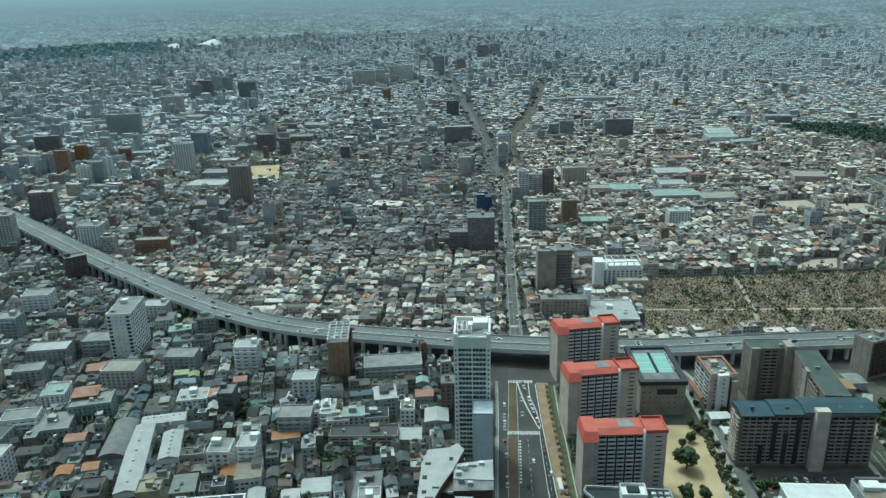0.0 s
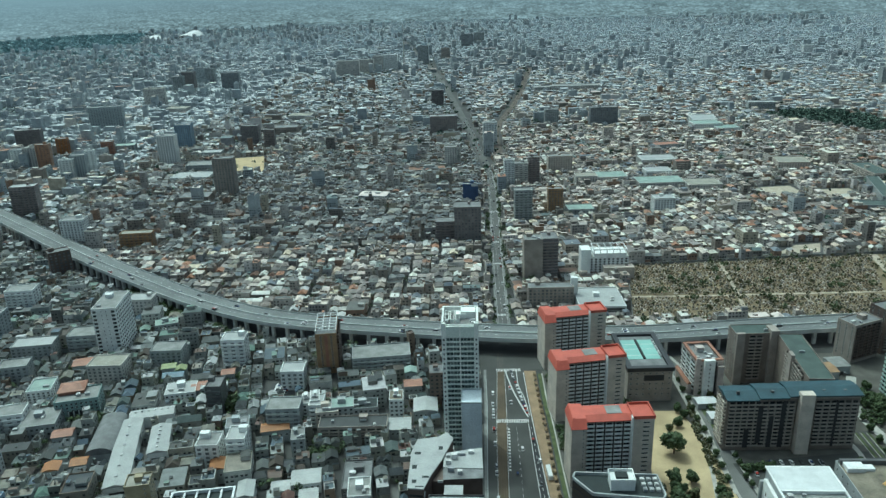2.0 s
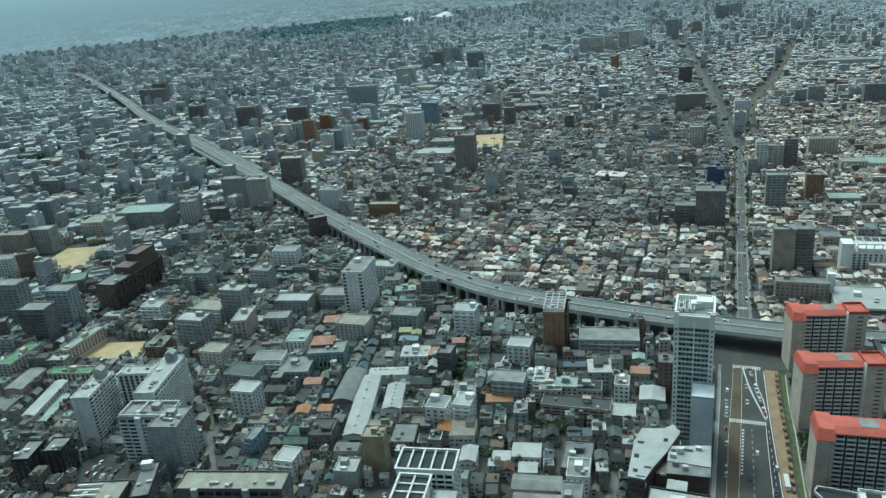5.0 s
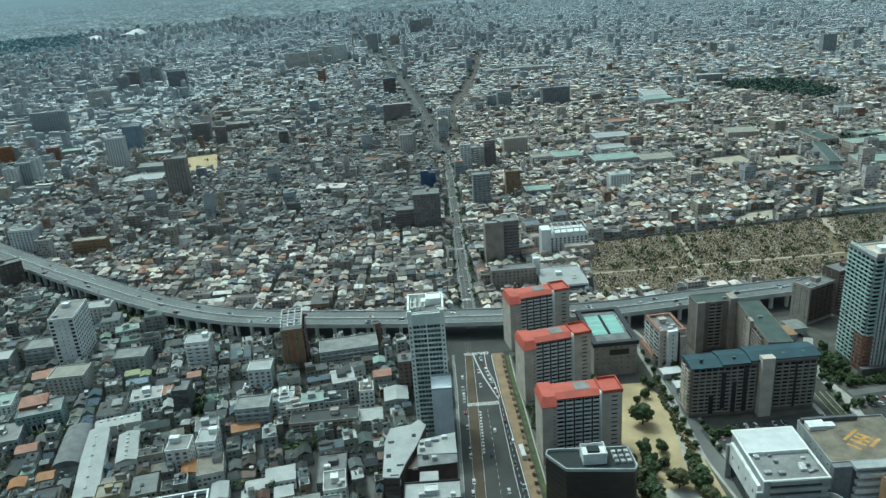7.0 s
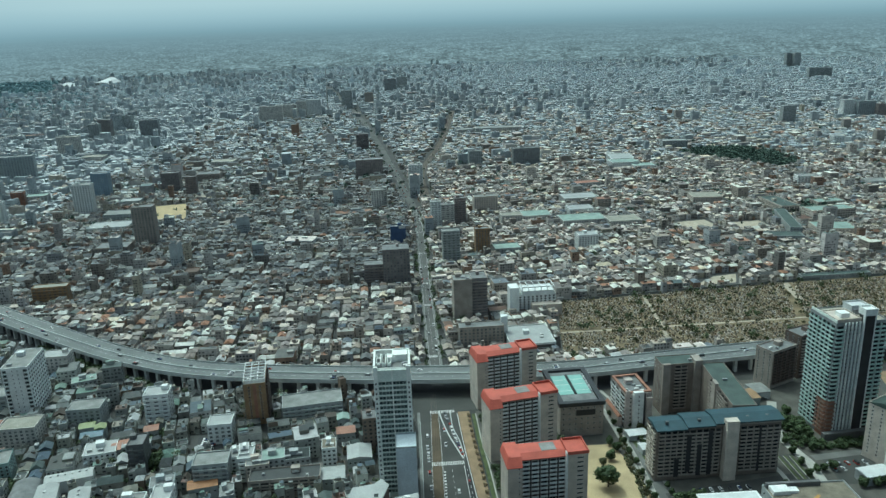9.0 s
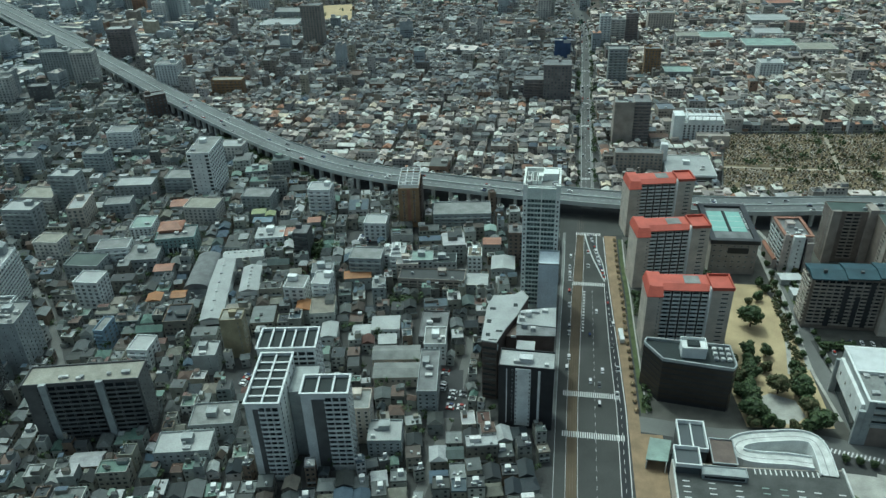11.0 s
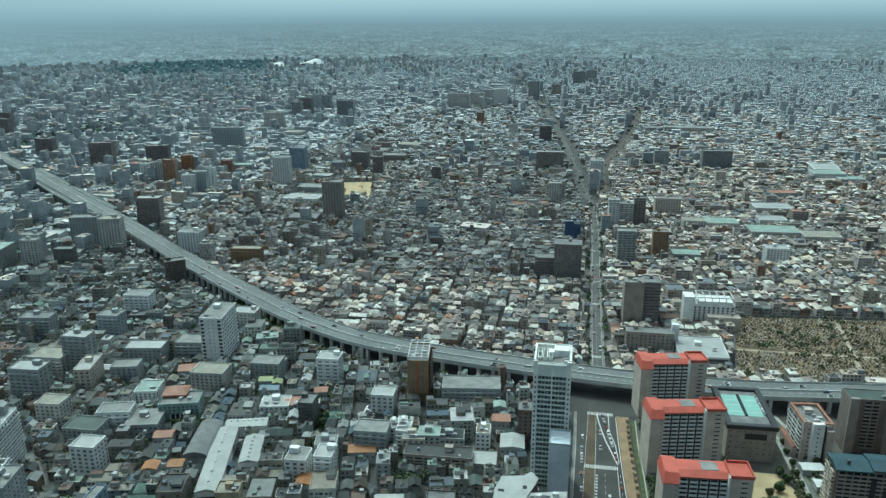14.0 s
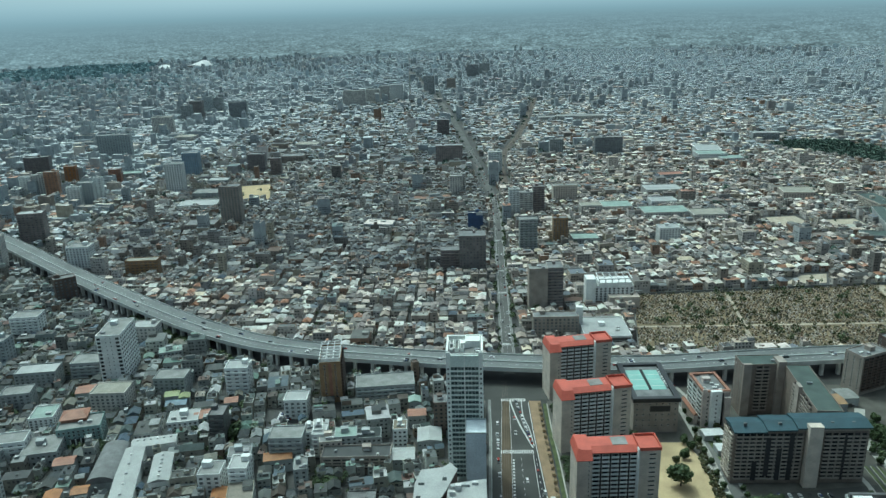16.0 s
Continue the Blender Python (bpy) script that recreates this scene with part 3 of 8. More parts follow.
sheet("pavement", strip(Shape(), KERB_E, PAVE_E, 285, 482, .15, .9, 0, 0.0), sand_pave, "sandy new pavement under construction with a kerb", "pavement")
s = strip(Shape(), KERB_W, KERB_W, 290, 484, .15, -4.6, -2.6, 0.0)
ribbon(s, [p for p in avenue if 540 < p.y < 1100], 1.9, 3.4, 0.15, 0, 0.0)
ribbon(s, [p for p in avenue if 540 < p.y < 1100], -8.6, -7.1, 0.15, 0, 0.0)
sheet("pavement_far", s, concrete, "grey concrete pavement along the avenue", "pavement")
s = Shape()
ribbon(s, railway, -6.0, 6.0, 0.04)
sheet("road_rail_cutting", s, ballast, "brown ballasted railway line between the houses", "railway")
s = Shape()
for d in (-3.2, -1.8, 1.8, 3.2):
    ribbon(s, railway, d - .12, d + .12, .2, 0, .05)
sheet("railway_rails", s, steel_rail, "rusty steel rails on brown ballast", "rail")
s = Shape()
strip(s, NEW_W, NEW_W, 60, 414, .06, -.1, .2)
strip(s, KERB_E, KERB_E, 60, 480, .065, .1, .5)
strip(s, BED_W, BED_W, 60, 483, .06, -.35, -.2)
strip(s, BED_E, BED_E, 60, 483, .06, .2, .38)
ribbon(s, [p for p in avenue if 540 < p.y < 1100], 1.3, 1.5, 0.06)
ribbon(s, [p for p in avenue if 540 < p.y < 1100], -6.6, -6.4, 0.06)
for k in range(15, 69):
    y = k * 6
    x = (edge(NEW_W, y) + edge(KERB_E, y)) / 2
    s.box(x - .1, y, 0.055, x + .1, y + 2.6, 0.07)
    s.box(24.0, y, 0.035, 24.15, y + 2.6, 0.045)
for k in range(14):
    y = 366 + k * 3.2
    s.box(edge(BED_E, y, .9), y, 0.035, edge(BED_E, y, 2.1), y + 1.3, 0.045)
for k in range(int(545 / 8), int(1090 / 8)):
    s.box(21.2, k * 8, 0.04, 21.35, k * 8 + 4, 0.06)
sheet("road_marking", s, paint_white, "white lane lines painted on the avenue", "road marking", kind="stuff")
sheet("kerb_west", strip(Shape(), KERB_W, KERB_W, 200, 470, .75, -2.9, -2.65, .02), barrier_mat, "pale guard rail along the avenue", "guard rail")
# pale splitter kerbs where the lanes swing together towards the crossing
s = Shape()
ribbon(s, smooth([(20.2, 483), (21, 474), (24.4, 453.5), (28.3, 437), (32.2, 422)], 4), -0.45, 0.45, 0.16, 0, 0.03)
ribbon(s, smooth([(27.9, 484), (28.2, 461.5), (31.3, 444.4), (33.0, 424)], 4), -0.3, 0.3, 0.16, 0, 0.03)
sheet("kerb_splitter", s, barrier_mat, "pale curved kerbs before the crossing", "kerb")
bar_x = Shape().box(-0.28, -2.0, 0, 0.28, 2.0, 0.012).data("bar", paint_white)
for cy, x0, x1 in ((417.5, 12.0, 33.0), (310.5, 8.0, 38.5), (280.5, 8.0, 39.0), (483.5, 14, 32), (577, 17.5, 25.5), (696, 18, 26), (760, 18, 26), (868, 19, 27)):
    cw = thing("crosswalk", "white painted zebra crossing across the avenue", "crosswalk", 0, cy, 0.075, group="zebra crossings", kind="structure")
    for k in range(int((x1 - x0) / 1.1)):
        part("stripe", bar_x, None, cw, at=pose(x0 + 1.1 * k, 0, 0))

# ---------------------------------------------------------------- expressway
ex = thing("expressway", "grey elevated expressway on concrete piers curving through the city", "expressway", 0, 0, kind="structure")
DECK = 12.0
part("deck", ribbon(Shape(), highway, -11.5, 11.5, DECK, 0, DECK - 1.6), deck_mat, ex, "pale worn asphalt deck")
for a, b in ((-11.9, -11.5), (11.5, 11.9)):
    part("barrier", ribbon(Shape(), highway, a, b, DECK + 1.3, 0, DECK - 2.0), barrier_mat, ex, "pale metal and concrete parapet")
part("median", ribbon(Shape(), highway, -0.4, 0.4, DECK + 0.9, 0, DECK + 0.004), barrier_mat, ex)
for side in (-17.5, 17.5):
    slip = offset([p for p in highway if -960 < p.x < -640], side)
    part("slip_road", ribbon(Shape(), slip, -3.2, 3.2, DECK - .6, 0, DECK - 1.8), deck_mat, ex, "grey slip road beside the deck")
    part("barrier", ribbon(Shape(), slip, 3.2, 3.5, DECK + .5, 0, DECK - 1.8), barrier_mat, ex)
    part("barrier", ribbon(Shape(), slip, -3.5, -3.2, DECK + .5, 0, DECK - 1.8), barrier_mat, ex)
lm = Shape()
for a in (-10.6, -4.0, 4.0, 10.6):
    fine = [p for p in highway if p.length < 2600]
    if abs(a) > 9:
        ribbon(lm, fine, a - 0.09, a + 0.09, DECK + 0.015)
    else:
        mid = offset(fine, a)
        for i in range(len(mid) - 1):
            d = mid[i + 1] - mid[i]
            for u in (0.0, 0.5):
                p0, p1 = mid[i] + d * u, mid[i] + d * (u + 0.25)
                nx = Vector((d.y, -d.x)).normalized() * 0.1
                lm.face([(p0.x - nx.x, p0.y - nx.y, DECK + .015), (p0.x + nx.x, p0.y + nx.y, DECK + .015), (p1.x + nx.x, p1.y + nx.y, DECK + .015), (p1.x - nx.x, p1.y - nx.y, DECK + .015)])
part("lane_marking", lm, paint_white, ex, kind="stuff")
pier = Shape()
for px_ in (-9.2, 9.2):
    pier.prism([(px_ - 1.3, -1.1), (px_ + 1.3, -1.1), (px_ + 1.3, 1.1), (px_ - 1.3, 1.1)], 0, DECK - 3.2)
pier.prism([(-10.5, -1.1), (10.5, -1.1), (10.5, 1.1), (-10.5, 1.1)], DECK - 3.2, DECK - 1.6)
pier_data = pier.data("pier", pier_mat)
run, last = 0.0, None
for i in range(1, len(highway)):
    run += (highway[i] - highway[i - 1]).length
    if run > 11 and highway[i].y < 1500 and highway[i].x < 640:
        if abs(highway[i].x - 24) < 22:
            continue
        run = 0.0
        t = highway[i] - highway[i - 1]
        part("pier", pier_data, None, ex, at=pose(highway[i].x, highway[i].y, 0, 0, 0, math.degrees(math.atan2(t.y, t.x)) - 90))
s = Shape()
ribbon(s, [p for p in highway if p.x < 640 and p.y < 1500], -14, 14, 0.015)
sheet("road_under_expressway", s, asphalt, "dark asphalt street below the expressway", "road")

# ---------------------------------------------------------------- open grounds
s = Shape()
s.face([(x, y, 0.02) for x, y in CEMETERY])
sheet("ground_cemetery", s, dry_soil, "dry brown soil of a wide cemetery", "cemetery ground")
s = Shape()
for line, half in (([(220, 556), (228, 615), (236, 690)], 1.6), ([(136, 611), (230, 612), (367, 616), (560, 622)], 1.5), ([(338, 561), (369, 614), (388, 706)], 3.6), ([(131, 570), (340, 568), (560, 573)], 1.3)):
    ribbon(s, smooth(line), -half, half, 0.05)
sheet("ground_cemetery_path", s, path_mat, "pale gravel paths crossing the cemetery", "path")


def ground_patch(name, poly, mat, label, category, z=0.04):
    sh = Shape()
    sh.face([(x, y, z) for x, y in poly])
    sheet(name, sh, mat, label, category)
    claim(poly, 3)


ground_patch("ground_yard", rect(-352, 1133, 52, 118, 14), sand, "pale sandy school yard among dense houses", "school yard")
ground_patch("ground_yard_far", [(-695, 567), (-706, 618), (-658, 633), (-634, 563)], sand, "pale sandy school yard beside apartment blocks", "school yard")
ground_patch("ground_yard_near", [(-473, 395), (-479, 425), (-441, 436), (-424, 408)], sand, "pale sandy play ground behind white apartment blocks", "school yard")
ground_patch("ground_lot", [(292, 708), (325, 735), (352, 740), (341, 714), (296, 711)], path_mat, "pale bare lot behind the cemetery", "lot")
ground_patch("ground_field", rect(385, 926, 50, 58, 8), path_mat, "pale bare sports field", "sports field")
ground_patch("ground_field_far", rect(453, 918, 44, 44, 5), path_mat, "greyish bare sports field", "sports field")
ground_patch("ground_park", [(98, 296), (140, 300), (139, 352), (136, 400), (130, 428), (108, 428), (100, 380), (94, 330)], sand, "dry sandy park ground beside red roofed apartments", "park")
ground_patch("ground_plaza", [(107.5, 303), (121, 300), (128, 307), (126, 318.6), (114, 323), (106, 318)], plaza_mat, "pale paved plaza ringed by trees", "plaza", 0.07)
ground_patch("ground_lawn", [(228.4, 403), (237.6, 404), (238.2, 376), (227.3, 376)], lane_grey, "dark paved court with planted strips", "court")
for x in (228.6, 232.4, 236.2):
    ground_patch("ground_planted_strip", [(x, 402), (x + 1.5, 402.2), (x + 1.7, 377), (x - .2, 377)], grass_mat, "planted green strip", "planted strip", .06)
    ground_patch("ground_kerb_strip", [(x - .5, 402), (x - .05, 402), (x - .25, 377), (x - .7, 377)], plaza_mat, "pale kerb beside a planted strip", "kerb", .07)
ground_patch("ground_court", [(254, 404), (285, 400), (280, 366), (252, 370)], lane_grey, "asphalt car park beside a tower", "car park")
s = Shape()
ribbon(s, smooth([(258, 470), (247, 445), (242.2, 420), (242.8, 404), (244.6, 393), (242, 375), (243, 345), (246, 325)], 5), -3.2, 3.2, 0.05)
ribbon(s, smooth([(216, 410), (222, 385), (219, 360)], 5), -1.5, 1.5, 0.05)
ribbon(s, smooth([(139.5, 345), (140.5, 420), (136, 480)], 6), -1.4, 1.4, 0.06)
ribbon(s, smooth([(128, 340), (133, 370), (137, 410)], 6), -1.2, 1.2, 0.07)
sheet("pavement_paths", s, plaza_mat, "pale paved footpaths round the towers", "path")
verge = strip(Shape(), PAVE_E, PAVE_E, 300, 478, .05, 1.2, 3.6)
sheet("ground_verge", verge, grass_mat, "worn green verge before the housing slabs", "verge")
sheet("pavement_verge", strip(Shape(), PAVE_E, PAVE_E, 300, 478, .14, 3.7, 4.5, 0.0), plaza_mat, "pale footway before the housing slabs", "pavement")
sp_ = Shape()
ribbon(sp_, [p for p in side_street if p.y > 298], -7.2, -4.7, 0.15, 0, 0.0)
ribbon(sp_, [p for p in side_street if p.y > 298], 4.7, 6.4, 0.15, 0, 0.0)
sheet("pavement_side", sp_, plaza_mat, "pale paved footways along the side street", "pavement")
ground_patch("ground_estate", [(47, 286), (98, 286), (240, 296), (345, 300), (345, 480), (330, 505), (150, 503), (46, 482)], estate_pave, "grey paved ground between the apartment blocks", "paved ground", 0.012)
s = Shape()
ribbon(s, smooth([(249, 398), (300, 402), (345, 398)], 6), -3.0, 3.0, 0.055)
sheet("road_tower", s, street_grey, "grey access road beside a tower", "road")
ground_patch("ground_hedge_bed", [(263, 407), (278, 418), (300, 415), (296, 406)], grass_mat, "green planted bed before a tower", "bed", 0.05)
ground_patch("ground_yard_slab", [(146, 372), (232, 384), (240, 352), (222, 336), (150, 340)], lane_grey, "grey paved yard before an apartment slab", "yard", 0.025)
ground_patch("ground_garden", [(146, 398), (160, 400), (158, 448), (143, 446)], grass_mat, "green garden strip with sheds", "garden", 0.03)
ground_patch("ground_garden_tower", [(250, 415), (264, 412), (262, 450), (253, 452)], grass_mat, "planted garden at the foot of a tower", "garden", 0.03)
ground_patch("ground_dry_lot", [(352, 484), (380, 486), (384, 506), (358, 505)], sand_pave, "sandy empty lot behind a tower", "lot", 0.03)
claim([(40, 100), (400, 100), (345, 370), (345, 480), (330, 520), (40, 520)])


# ---------------------------------------------------------------- buildings
def window_data(w, h, name="window"):
    sh = Shape()
    sh.box(-w / 2, -0.05, 0, w / 2, 0.0, 0.08, 0)
    sh.box(-w / 2, -0.05, h - 0.08, w / 2, 0.0, h, 0)
    sh.box(-w / 2, -0.05, 0.08, -w / 2 + 0.08, 0.0, h - 0.08, 0)
    sh.box(w / 2 - 0.08, -0.05, 0.08, w / 2, 0.0, h - 0.08, 0)
    sh.face([(-w / 2 + .08, -.025, .08), (w / 2 - .08, -.025, .08), (w / 2 - .08, -.025, h - .08), (-w / 2 + .08, -.025, h - .08)], 1)
    return sh.data(name, metal_frame, glass_own)


window_cache = {}


def window_of(w, h):
    key = (round(w, 1), round(h, 1))
    if key not in window_cache:
        window_cache[key] = window_data(*key)
    return window_cache[key]


def face_frame(side, w, d):
    return {"f": (pose(-w / 2, -d / 2, 0), w), "r": (pose(w / 2, -d / 2, 0, 0, 0, 90), d), "l": (pose(-w / 2, d / 2, 0, 0, 0, -90), d), "b": (pose(w / 2, d / 2, 0, 0, 0, 180), w)}[side]


def add_face(sh, m, pts, k=0):
    sh.face([m @ Vector(p) for p in pts], k)


def dress(root, side, style, w, d, h, floors, z0=0.0, near=True, wall=None):
    """Windows, balconies or bands on one side of a block."""
    m, length = face_frame(side, w, d)
    step = (h - z0) / floors
    kind = style[0]
    if kind == "win":
        _, n, ww, wh = style
        if near and n * floors <= 72:
            data = window_of(ww, wh)
            for i in range(floors):
                for k in range(n):
                    part("window", data, None, root, at=m @ pose((k + .5) * length / n, 0, z0 + i * step + (step - wh) * .5))
        else:
            sh = Shape()
            for i in range(floors):
                for k in range(n):
                    x, z = (k + .5) * length / n, z0 + i * step + (step - wh) * .5
                    add_face(sh, m, [(x - ww / 2, -.04, z), (x + ww / 2, -.04, z), (x + ww / 2, -.04, z + wh), (x - ww / 2, -.04, z + wh)])
            part("glazing", sh, glass_dark, root, kind="stuff")
    elif kind == "band":
        _, wh, mar = style
        data = Shape()
        data.box(mar, -0.06, 0, length - mar, 0, wh)
        data = data.data("window", glass_own)
        for i in range(floors):
            part("window", data, None, root, at=m @ pose(0, 0, z0 + i * step + (step - wh) * .6))
    elif kind == "bal":
        _, depth, rail_mat, a, b, n = style
        slab = Shape()
        slab.box(a, -depth, -0.12, b, 0, 0.05, 0)
        slab.box(a, -depth, 0.05, b, -depth + 0.12, 1.1, 0)
        slab.box(a, -depth + .12, 0.05, a + 0.12, 0, 1.12, 0)
        slab.box(b - 0.12, -depth + .12, 0.05, b, 0, 1.12, 0)
        for k in range(1, n):
            x = a + (b - a) * k / n
            slab.box(x - 0.1, -depth + .13, 0.06, x + 0.1, -.06, step - .13)
        slab = slab.data("balcony", rail_mat)
        bay = (b - a) / n
        each = near and n * floors <= 80 and n <= 3
        ww = bay * .8
        glass = Shape().box(-ww / 2, -0.05, 0.15, ww / 2, 0, step * .78).data("window", glass_own)
        many = Shape()
        for i in range(floors):
            z = z0 + i * step
            part("balcony", slab, None, root, at=m @ pose(0, 0, z))
            for k in range(n):
                x = a + bay * (k + .5)
                if each:
                    part("window", glass, None, root, at=m @ pose(x, 0, z))
                else:
                    many.box(x - ww / 2, -0.05, z + .15, x + ww / 2, 0, z + step * .78)
        if not each:
            part("glazing", many, glass_dark, root, at=m, kind="stuff")
    elif kind == "ledge":
        _, depth, rail_mat, a, b, n = style
        slab = Shape().box(a, -depth, -0.12, b, 0, 0.05).box(a, -depth, 0.05, b, -depth + 0.1, 1.0)
        for k in range(n + 1):
            x = a + (b - a) * k / n
            slab.box(x - 0.12, -depth + .1, 0.05, x + 0.12, -.08, step - .13)
        slab = slab.data("balcony", rail_mat)
        for i in range(floors):
            part("balcony", slab, None, root, at=m @ pose(0, 0, z0 + i * step))
    elif kind == "slit":
        _, u, ww, wh = style
        data = window_of(ww, wh)
        for i in range(floors):
            part("window", data, None, root, at=m @ pose(u * length, 0, z0 + i * step + step * .4))



def roof_things(root, w, d, h, count=4, house=True, wall=None, seed=0):
    """Stair house, air conditioning boxes and a water tank on a flat roof."""
    r = random.Random(seed + 5)
    if house:
        hw, hd = min(5.0, w * .35), min(5.0, d * .35)
        x, y = r.uniform(-w * .2, w * .2), r.uniform(0, d * .25)
        sh = Shape().box(x - hw / 2, y - hd / 2, h + .01, x + hw / 2, y + hd / 2, h + 2.9)
        sh.ring(x - hw / 2 - .15, y - hd / 2 - .15, x + hw / 2 + .15, y + hd / 2 + .15, h + 2.9, h + 3.2, .25)
        part("stair_house", sh, wall, root)
    for k in range(count):
        x, y, a, b, c = r.uniform(-w * .4, w * .4), r.uniform(-d * .4, d * .1), r.uniform(.7, 2.0), r.uniform(.6, 1.2), r.uniform(.8, 1.7)
        sh = Shape().box(x - a, y - b, h + .25, x + a, y + b, h + .25 + c)
        for sx in (-1, 1):
            sh.box(x + sx * a * .7 - .1, y - b * .8, h + .01, x + sx * a * .7 + .1, y + b * .8, h + .25)
        sh.tube(x, y, h + .25 + c, h + .4 + c, min(a, b) * .7, n=8)
        part("roof_unit", sh, unit_mat, root)


def block(name, label, category, cx, cy, w, d, h, rot, wall, roof, floors, faces, near=True, units=4, house=True, parapet=1.0, group="", z0=3.5, roof_z=0.0):
    root = thing(name, label, category, cx, cy, 0, rot, group)
    part("wall", Shape().box(-w / 2, -d / 2, 0, w / 2, d / 2, h), wall, root)
    part("roof", Shape().box(-w / 2 + .3, -d / 2 + .3, h + .004, w / 2 - .3, d / 2 - .3, h + .12), roof, root)
    if parapet:
        part("parapet", Shape().ring(-w / 2 - .06, -d / 2 - .06, w / 2 + .06, d / 2 + .06, h - .25, h + parapet, .34), wall, root)
    roof_things(root, w - 1, d - 1, h + .12, units, house, wall, int(abs(cx * 7 + cy)))
    for side, styles in faces.items():
        for st in (styles if isinstance(styles, list) else [styles]):
            dress(root, side, st, w, d, h - .6, floors, z0, near, wall)
    claim(rect(cx, cy, w, d, rot), 1.8)
    return root


def vis(cx, style):
    """The side that is seen from the window beside the front."""
    return {("l" if cx > 0 else "r"): style}

# white tower by the avenue
wt = block("apartment_tower", "slim white residential tower with pale green balconies", "apartment tower", -9.6, 395.5, 21, 20, 83, 0, aqua_wall, pale_roof, 26,
           {"f": [("ledge", 1.1, aqua_rail, 2.6, 18.4, 4)], "r": ("win", 4, 1.4, 1.6)}, units=6)
for sx in (-1, 1):
    part("corner_pier", Shape().box(sx * 9.2 - 1.2, -11.6, 0, sx * 9.2 + 1.2, -10.5, 85.5), aqua_wall, wt, "pale aqua tiled corner pier")
part("crown_wall", Shape().box(-10.5, 9.2, 84, 10.5, 10.4, 86.4).box(9.3, -10.4, 84, 10.4, 9.2, 86).box(-10.4, -10.4, 84, -9.3, 9.2, 86), aqua_wall, wt, "open white crown wall round the roof")
part("plant_room", Shape().box(0.5, 0, 83.1, 8.8, 8.8, 86.5).ring(0.4, -0.1, 8.9, 8.9, 86.5, 87.3, .4), aqua_wall, wt, "boxy roof plant room with a rim")
tower_glass = Shape()
for i in range(26):
    z = 3.5 + i * (78.9 / 26)
    for k in range(8):
        x = -7.9 + 1.975 * (k + .5)
        if i < 24:
            tower_glass.box(x - .9, -10.06, z + .1, x + .9, -10.0, z + 2.3)
part("glazing", tower_glass, tower_pane, wt, "dark balcony windows", kind="stuff")
part("front_divider", Shape().box(-.35, -11.75, 3.5, .35, -11.1, 83.5), aqua_wall, wt, "white central rib")
part("top_screen", Shape().box(-7.9, -11.3, 76.6, -.4, -10.05, 83.4).box(.4, -11.3, 76.6, 7.9, -10.05, 83.4), aqua_rail, wt, "pale green top storey screen")
for k in range(3):
    part("roof_frame", Shape().ring(-8.6 + k * 3.0, -6, -6.2 + k * 3.0, 6.5, 83.2, 85.4, .3), aqua_wall, wt, "white open roof frame")
for k in range(24):
    dz = 4.5 + k * 3.05
    for sx in (-1, 1):
        part("window", window_of(1.0, 1.3), None, wt, at=pose(sx * 9.2, -11.6, dz))
ga = thing("parking_tower", "blue grey windowless parking tower", "parking tower", -3.6, 373)
part("wall", Shape().box(-5.6, -7.5, 0, 5.6, 7.2, 45), pale_panel, ga)
part("roof", Shape().ring(-5.75, -7.65, 5.75, 7.35, 45, 45.9, .3), blue_grey_wall, ga)
claim(rect(-3.6, 373, 12, 16), 3)

# brown office with white roofs
br = thing("office_building", "brown tiled office with stepped white roofs", "office building", -22, 320)
L_A = [(-12.8, -18.5), (-4.9, -19.5), (-1.8, -8.9), (3.4, 4.5), (8.7, 22.6), (4.9, 28.7), (.7, 24.2), (-10.4, 22), (-12.9, 10.6)]
part("wall", Shape().prism([(x * .97, y * .97) for x, y in L_A], 0, 37.2), brown_wall, br)
part("wing", Shape().prism([(4.4, -10), (23.6, -8.6), (23.4, 15), (4.6, 10.6)], 0, 36.2), brown_wall, br)
part("roof", Shape().prism(L_A, 37.2, 38.0), white_roof, br, "white folded roof slab")
part("roof", Shape().prism([(3.9, -1.1), (24, -2.1), (23.7, 15.5), (4, 10.9)], 36.2, 37.0), white_roof, br, "white roof membrane")
part("terrace", Shape().prism([(4.2, -10.4), (24, -9.1), (24, -2.2), (3.9, -1.2)], 36.2, 36.5), grey_roof, br, "grey roof terrace")
part("terrace_block", Shape().prism([(-1.2, -8), (4.2, -9), (4.0, 4), (2.6, 2)], 0, 34), brown_wall, br)
for b6 in ((-4.6, -19.4, 33, -4.2, -12, 35.2), (1.5, -9.6, 34, 4.1, -9.3, 35.3), (3.2, 8, 34, 3.6, 14, 36.4)):
    part("terrace_rail", Shape().box(*b6), white_wall, br)
# thin dark sheets on the roof stand for the shade in its notches
for x, y, w, d in ((-9.5, 9.5, 3.2, 2.2), (-10.4, -2, 2.4, 3.2), (-9.8, -13.5, 2.2, 2.6), (-4.4, -10, 3.4, 1.6), (-7, -17.5, 4.2, .9), (2.2, 14, 2.2, 3.0)):
    part("roof_well", Shape().box(x - w / 2, y - d / 2, 38.0, x + w / 2, y + d / 2, 38.06), dark_panel, br, "thin dark sheet for a shaded roof notch")
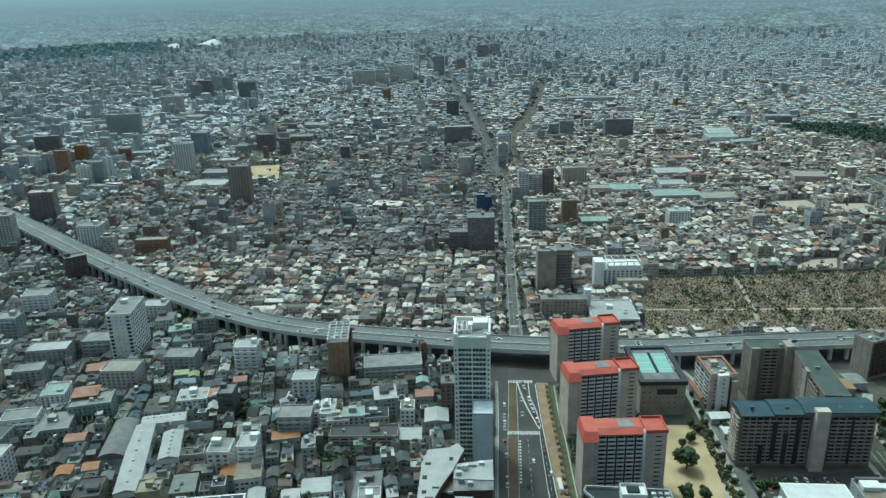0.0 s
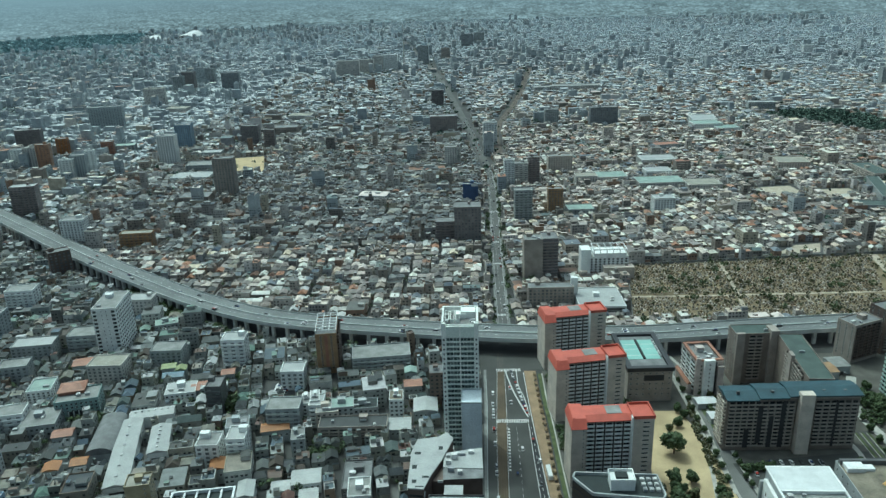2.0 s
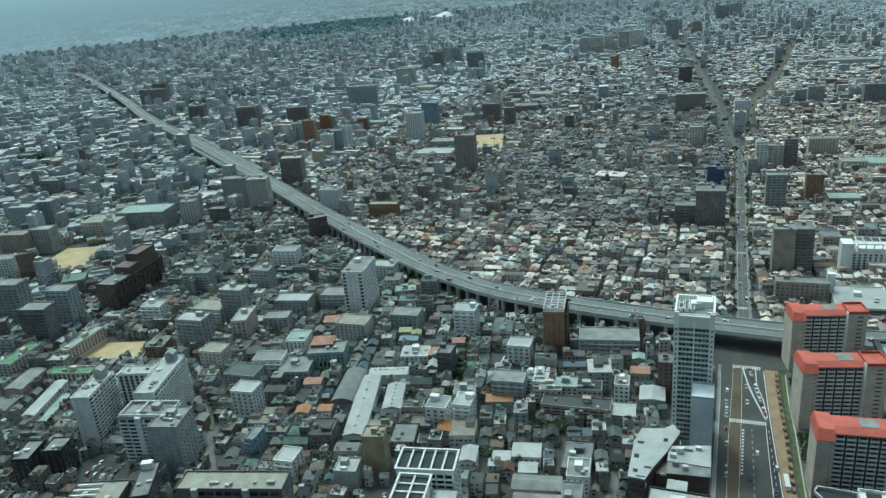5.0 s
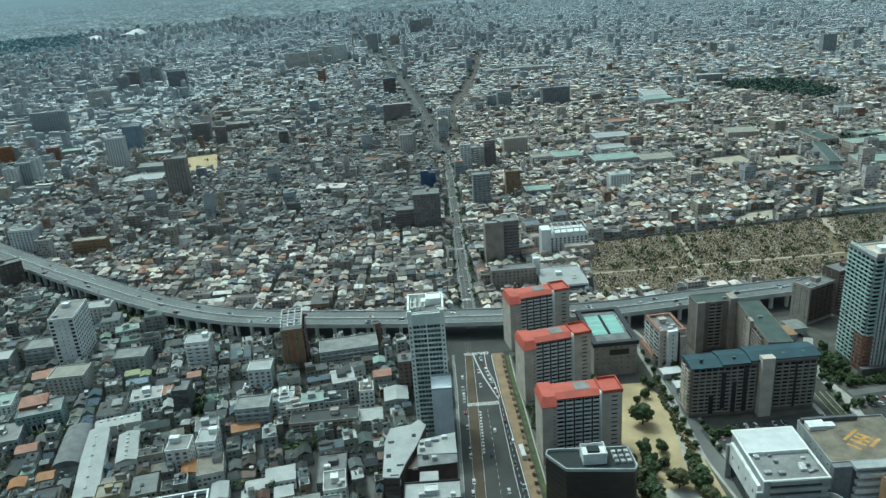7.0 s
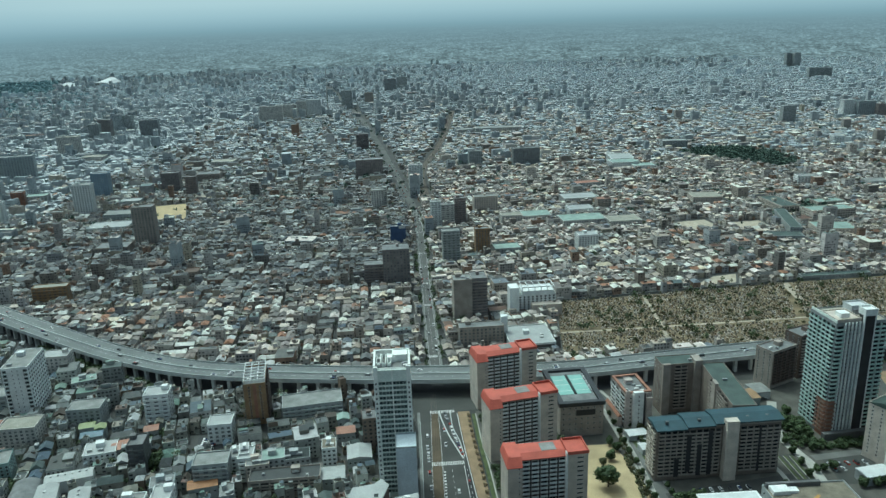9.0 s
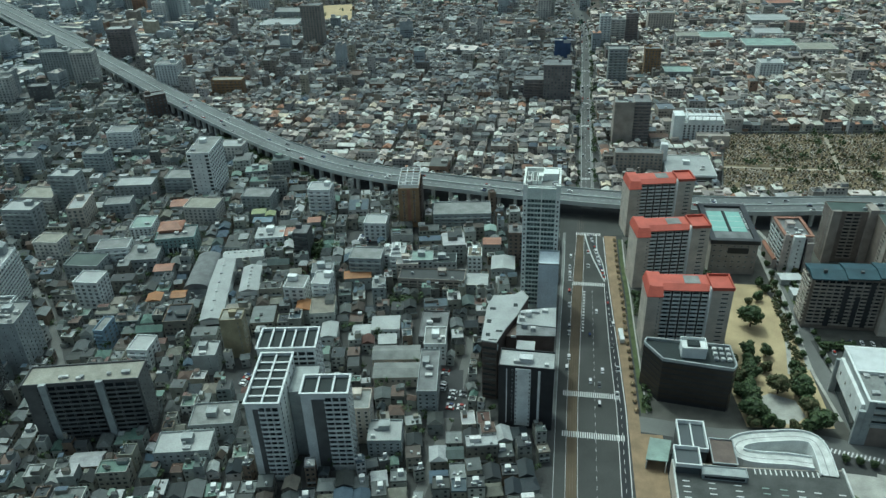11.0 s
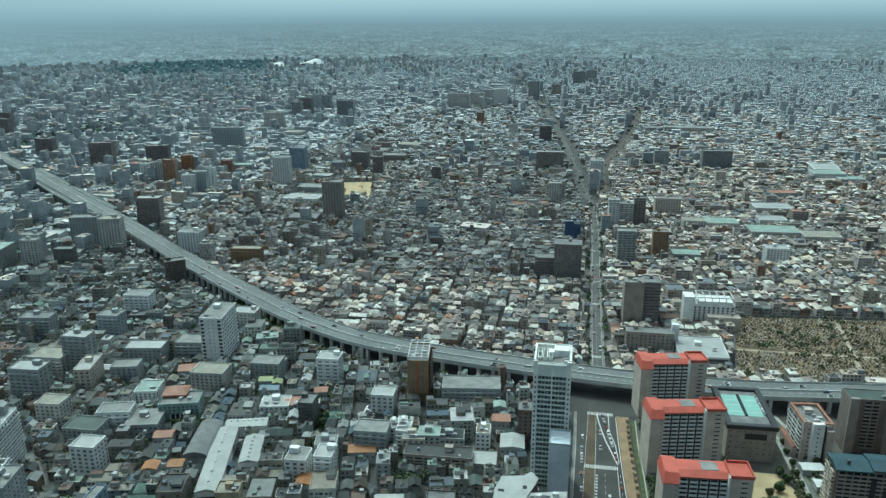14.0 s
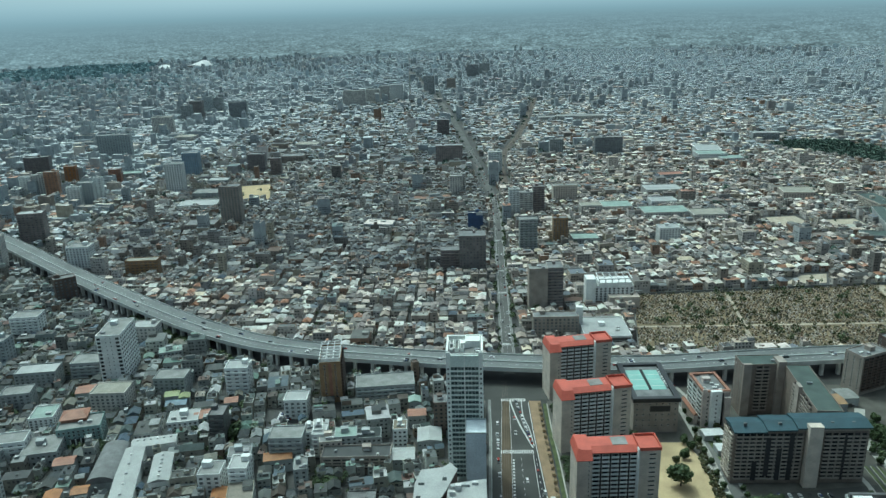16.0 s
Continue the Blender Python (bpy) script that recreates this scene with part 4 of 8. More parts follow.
for x, y, w, d, h in ((6.5, 2, 2.6, 2, 2.2), (9.5, 6.5, 3, 2.4, 3), (6.4, 7.4, 2, 2, 1.8), (13, 9.5, 4.2, 2, 1.4), (18, 11, 3, 2, 1.6), (8, -3.5, 3, 2, 2), (12.5, -5.5, 2.4, 2, 1.6)):
    part("roof_unit", Shape().box(x - w / 2, y - d / 2, 36.5, x + w / 2, y + d / 2, 37 + h), unit_mat, br)
for i in range(10):
    part("window", Shape().box(-3.4, -.3, 0, 3.4, -.02, 1.3), glass_own, br, at=pose(-8.6, -18.3, 2 + i * 3.4, 0, 0, -7.2))
claim([(-37, 294), (6, 300), (6, 365), (-32, 350)])

# dark hotel slab with a white middle strip
ho = block("hotel", "near black slab hotel with a white central strip", "hotel", -10.8, 288.5, 26.5, 13, 38, -1, black_wall, white_roof, 13,
           {"f": [("win", 2, .6, 1.2)], "r": ("win", 3, 1.2, 1.4)}, units=2, house=False)
part("centre_strip", Shape().box(-5.2, -7.1, 2, 2.2, -6.45, 37.6), white_wall, ho, "white tiled central strip")
part("edge_strip", Shape().box(5.6, -6.85, 3, 6.7, -6.45, 37), white_wall, ho)
part("edge_strip", Shape().box(-9.6, -6.85, 3, -9.1, -6.45, 37), white_wall, ho)
for i in range(14):
    for x in (-4.7, 1.7):
        part("window", window_of(.6, 1.3), None, ho, at=pose(x, -7.1, 3.2 + i * 2.45))
part("rear_wing", Shape().box(-6, 6.4, 0, 2.6, 14, 38.2), black_wall, ho)
part("rear_roof", Shape().box(-6.2, 6.5, 38.2, 2.8, 14.2, 38.6), white_roof, ho)
part("roof_cabin", Shape().box(-3.6, -3, 38.1, 2.4, 1.6, 40.5).ring(-3.8, -3.2, 2.6, 1.8, 40.5, 41, .3), metal_frame, ho, "white roof cabin with a rim")

# dark box building with a chamfered corner
db = thing("office_block", "dark brown glazed office block with white roof edge", "office building", 71, 318.5)
OUT = [(-23.5, 4.5), (-15.2, -8.4), (18, -12.6), (20, -9.6), (19.2, 6), (-22, 8.4)]
part("wall", Shape().prism(OUT, 0, 26.5), black_wall, db)
for i in range(7):
    gl = Shape().prism([(x * 1.004, y * 1.006 - .02) for x, y in OUT], 2.6 + i * 3.4, 4.7 + i * 3.4)
    part("glass_band", gl, brown_glass, db, "dark brown glass band")
rim = Shape()
for (xa, ya), (xb, yb) in zip(OUT, OUT[1:] + OUT[:1]):
    v = Vector((xb - xa, yb - ya))
    nn = Vector((v.y, -v.x)).normalized()
    rim.prism([(xa + nn.x * .3, ya + nn.y * .3), (xb + nn.x * .3, yb + nn.y * .3), (xb - nn.x * .4, yb - nn.y * .4), (xa - nn.x * .4, ya - nn.y * .4)], 26.5, 28.2)
part("parapet", rim, grey_wall, db, "pale roof rim")
part("roof", Shape().prism([(x * .96, y * .94) for x, y in OUT], 26.5, 26.62), dark_panel, db, "dark grey roof deck")
ph = part("roof_pavilion", Shape().box(-6, -5, 26.6, 6, 4, 31.5).ring(-6.2, -5.2, 6.2, 4.2, 31.5, 33.2, .35), white_wall, db, "white plant pavilion")
part("pavilion_deck", Shape().box(-3, -2, 31.5, 3, 2.5, 32.6), dark_panel, ph)
for k in range(9):
    part("roof_unit", Shape().box(10 + (k % 3) * 3.2, -6 + (k // 3) * 4, 26.7, 12 + (k % 3) * 3.2, -4 + (k // 3) * 4, 28.1).tube(11 + (k % 3) * 3.2, -5 + (k // 3) * 4, 28.1, 28.3, .8), unit_mat, db)
claim(rect(71, 318, 46, 22), 4)


def red_block(cx, cy, rot):
    """A fourteen-storey housing slab: end wing, balcony front, stair tower, vermilion mansard roof."""
    root = thing("apartment_block", "beige fourteen-storey housing slab with vermilion roof", "apartment block", cx, cy, 0, rot, "red roofed housing slabs")
    H, n = 38.5, 14
    part("wall", Shape().box(-16.4, -6.5, 0, 9.4, 5.5, H), taupe_wall, root)
    wing = part("end_wing", Shape().box(-24.5, -11, 0, -16.4, 7.5, H - 1.5), beige_wall, root, "plain beige end wing")
    st = part("stair_tower", Shape().box(9.4, -9.5, 0, 20.8, 4.5, H + 2.4), beige_wall, root, "beige stair tower with slit windows")
    rf = Shape()
    rf.prism([(-16.5, -7.4), (9.4, -7.4), (9.4, 6), (-16.5, 6)], H + .05, H + .5)
    k = len(rf.v)
    rf.face([(-16.4, -7.4, H + .5), (9.3, -7.4, H + .5), (9.3, -3.5, H + 2.6), (-16.4, -3.5, H + 2.6)])
    rf.face([(-16.4, -3.5, H + 2.6), (9.3, -3.5, H + 2.6), (9.3, 6.0, H + 2.6), (-16.4, 6.0, H + 2.6)])
    rf.face([(9.3, 6.0, H + .5), (-16.4, 6.0, H + .5), (-16.4, 6.0, H + 2.6), (9.3, 6.0, H + 2.6)])
    rf.face([(9.3, -7.4, H + .5), (9.3, 6.0, H + .5), (9.3, 6.0, H + 2.6), (9.3, -3.5, H + 2.6)])
    part("roof", rf, red_roof, root, "vermilion sloped roof")
    ef = Shape().prism([(-24.9, -11.6), (-16.1, -11.6), (-16.1, 7.9), (-24.9, 7.9)], H - 1.5, H - 1.2)
    a, b, c = H - 1.2, H + 3.0, -9.0
    ef.face([(-24.9, -11.6, a), (-16.1, -11.6, a), (-16.1, -7.5, b), (-23.4, -7.5, b)])
    ef.face([(-23.4, -7.5, b), (-16.1, -7.5, b), (-16.1, 7.9, b), (-23.4, 7.9, b)])
    ef.face([(-24.9, 7.9, a), (-24.9, -11.6, a), (-23.4, -7.5, b), (-23.4, 7.9, b)])
    ef.face([(-16.1, -11.6, a), (-16.1, 7.9, a), (-16.1, 7.9, b), (-16.1, -7.5, b)])
    ef.face([(-16.1, 7.9, a), (-24.9, 7.9, a), (-23.4, 7.9, b), (-16.1, 7.9, b)])
    part("wing_roof", ef, red_roof, wing, "vermilion hipped roof end")
    part("roof_rib", Shape().box(-23.1, -7.3, b, -22.1, 7.8, b + .5), red_roof, wing)
    part("stair_roof", Shape().box(9.2, -9.9, H + 2.4, 21.2, 4.9, H + 3.0).ring(9.2, -9.9, 21.2, 4.9, H + 3.0, H + 4.4, .5), red_roof, st, "vermilion rimmed stair tower roof")
    part("stair_fin", Shape().box(8.7, -9.9, 0, 9.4, -6.6, H + 3.4), white_wall, st, "pale vertical fin")
    part("roof_panel", Shape().box(-3.8, -3.3, H + 2.62, 4.6, 4.4, H + 2.9), pale_roof, root, "grey roof hatch deck")
    step = (H - 1.2) / n
    rail = Shape().box(-4.2, -.9, -.12, 0, 0, .06).box(-4.2, -.9, .06, 0, -.78, 1.2)
    rail = rail.data("balcony", white_wall)
    pane = Shape().box(-3.6, -.05, .1, -.6, 0, step * .72)
    pane = pane.data("window", glass_own)
    for c in range(5):
        x = -11.2 + c * 5.1
        part("column", Shape().box(x - 5.1, -7.2, 0, x - 4.25, -6.5, H - .2), black_wall, root)
        for i in range(n):
            part("balcony", rail, None, root, at=pose(x, -6.5, .9 + i * step))
            part("window", pane, None, root, at=pose(x, -6.5, .9 + i * step))
    slit = window_of(3.6, 1.0)
    small = window_of(.7, 1.0)
    for i in range(n):
        part("window", slit, None, st, at=pose(16.5, -9.5, 1.6 + i * 2.8))
        part("window", small, None, wing, at=pose(-18, -11, 1.6 + i * 2.6))
        part("window", small, None, wing, at=pose(-24.5, 4, 1.6 + i * 2.6, 0, 0, -90))
    claim(rect(cx, cy, 52, 26, rot), 4)
    return root


red_block(74, 364, 4)
red_block(71, 431.5, 11)
red_block(70, 498.5, 11)

# sports hall with a turquoise roof court
gy = block("sports_hall", "beige sports hall with a turquoise roof court", "sports hall", 112, 465, 29, 50, 23.5, 2, taupe_wall, dark_panel, 5,
           {"f": [("win", 7, 1.3, 1.0)], "r": ("win", 6, 1.2, 1.4)}, units=0, house=False, parapet=0)
rf = part("roof_frame", Shape().ring(-15.4, -26, 15.4, 26, 22.6, 25.4, 3.4), black_wall, gy, "dark raised roof rim")
part("inner_deck", Shape().box(-11.9, -22.5, 23.63, 11.9, 22.5, 23.8), grey_roof, gy)
part("court", Shape().box(-11.3, -11, 23.81, -1.4, 17, 23.95), court_mat, gy, "turquoise play court")
part("court", Shape().box(.6, -11, 23.81, 10.4, 17, 23.95), court_mat, gy, "turquoise play court")
for y in (-6, 3, 10):
    for x0, x1 in ((-11.2, -1.5), (.7, 10.3)):
        part("court_line", Shape().box(x0, y, 23.955, x1, y + .35, 23.98), metal_frame, gy)
part("net_frame", Shape().box(-1.2, -11, 23.81, .4, 17, 24.6), dark_panel, gy)
# a black panel on the flat front stands for the loggia's shade
part("loggia", Shape().box(-4, -25.3, 15.5, 9, -25.02, 19.5), black_wall, gy, "black panel for a shaded front loggia")
for k in range(8):
    part("roof_unit", Shape().box(10.6, -9 + k * 3.4, 23.81, 11.7, -7 + k * 3.4, 24.9), unit_mat, gy)

# small pink and white block with a red roof edge
pk = block("office_building", "white and pink office with a red roof edge", "office building", 152, 460.5, 17.5, 28, 24.5, 5, pink_wall, grey_roof, 7,
           {"f": ("win", 3, 1.2, 1.4), "l": ("bal", .9, white_wall, 1, 25, 3)}, units=8)
part("roof_edge", Shape().ring(-9.1, -13.3, 9, 13.3, 25.55, 26.4, 1.9), brick_red, pk, "brick red sheet roof edge")
part("corner_pier", Shape().box(-9.4, -14.2, 0, -6.4, -13.1, 28), pink_wall, pk)
ft = part("front_tower", Shape().box(-4.6, -16.8, 0, 2.2, -14.1, 27.6), white_wall, pk, "white front stair tower")
# the shade of the gap is a black panel on the wall
part("gap_panel", Shape().box(2.3, -14.4, 0, 4.4, -14.06, 25), black_wall, pk, "black panel for the shaded gap between two volumes")
part("front_wing", Shape().box(4.5, -16.2, 0, 8.7, -14.1, 22.5), pink_wall, pk)
for i in range(8):
    part("window", window_of(1.0, 1.2), None, ft, at=pose(-1.2, -16.8, 2.2 + i * 3.1))
part("low_wing", Shape().box(-12.6, -10, 0, -9.9, 13, 7), pink_wall, pk, "white low wing")
part("low_roof", Shape().gable(-13.1, -10.4, -9.85, 13.4, 7.3, 1.6, along="y"), brick_red, pk, "brick red lean-to roof")

# grey apartments with green roofs behind
gl_ = block("apartment_block", "taupe apartment slab with a grey green roof", "apartment block", 188, 470, 29, 14, 37, 2, taupe_dark, green_roof, 13,
            {"f": [("bal", 1.3, taupe_wall, 9, 18, 2), ("slit", .12, .9, 1.1)], "l": ("win", 3, 1.2, 1.3)}, units=1, house=False, parapet=.6)
part("stair_tower", Shape().box(8, -9.5, 0, 13.5, -6.8, 40).box(8, -6.8, 37.6, 13.5, 0, 40), taupe_wall, gl_, "beige stair tower")
part("stair_tower", Shape().box(-14.4, -9, 0, -9, -6.8, 38.4), taupe_wall, gl_, "beige corner tower")
gr_ = block("apartment_block", "long taupe apartment slab with a grey green roof", "apartment block", 206.5, 432, 15, 60, 37, -4, taupe_dark, green_roof, 13,
            {"f": ("win", 2, 1.2, 1.3), "l": [("bal", 1.3, taupe_wall, 20, 52, 6)]}, units=1, house=False, parapet=.6)
part("stair_tower", Shape().box(-9.6, -4, 0, -7.3, 2, 39), taupe_wall, gr_, "beige stair tower")

# broad apartment slab with a teal roof
bl = block("apartment_block", "brown balconied apartment slab with a teal blue roof", "apartment block", 181.5, 392.5, 76, 14.5, 34, 1, taupe_dark, teal_roof, 12,
           {"f": [("bal", 1.2, taupe_wall, 1.5, 20, 5), ("bal", 1.5, taupe_wall, 20.2, 39, 5), ("bal", 1.2, taupe_wall, 51, 63, 3), ("bal", 1.5, taupe_wall, 63.2, 75, 3)], "l": ("bal", 1.3, beige_wall, 1, 13.5, 2)}, units=0, house=False, parapet=0)
rf = Shape()
for x0, x1, z in ((-38.6, -20.01, 34.15), (-20, -3.01, 35.3), (-3, 38.6, 36.4)):
    rf.prism([(x0, -9.2), (x1, -9.2), (x1, 8), (x0, 8)], z, z + .7)
    rf.gable(x0, -9.2, x1, 8, z + .72, 1.6, along="x")
part("roof_sheet", rf, teal_roof, bl, "teal blue stepped sheet roof")
part("upper_wall", Shape().box(-19.8, -7.2, 34.1, -3.05, 7.2, 35.3).box(-2.8, -7.2, 34.1, 37.9, 7.2, 36.4), taupe_wall, bl)
for x in (-31, -11.5, 18, 30):
    part("roof_vent", Shape().box(x - .9, -4.6, 36.2, x + .9, -3.4, 38.2), dark_wall, bl)
# black boxes stagger down between the balconies in place of deep shade
for k, (x0, x1, z0, z1) in enumerate(((-20, -14, 6, 30), (-13.5, -7.5, 3, 24), (-7, -1, 3, 33), (-27, -21, 3, 15), (24, 27, 3, 33))):
    part("recess", Shape().box(x0, -8.85, z0, x0 + (x1 - x0) * .45, -7.3, z1), black_wall, bl, "black box in place of a shaded bay")
part("stair_tower", Shape().box(2.2, -12.2, 0, 9.8, -7.3, 39.6), beige_wall, bl, "beige projecting stair tower")

# tall tower
tw = block("apartment_tower", "tall grey apartment tower with pale aqua balconies", "apartment tower", 284.4, 435.5, 35, 27, 79, 4, dark_far, beige_roof, 18,
           {"f": [("bal", 1.4, tower_rail, .3, 5.4, 1), ("bal", 1.5, tower_rail, 25.6, 34.6, 2)], "l": [("bal", 1.2, tower_rail, .6, 26.4, 6)]}, units=4, z0=26.6)
for side, style in (("f", ("bal", 1.4, rust_rail, .3, 5.4, 1)), ("f", ("bal", 1.5, tower_rail, 25.6, 34.6, 2)), ("l", ("bal", 1.2, rust_rail, 17.2, 26.4, 2)), ("l", ("bal", 1.2, tower_rail, .6, 17.0, 4))):
    dress(tw, side, style, 35, 27, 26.6, 8, 3.5)
for u in (.205, .28, .36, .44):
    dress(tw, "f", ("slit", u, 1.2, 1.6), 35, 27, 78.4, 26, 3.5)
for x in (5.7, 8.0, 10.4, 12.9, 15.4):
    part("fin", Shape().box(x - 17.6, -14.5, 0, x - 17.0, -13.5, 80), white_wall, tw, "pale vertical fin")
part("core", Shape().box(.6, -14.7, 0, 7.4, -9, 84), black_wall, tw, "dark lift core with pale edges")
for x in (0, 7.4):
    part("fin", Shape().box(x, -15.3, 0, x + .6, -13.4, 84), white_wall, tw, "pale edge fin")
part("core_head", Shape().box(0, -15.4, 84.01, 8, -8.5, 87.5).ring(-.2, -15.6, 8.2, -8.3, 87.5, 88.6, .4), white_wall, tw, "white rimmed lift head")
part("roof_house", Shape().box(-12, -9, 81.21, -6, -3, 84.2), white_wall, tw, "white roof house")
part("roof_screen", Shape().box(-17.3, -13.2, 80, -16.9, 13.2, 81.6), aqua_rail, tw)
part("brick_base", Shape().box(-17.4, -13.57, 0, -12.3, -13.505, 26).box(-17.57, -13.4, 0, -17.505, -5, 26), brick_red, tw, "reddish brown tiled lower corner")
part("roof_deck", Shape().box(-16.4, -12.5, 79.13, -.4, 4, 81.2).ring(-16.6, -12.7, -.2, 4.2, 81.2, 82.1, .4), beige_wall, tw, "beige stepped roof deck")
part("roof_frame", Shape().box(3, 2, 79.2, 15, 11, 83).ring(2.8, 1.8, 15.2, 11.2, 83, 84.2, .4), metal_frame, tw, "white plant screen")
part("podium", Shape().box(-20, -19, 0, 20, -15.5, 5), dark_wall, tw)

# brown slabs behind the tower
block("apartment_block", "brown stepped apartment slab by the expressway", "apartment block", 274, 500, 26, 15, 29, 25, taupe_wall, grey_roof, 11, {"f": ("bal", 1.3, brown_wall, 1, 25, 5), "l": ("win", 3, 1.2, 1.3)}, units=2)
block("apartment_block", "brown apartment slab with beige bands", "apartment block", 301, 512, 22, 15, 34, 20, brown_wall, grey_roof, 13, {"f": ("bal", 1.3, taupe_wall, 1, 23, 5), "l": ("win", 3, 1.2, 1.3)}, units=2)
rs = block("apartment_block", "white apartment slab with a rounded stair end", "apartment block", 305.7, 399.1, 48, 18, 37, 24, beige_wall, green_roof, 13, {"f": ("bal", 1.2, taupe_wall, 6, 47, 8), "l": ("win", 3, 1.1, 1.3)}, units=2)
part("stair_tower", Shape().tube(-22.5, -8.5, 0, 41, 3.4, n=20), white_wall, rs, "white rounded stair tower")
part("roof_sheet", Shape().gable(-24.3, -9.3, 24.3, 9.3, 37.2, 3, along="x"), green_roof, rs, "grey green sheet roof")

# flat civic building and its neighbour with a yellow roof marking
fb = block("civic_building", "pale flat civic building with a white upper roof", "civic building", 162.5, 310.5, 31, 41, 26, -1, grey_wall, pale_roof, 3, {"f": ("band", 1.3, 3.2)}, units=12, house=False, z0=12.6)
part("upper_roof", Shape().box(-14.9, 1.5, 26.2, 15, 20.2, 27.6), metal_frame, fb, "white raised roof")
part("roof_rim", Shape().ring(-16.1, -21.1, 16.1, 21.1, 27.02, 27.7, 1.0), white_wall, fb, "white roof rim")
part("roof_divider", Shape().box(-14.9, .6, 26.2, 15, 1.4, 28.0), white_wall, fb)
for i in range(4):
    part("front_band", Shape().box(-12.6, -21.5, 12.2 + i * 4.4, 15.6, -20.58, 13.9 + i * 4.4), grey_wall, fb, "pale front band")
part("front_base", Shape().box(-12, -20.66, 0, 15.3, -20.54, 12.1), taupe_dark, fb, "dark taupe front base")
part("front_door", Shape().box(1, -20.75, 6, 8, -20.67, 8), glass_own, fb)
part("side_panel", Shape().box(-17.2, -17.5, 10, -15.55, 17.5, 22.5), white_wall, fb, "white overhanging side panel")
for y in (-13, -4, 5, 13):
    part("window", window_of(1.4, 2.2), None, fb, at=pose(-17.2, y, 15, 0, 0, -90))
# a dark glass sheet stands for the shade below the overhanging panel
part("side_glass", Shape().box(-15.62, -19, .6, -15.52, 19, 9.6), glass_own, fb, "dark sheet for the shade under the side panel")
for y in (-20.4, 17.8):
    part("corner_fin", Shape().box(-18.6, y, 0, -15.6, y + 1.6, 20.5), grey_wall, fb, "pale corner fin")
yb = block("civic_building", "pale stepped civic building with a yellow roof marking", "civic building", 205, 316, 44, 36, 28, -1, grey_wall, tan_roof, 7, {"l": ("win", 6, 1.2, 1.3)}, units=0, house=False)
mk = Shape()
for k in range(3):
    mk.box(-4.6 + k * 3.6, -3.6, 28.16, -2.6 + k * 3.6, 4, 28.2)
mk.box(-6.6, 5, 28.16, 6.6, 6.6, 28.2).box(-3, -6.4, 28.16, 6.6, -4.6, 28.2).box(-9.4, -3.5, 28.16, -7.6, 3.5, 28.2).box(-2.4, -1, 28.165, 4.2, .9, 28.205)
part("roof_marking", mk, yellow_mat, yb, "worn yellow painted marking", at=pose(2, -1, 0, 0, 0, 38))
part("roof_shed", Shape().box(-20, 9, 28.13, -11, 15, 30.4).box(-10.6, 10, 28.13, -6, 14, 29.6), white_wall, yb, "white plant boxes")
part("roof_screen", Shape().box(-21, 15.4, 28.13, 8, 17.2, 30.8), dark_wall, yb, "dark rear screen")
part("corner_tower", Shape().box(-22.2, -21.5, 0, -13.2, -18.1, 28.4), dark_far, yb, "blue grey corner tower")
part("front_volume", Shape().box(-13, -21.4, 0, 21.9, -18.1, 27.4), dark_wall, yb)
part("front_roof", Shape().box(-13, -24, 27.42, 22.2, -18.2, 28.9), grey_wall, yb)
for i in range(5):
    part("terrace", Shape().box(-12.6 + i * .35, -24.4, 5.5 + i * 4.4, 21.9, -21.45, 7.6 + i * 4.4), white_wall, yb, "white terrace edge")
block("office_block", "tan tiled office with a plain front", "office building", 213, 284.5, 23, 6, 27, -3, ochre_wall, beige_roof, 7, {"f": ("band", 1.0, 1.5)}, units=1, house=False)
part("drum_skirt", Shape().tube(-26, -29, 0, 1.6, 8.6, n=28), white_wall, yb, "pale ring at the drum foot")
part("round_tower", Shape().tube(-26, -29, 0, 13.5, 6.6, n=28).tube(-26, -29, 13.5, 15, 7.0, n=28), grey_wall, yb, "rounded grey entrance drum")
part("drum_deck", Shape().tube(-26, -29, 15.004, 15.1, 6.2, n=28), concrete_dark, yb)
for i in range(4):
    part("terrace", Shape().box(-4, -22, 8 + i * 5, 21.5, -18.2, 9.2 + i * 5), white_wall, yb, "white terrace edge")

# low terrace building in front, with a curved white rim
tb = thing("terrace_building", "low shopping terrace with roof car park and pale ramp loop", "shopping terrace", 95, 262)


def at_terrace(pts):
    return [(x - 95, y - 262) for x, y in pts]


part("wall", Shape().prism(at_terrace([(57, 190), (131, 190), (131.5, 263), (122, 261.5), (92, 259.5), (84, 259.5), (57, 259.5)]), 0, 9.4), beige_wall, tb)
part("roof", Shape().prism(at_terrace([(57.5, 190.5), (130.5, 190.5), (131, 262.4), (122, 261), (92, 259), (84, 259), (57.5, 259)]), 9.404, 9.5), deck_dark, tb, "dark roof car park")
part("parapet", Shape().box(35.6, -72, 9.51, 36.4, 1.0, 10.6).box(-38, -72, 9.51, -37.2, -2.6, 10.6), pier_mat, tb, "pale car park parapet")
loop = smooth(at_terrace([(124.2, 258), (124.4, 272), (122.5, 279.5), (116, 281.3), (107, 280), (94, 277), (87.6, 273.2), (86.6, 268.5), (90, 265.6), (98, 265), (108, 265.4), (119, 264.6)]), 2.0)
ramp = part("ramp", ribbon(Shape(), loop, -3.3, 3.3, 10.2, 0, 0), pier_mat, tb, "pale concrete ramp loop")
part("ramp_wall", ribbon(Shape(), loop, -3.7, -3.31, 11.3, 0, 0), white_wall, ramp, "pale ramp parapet")
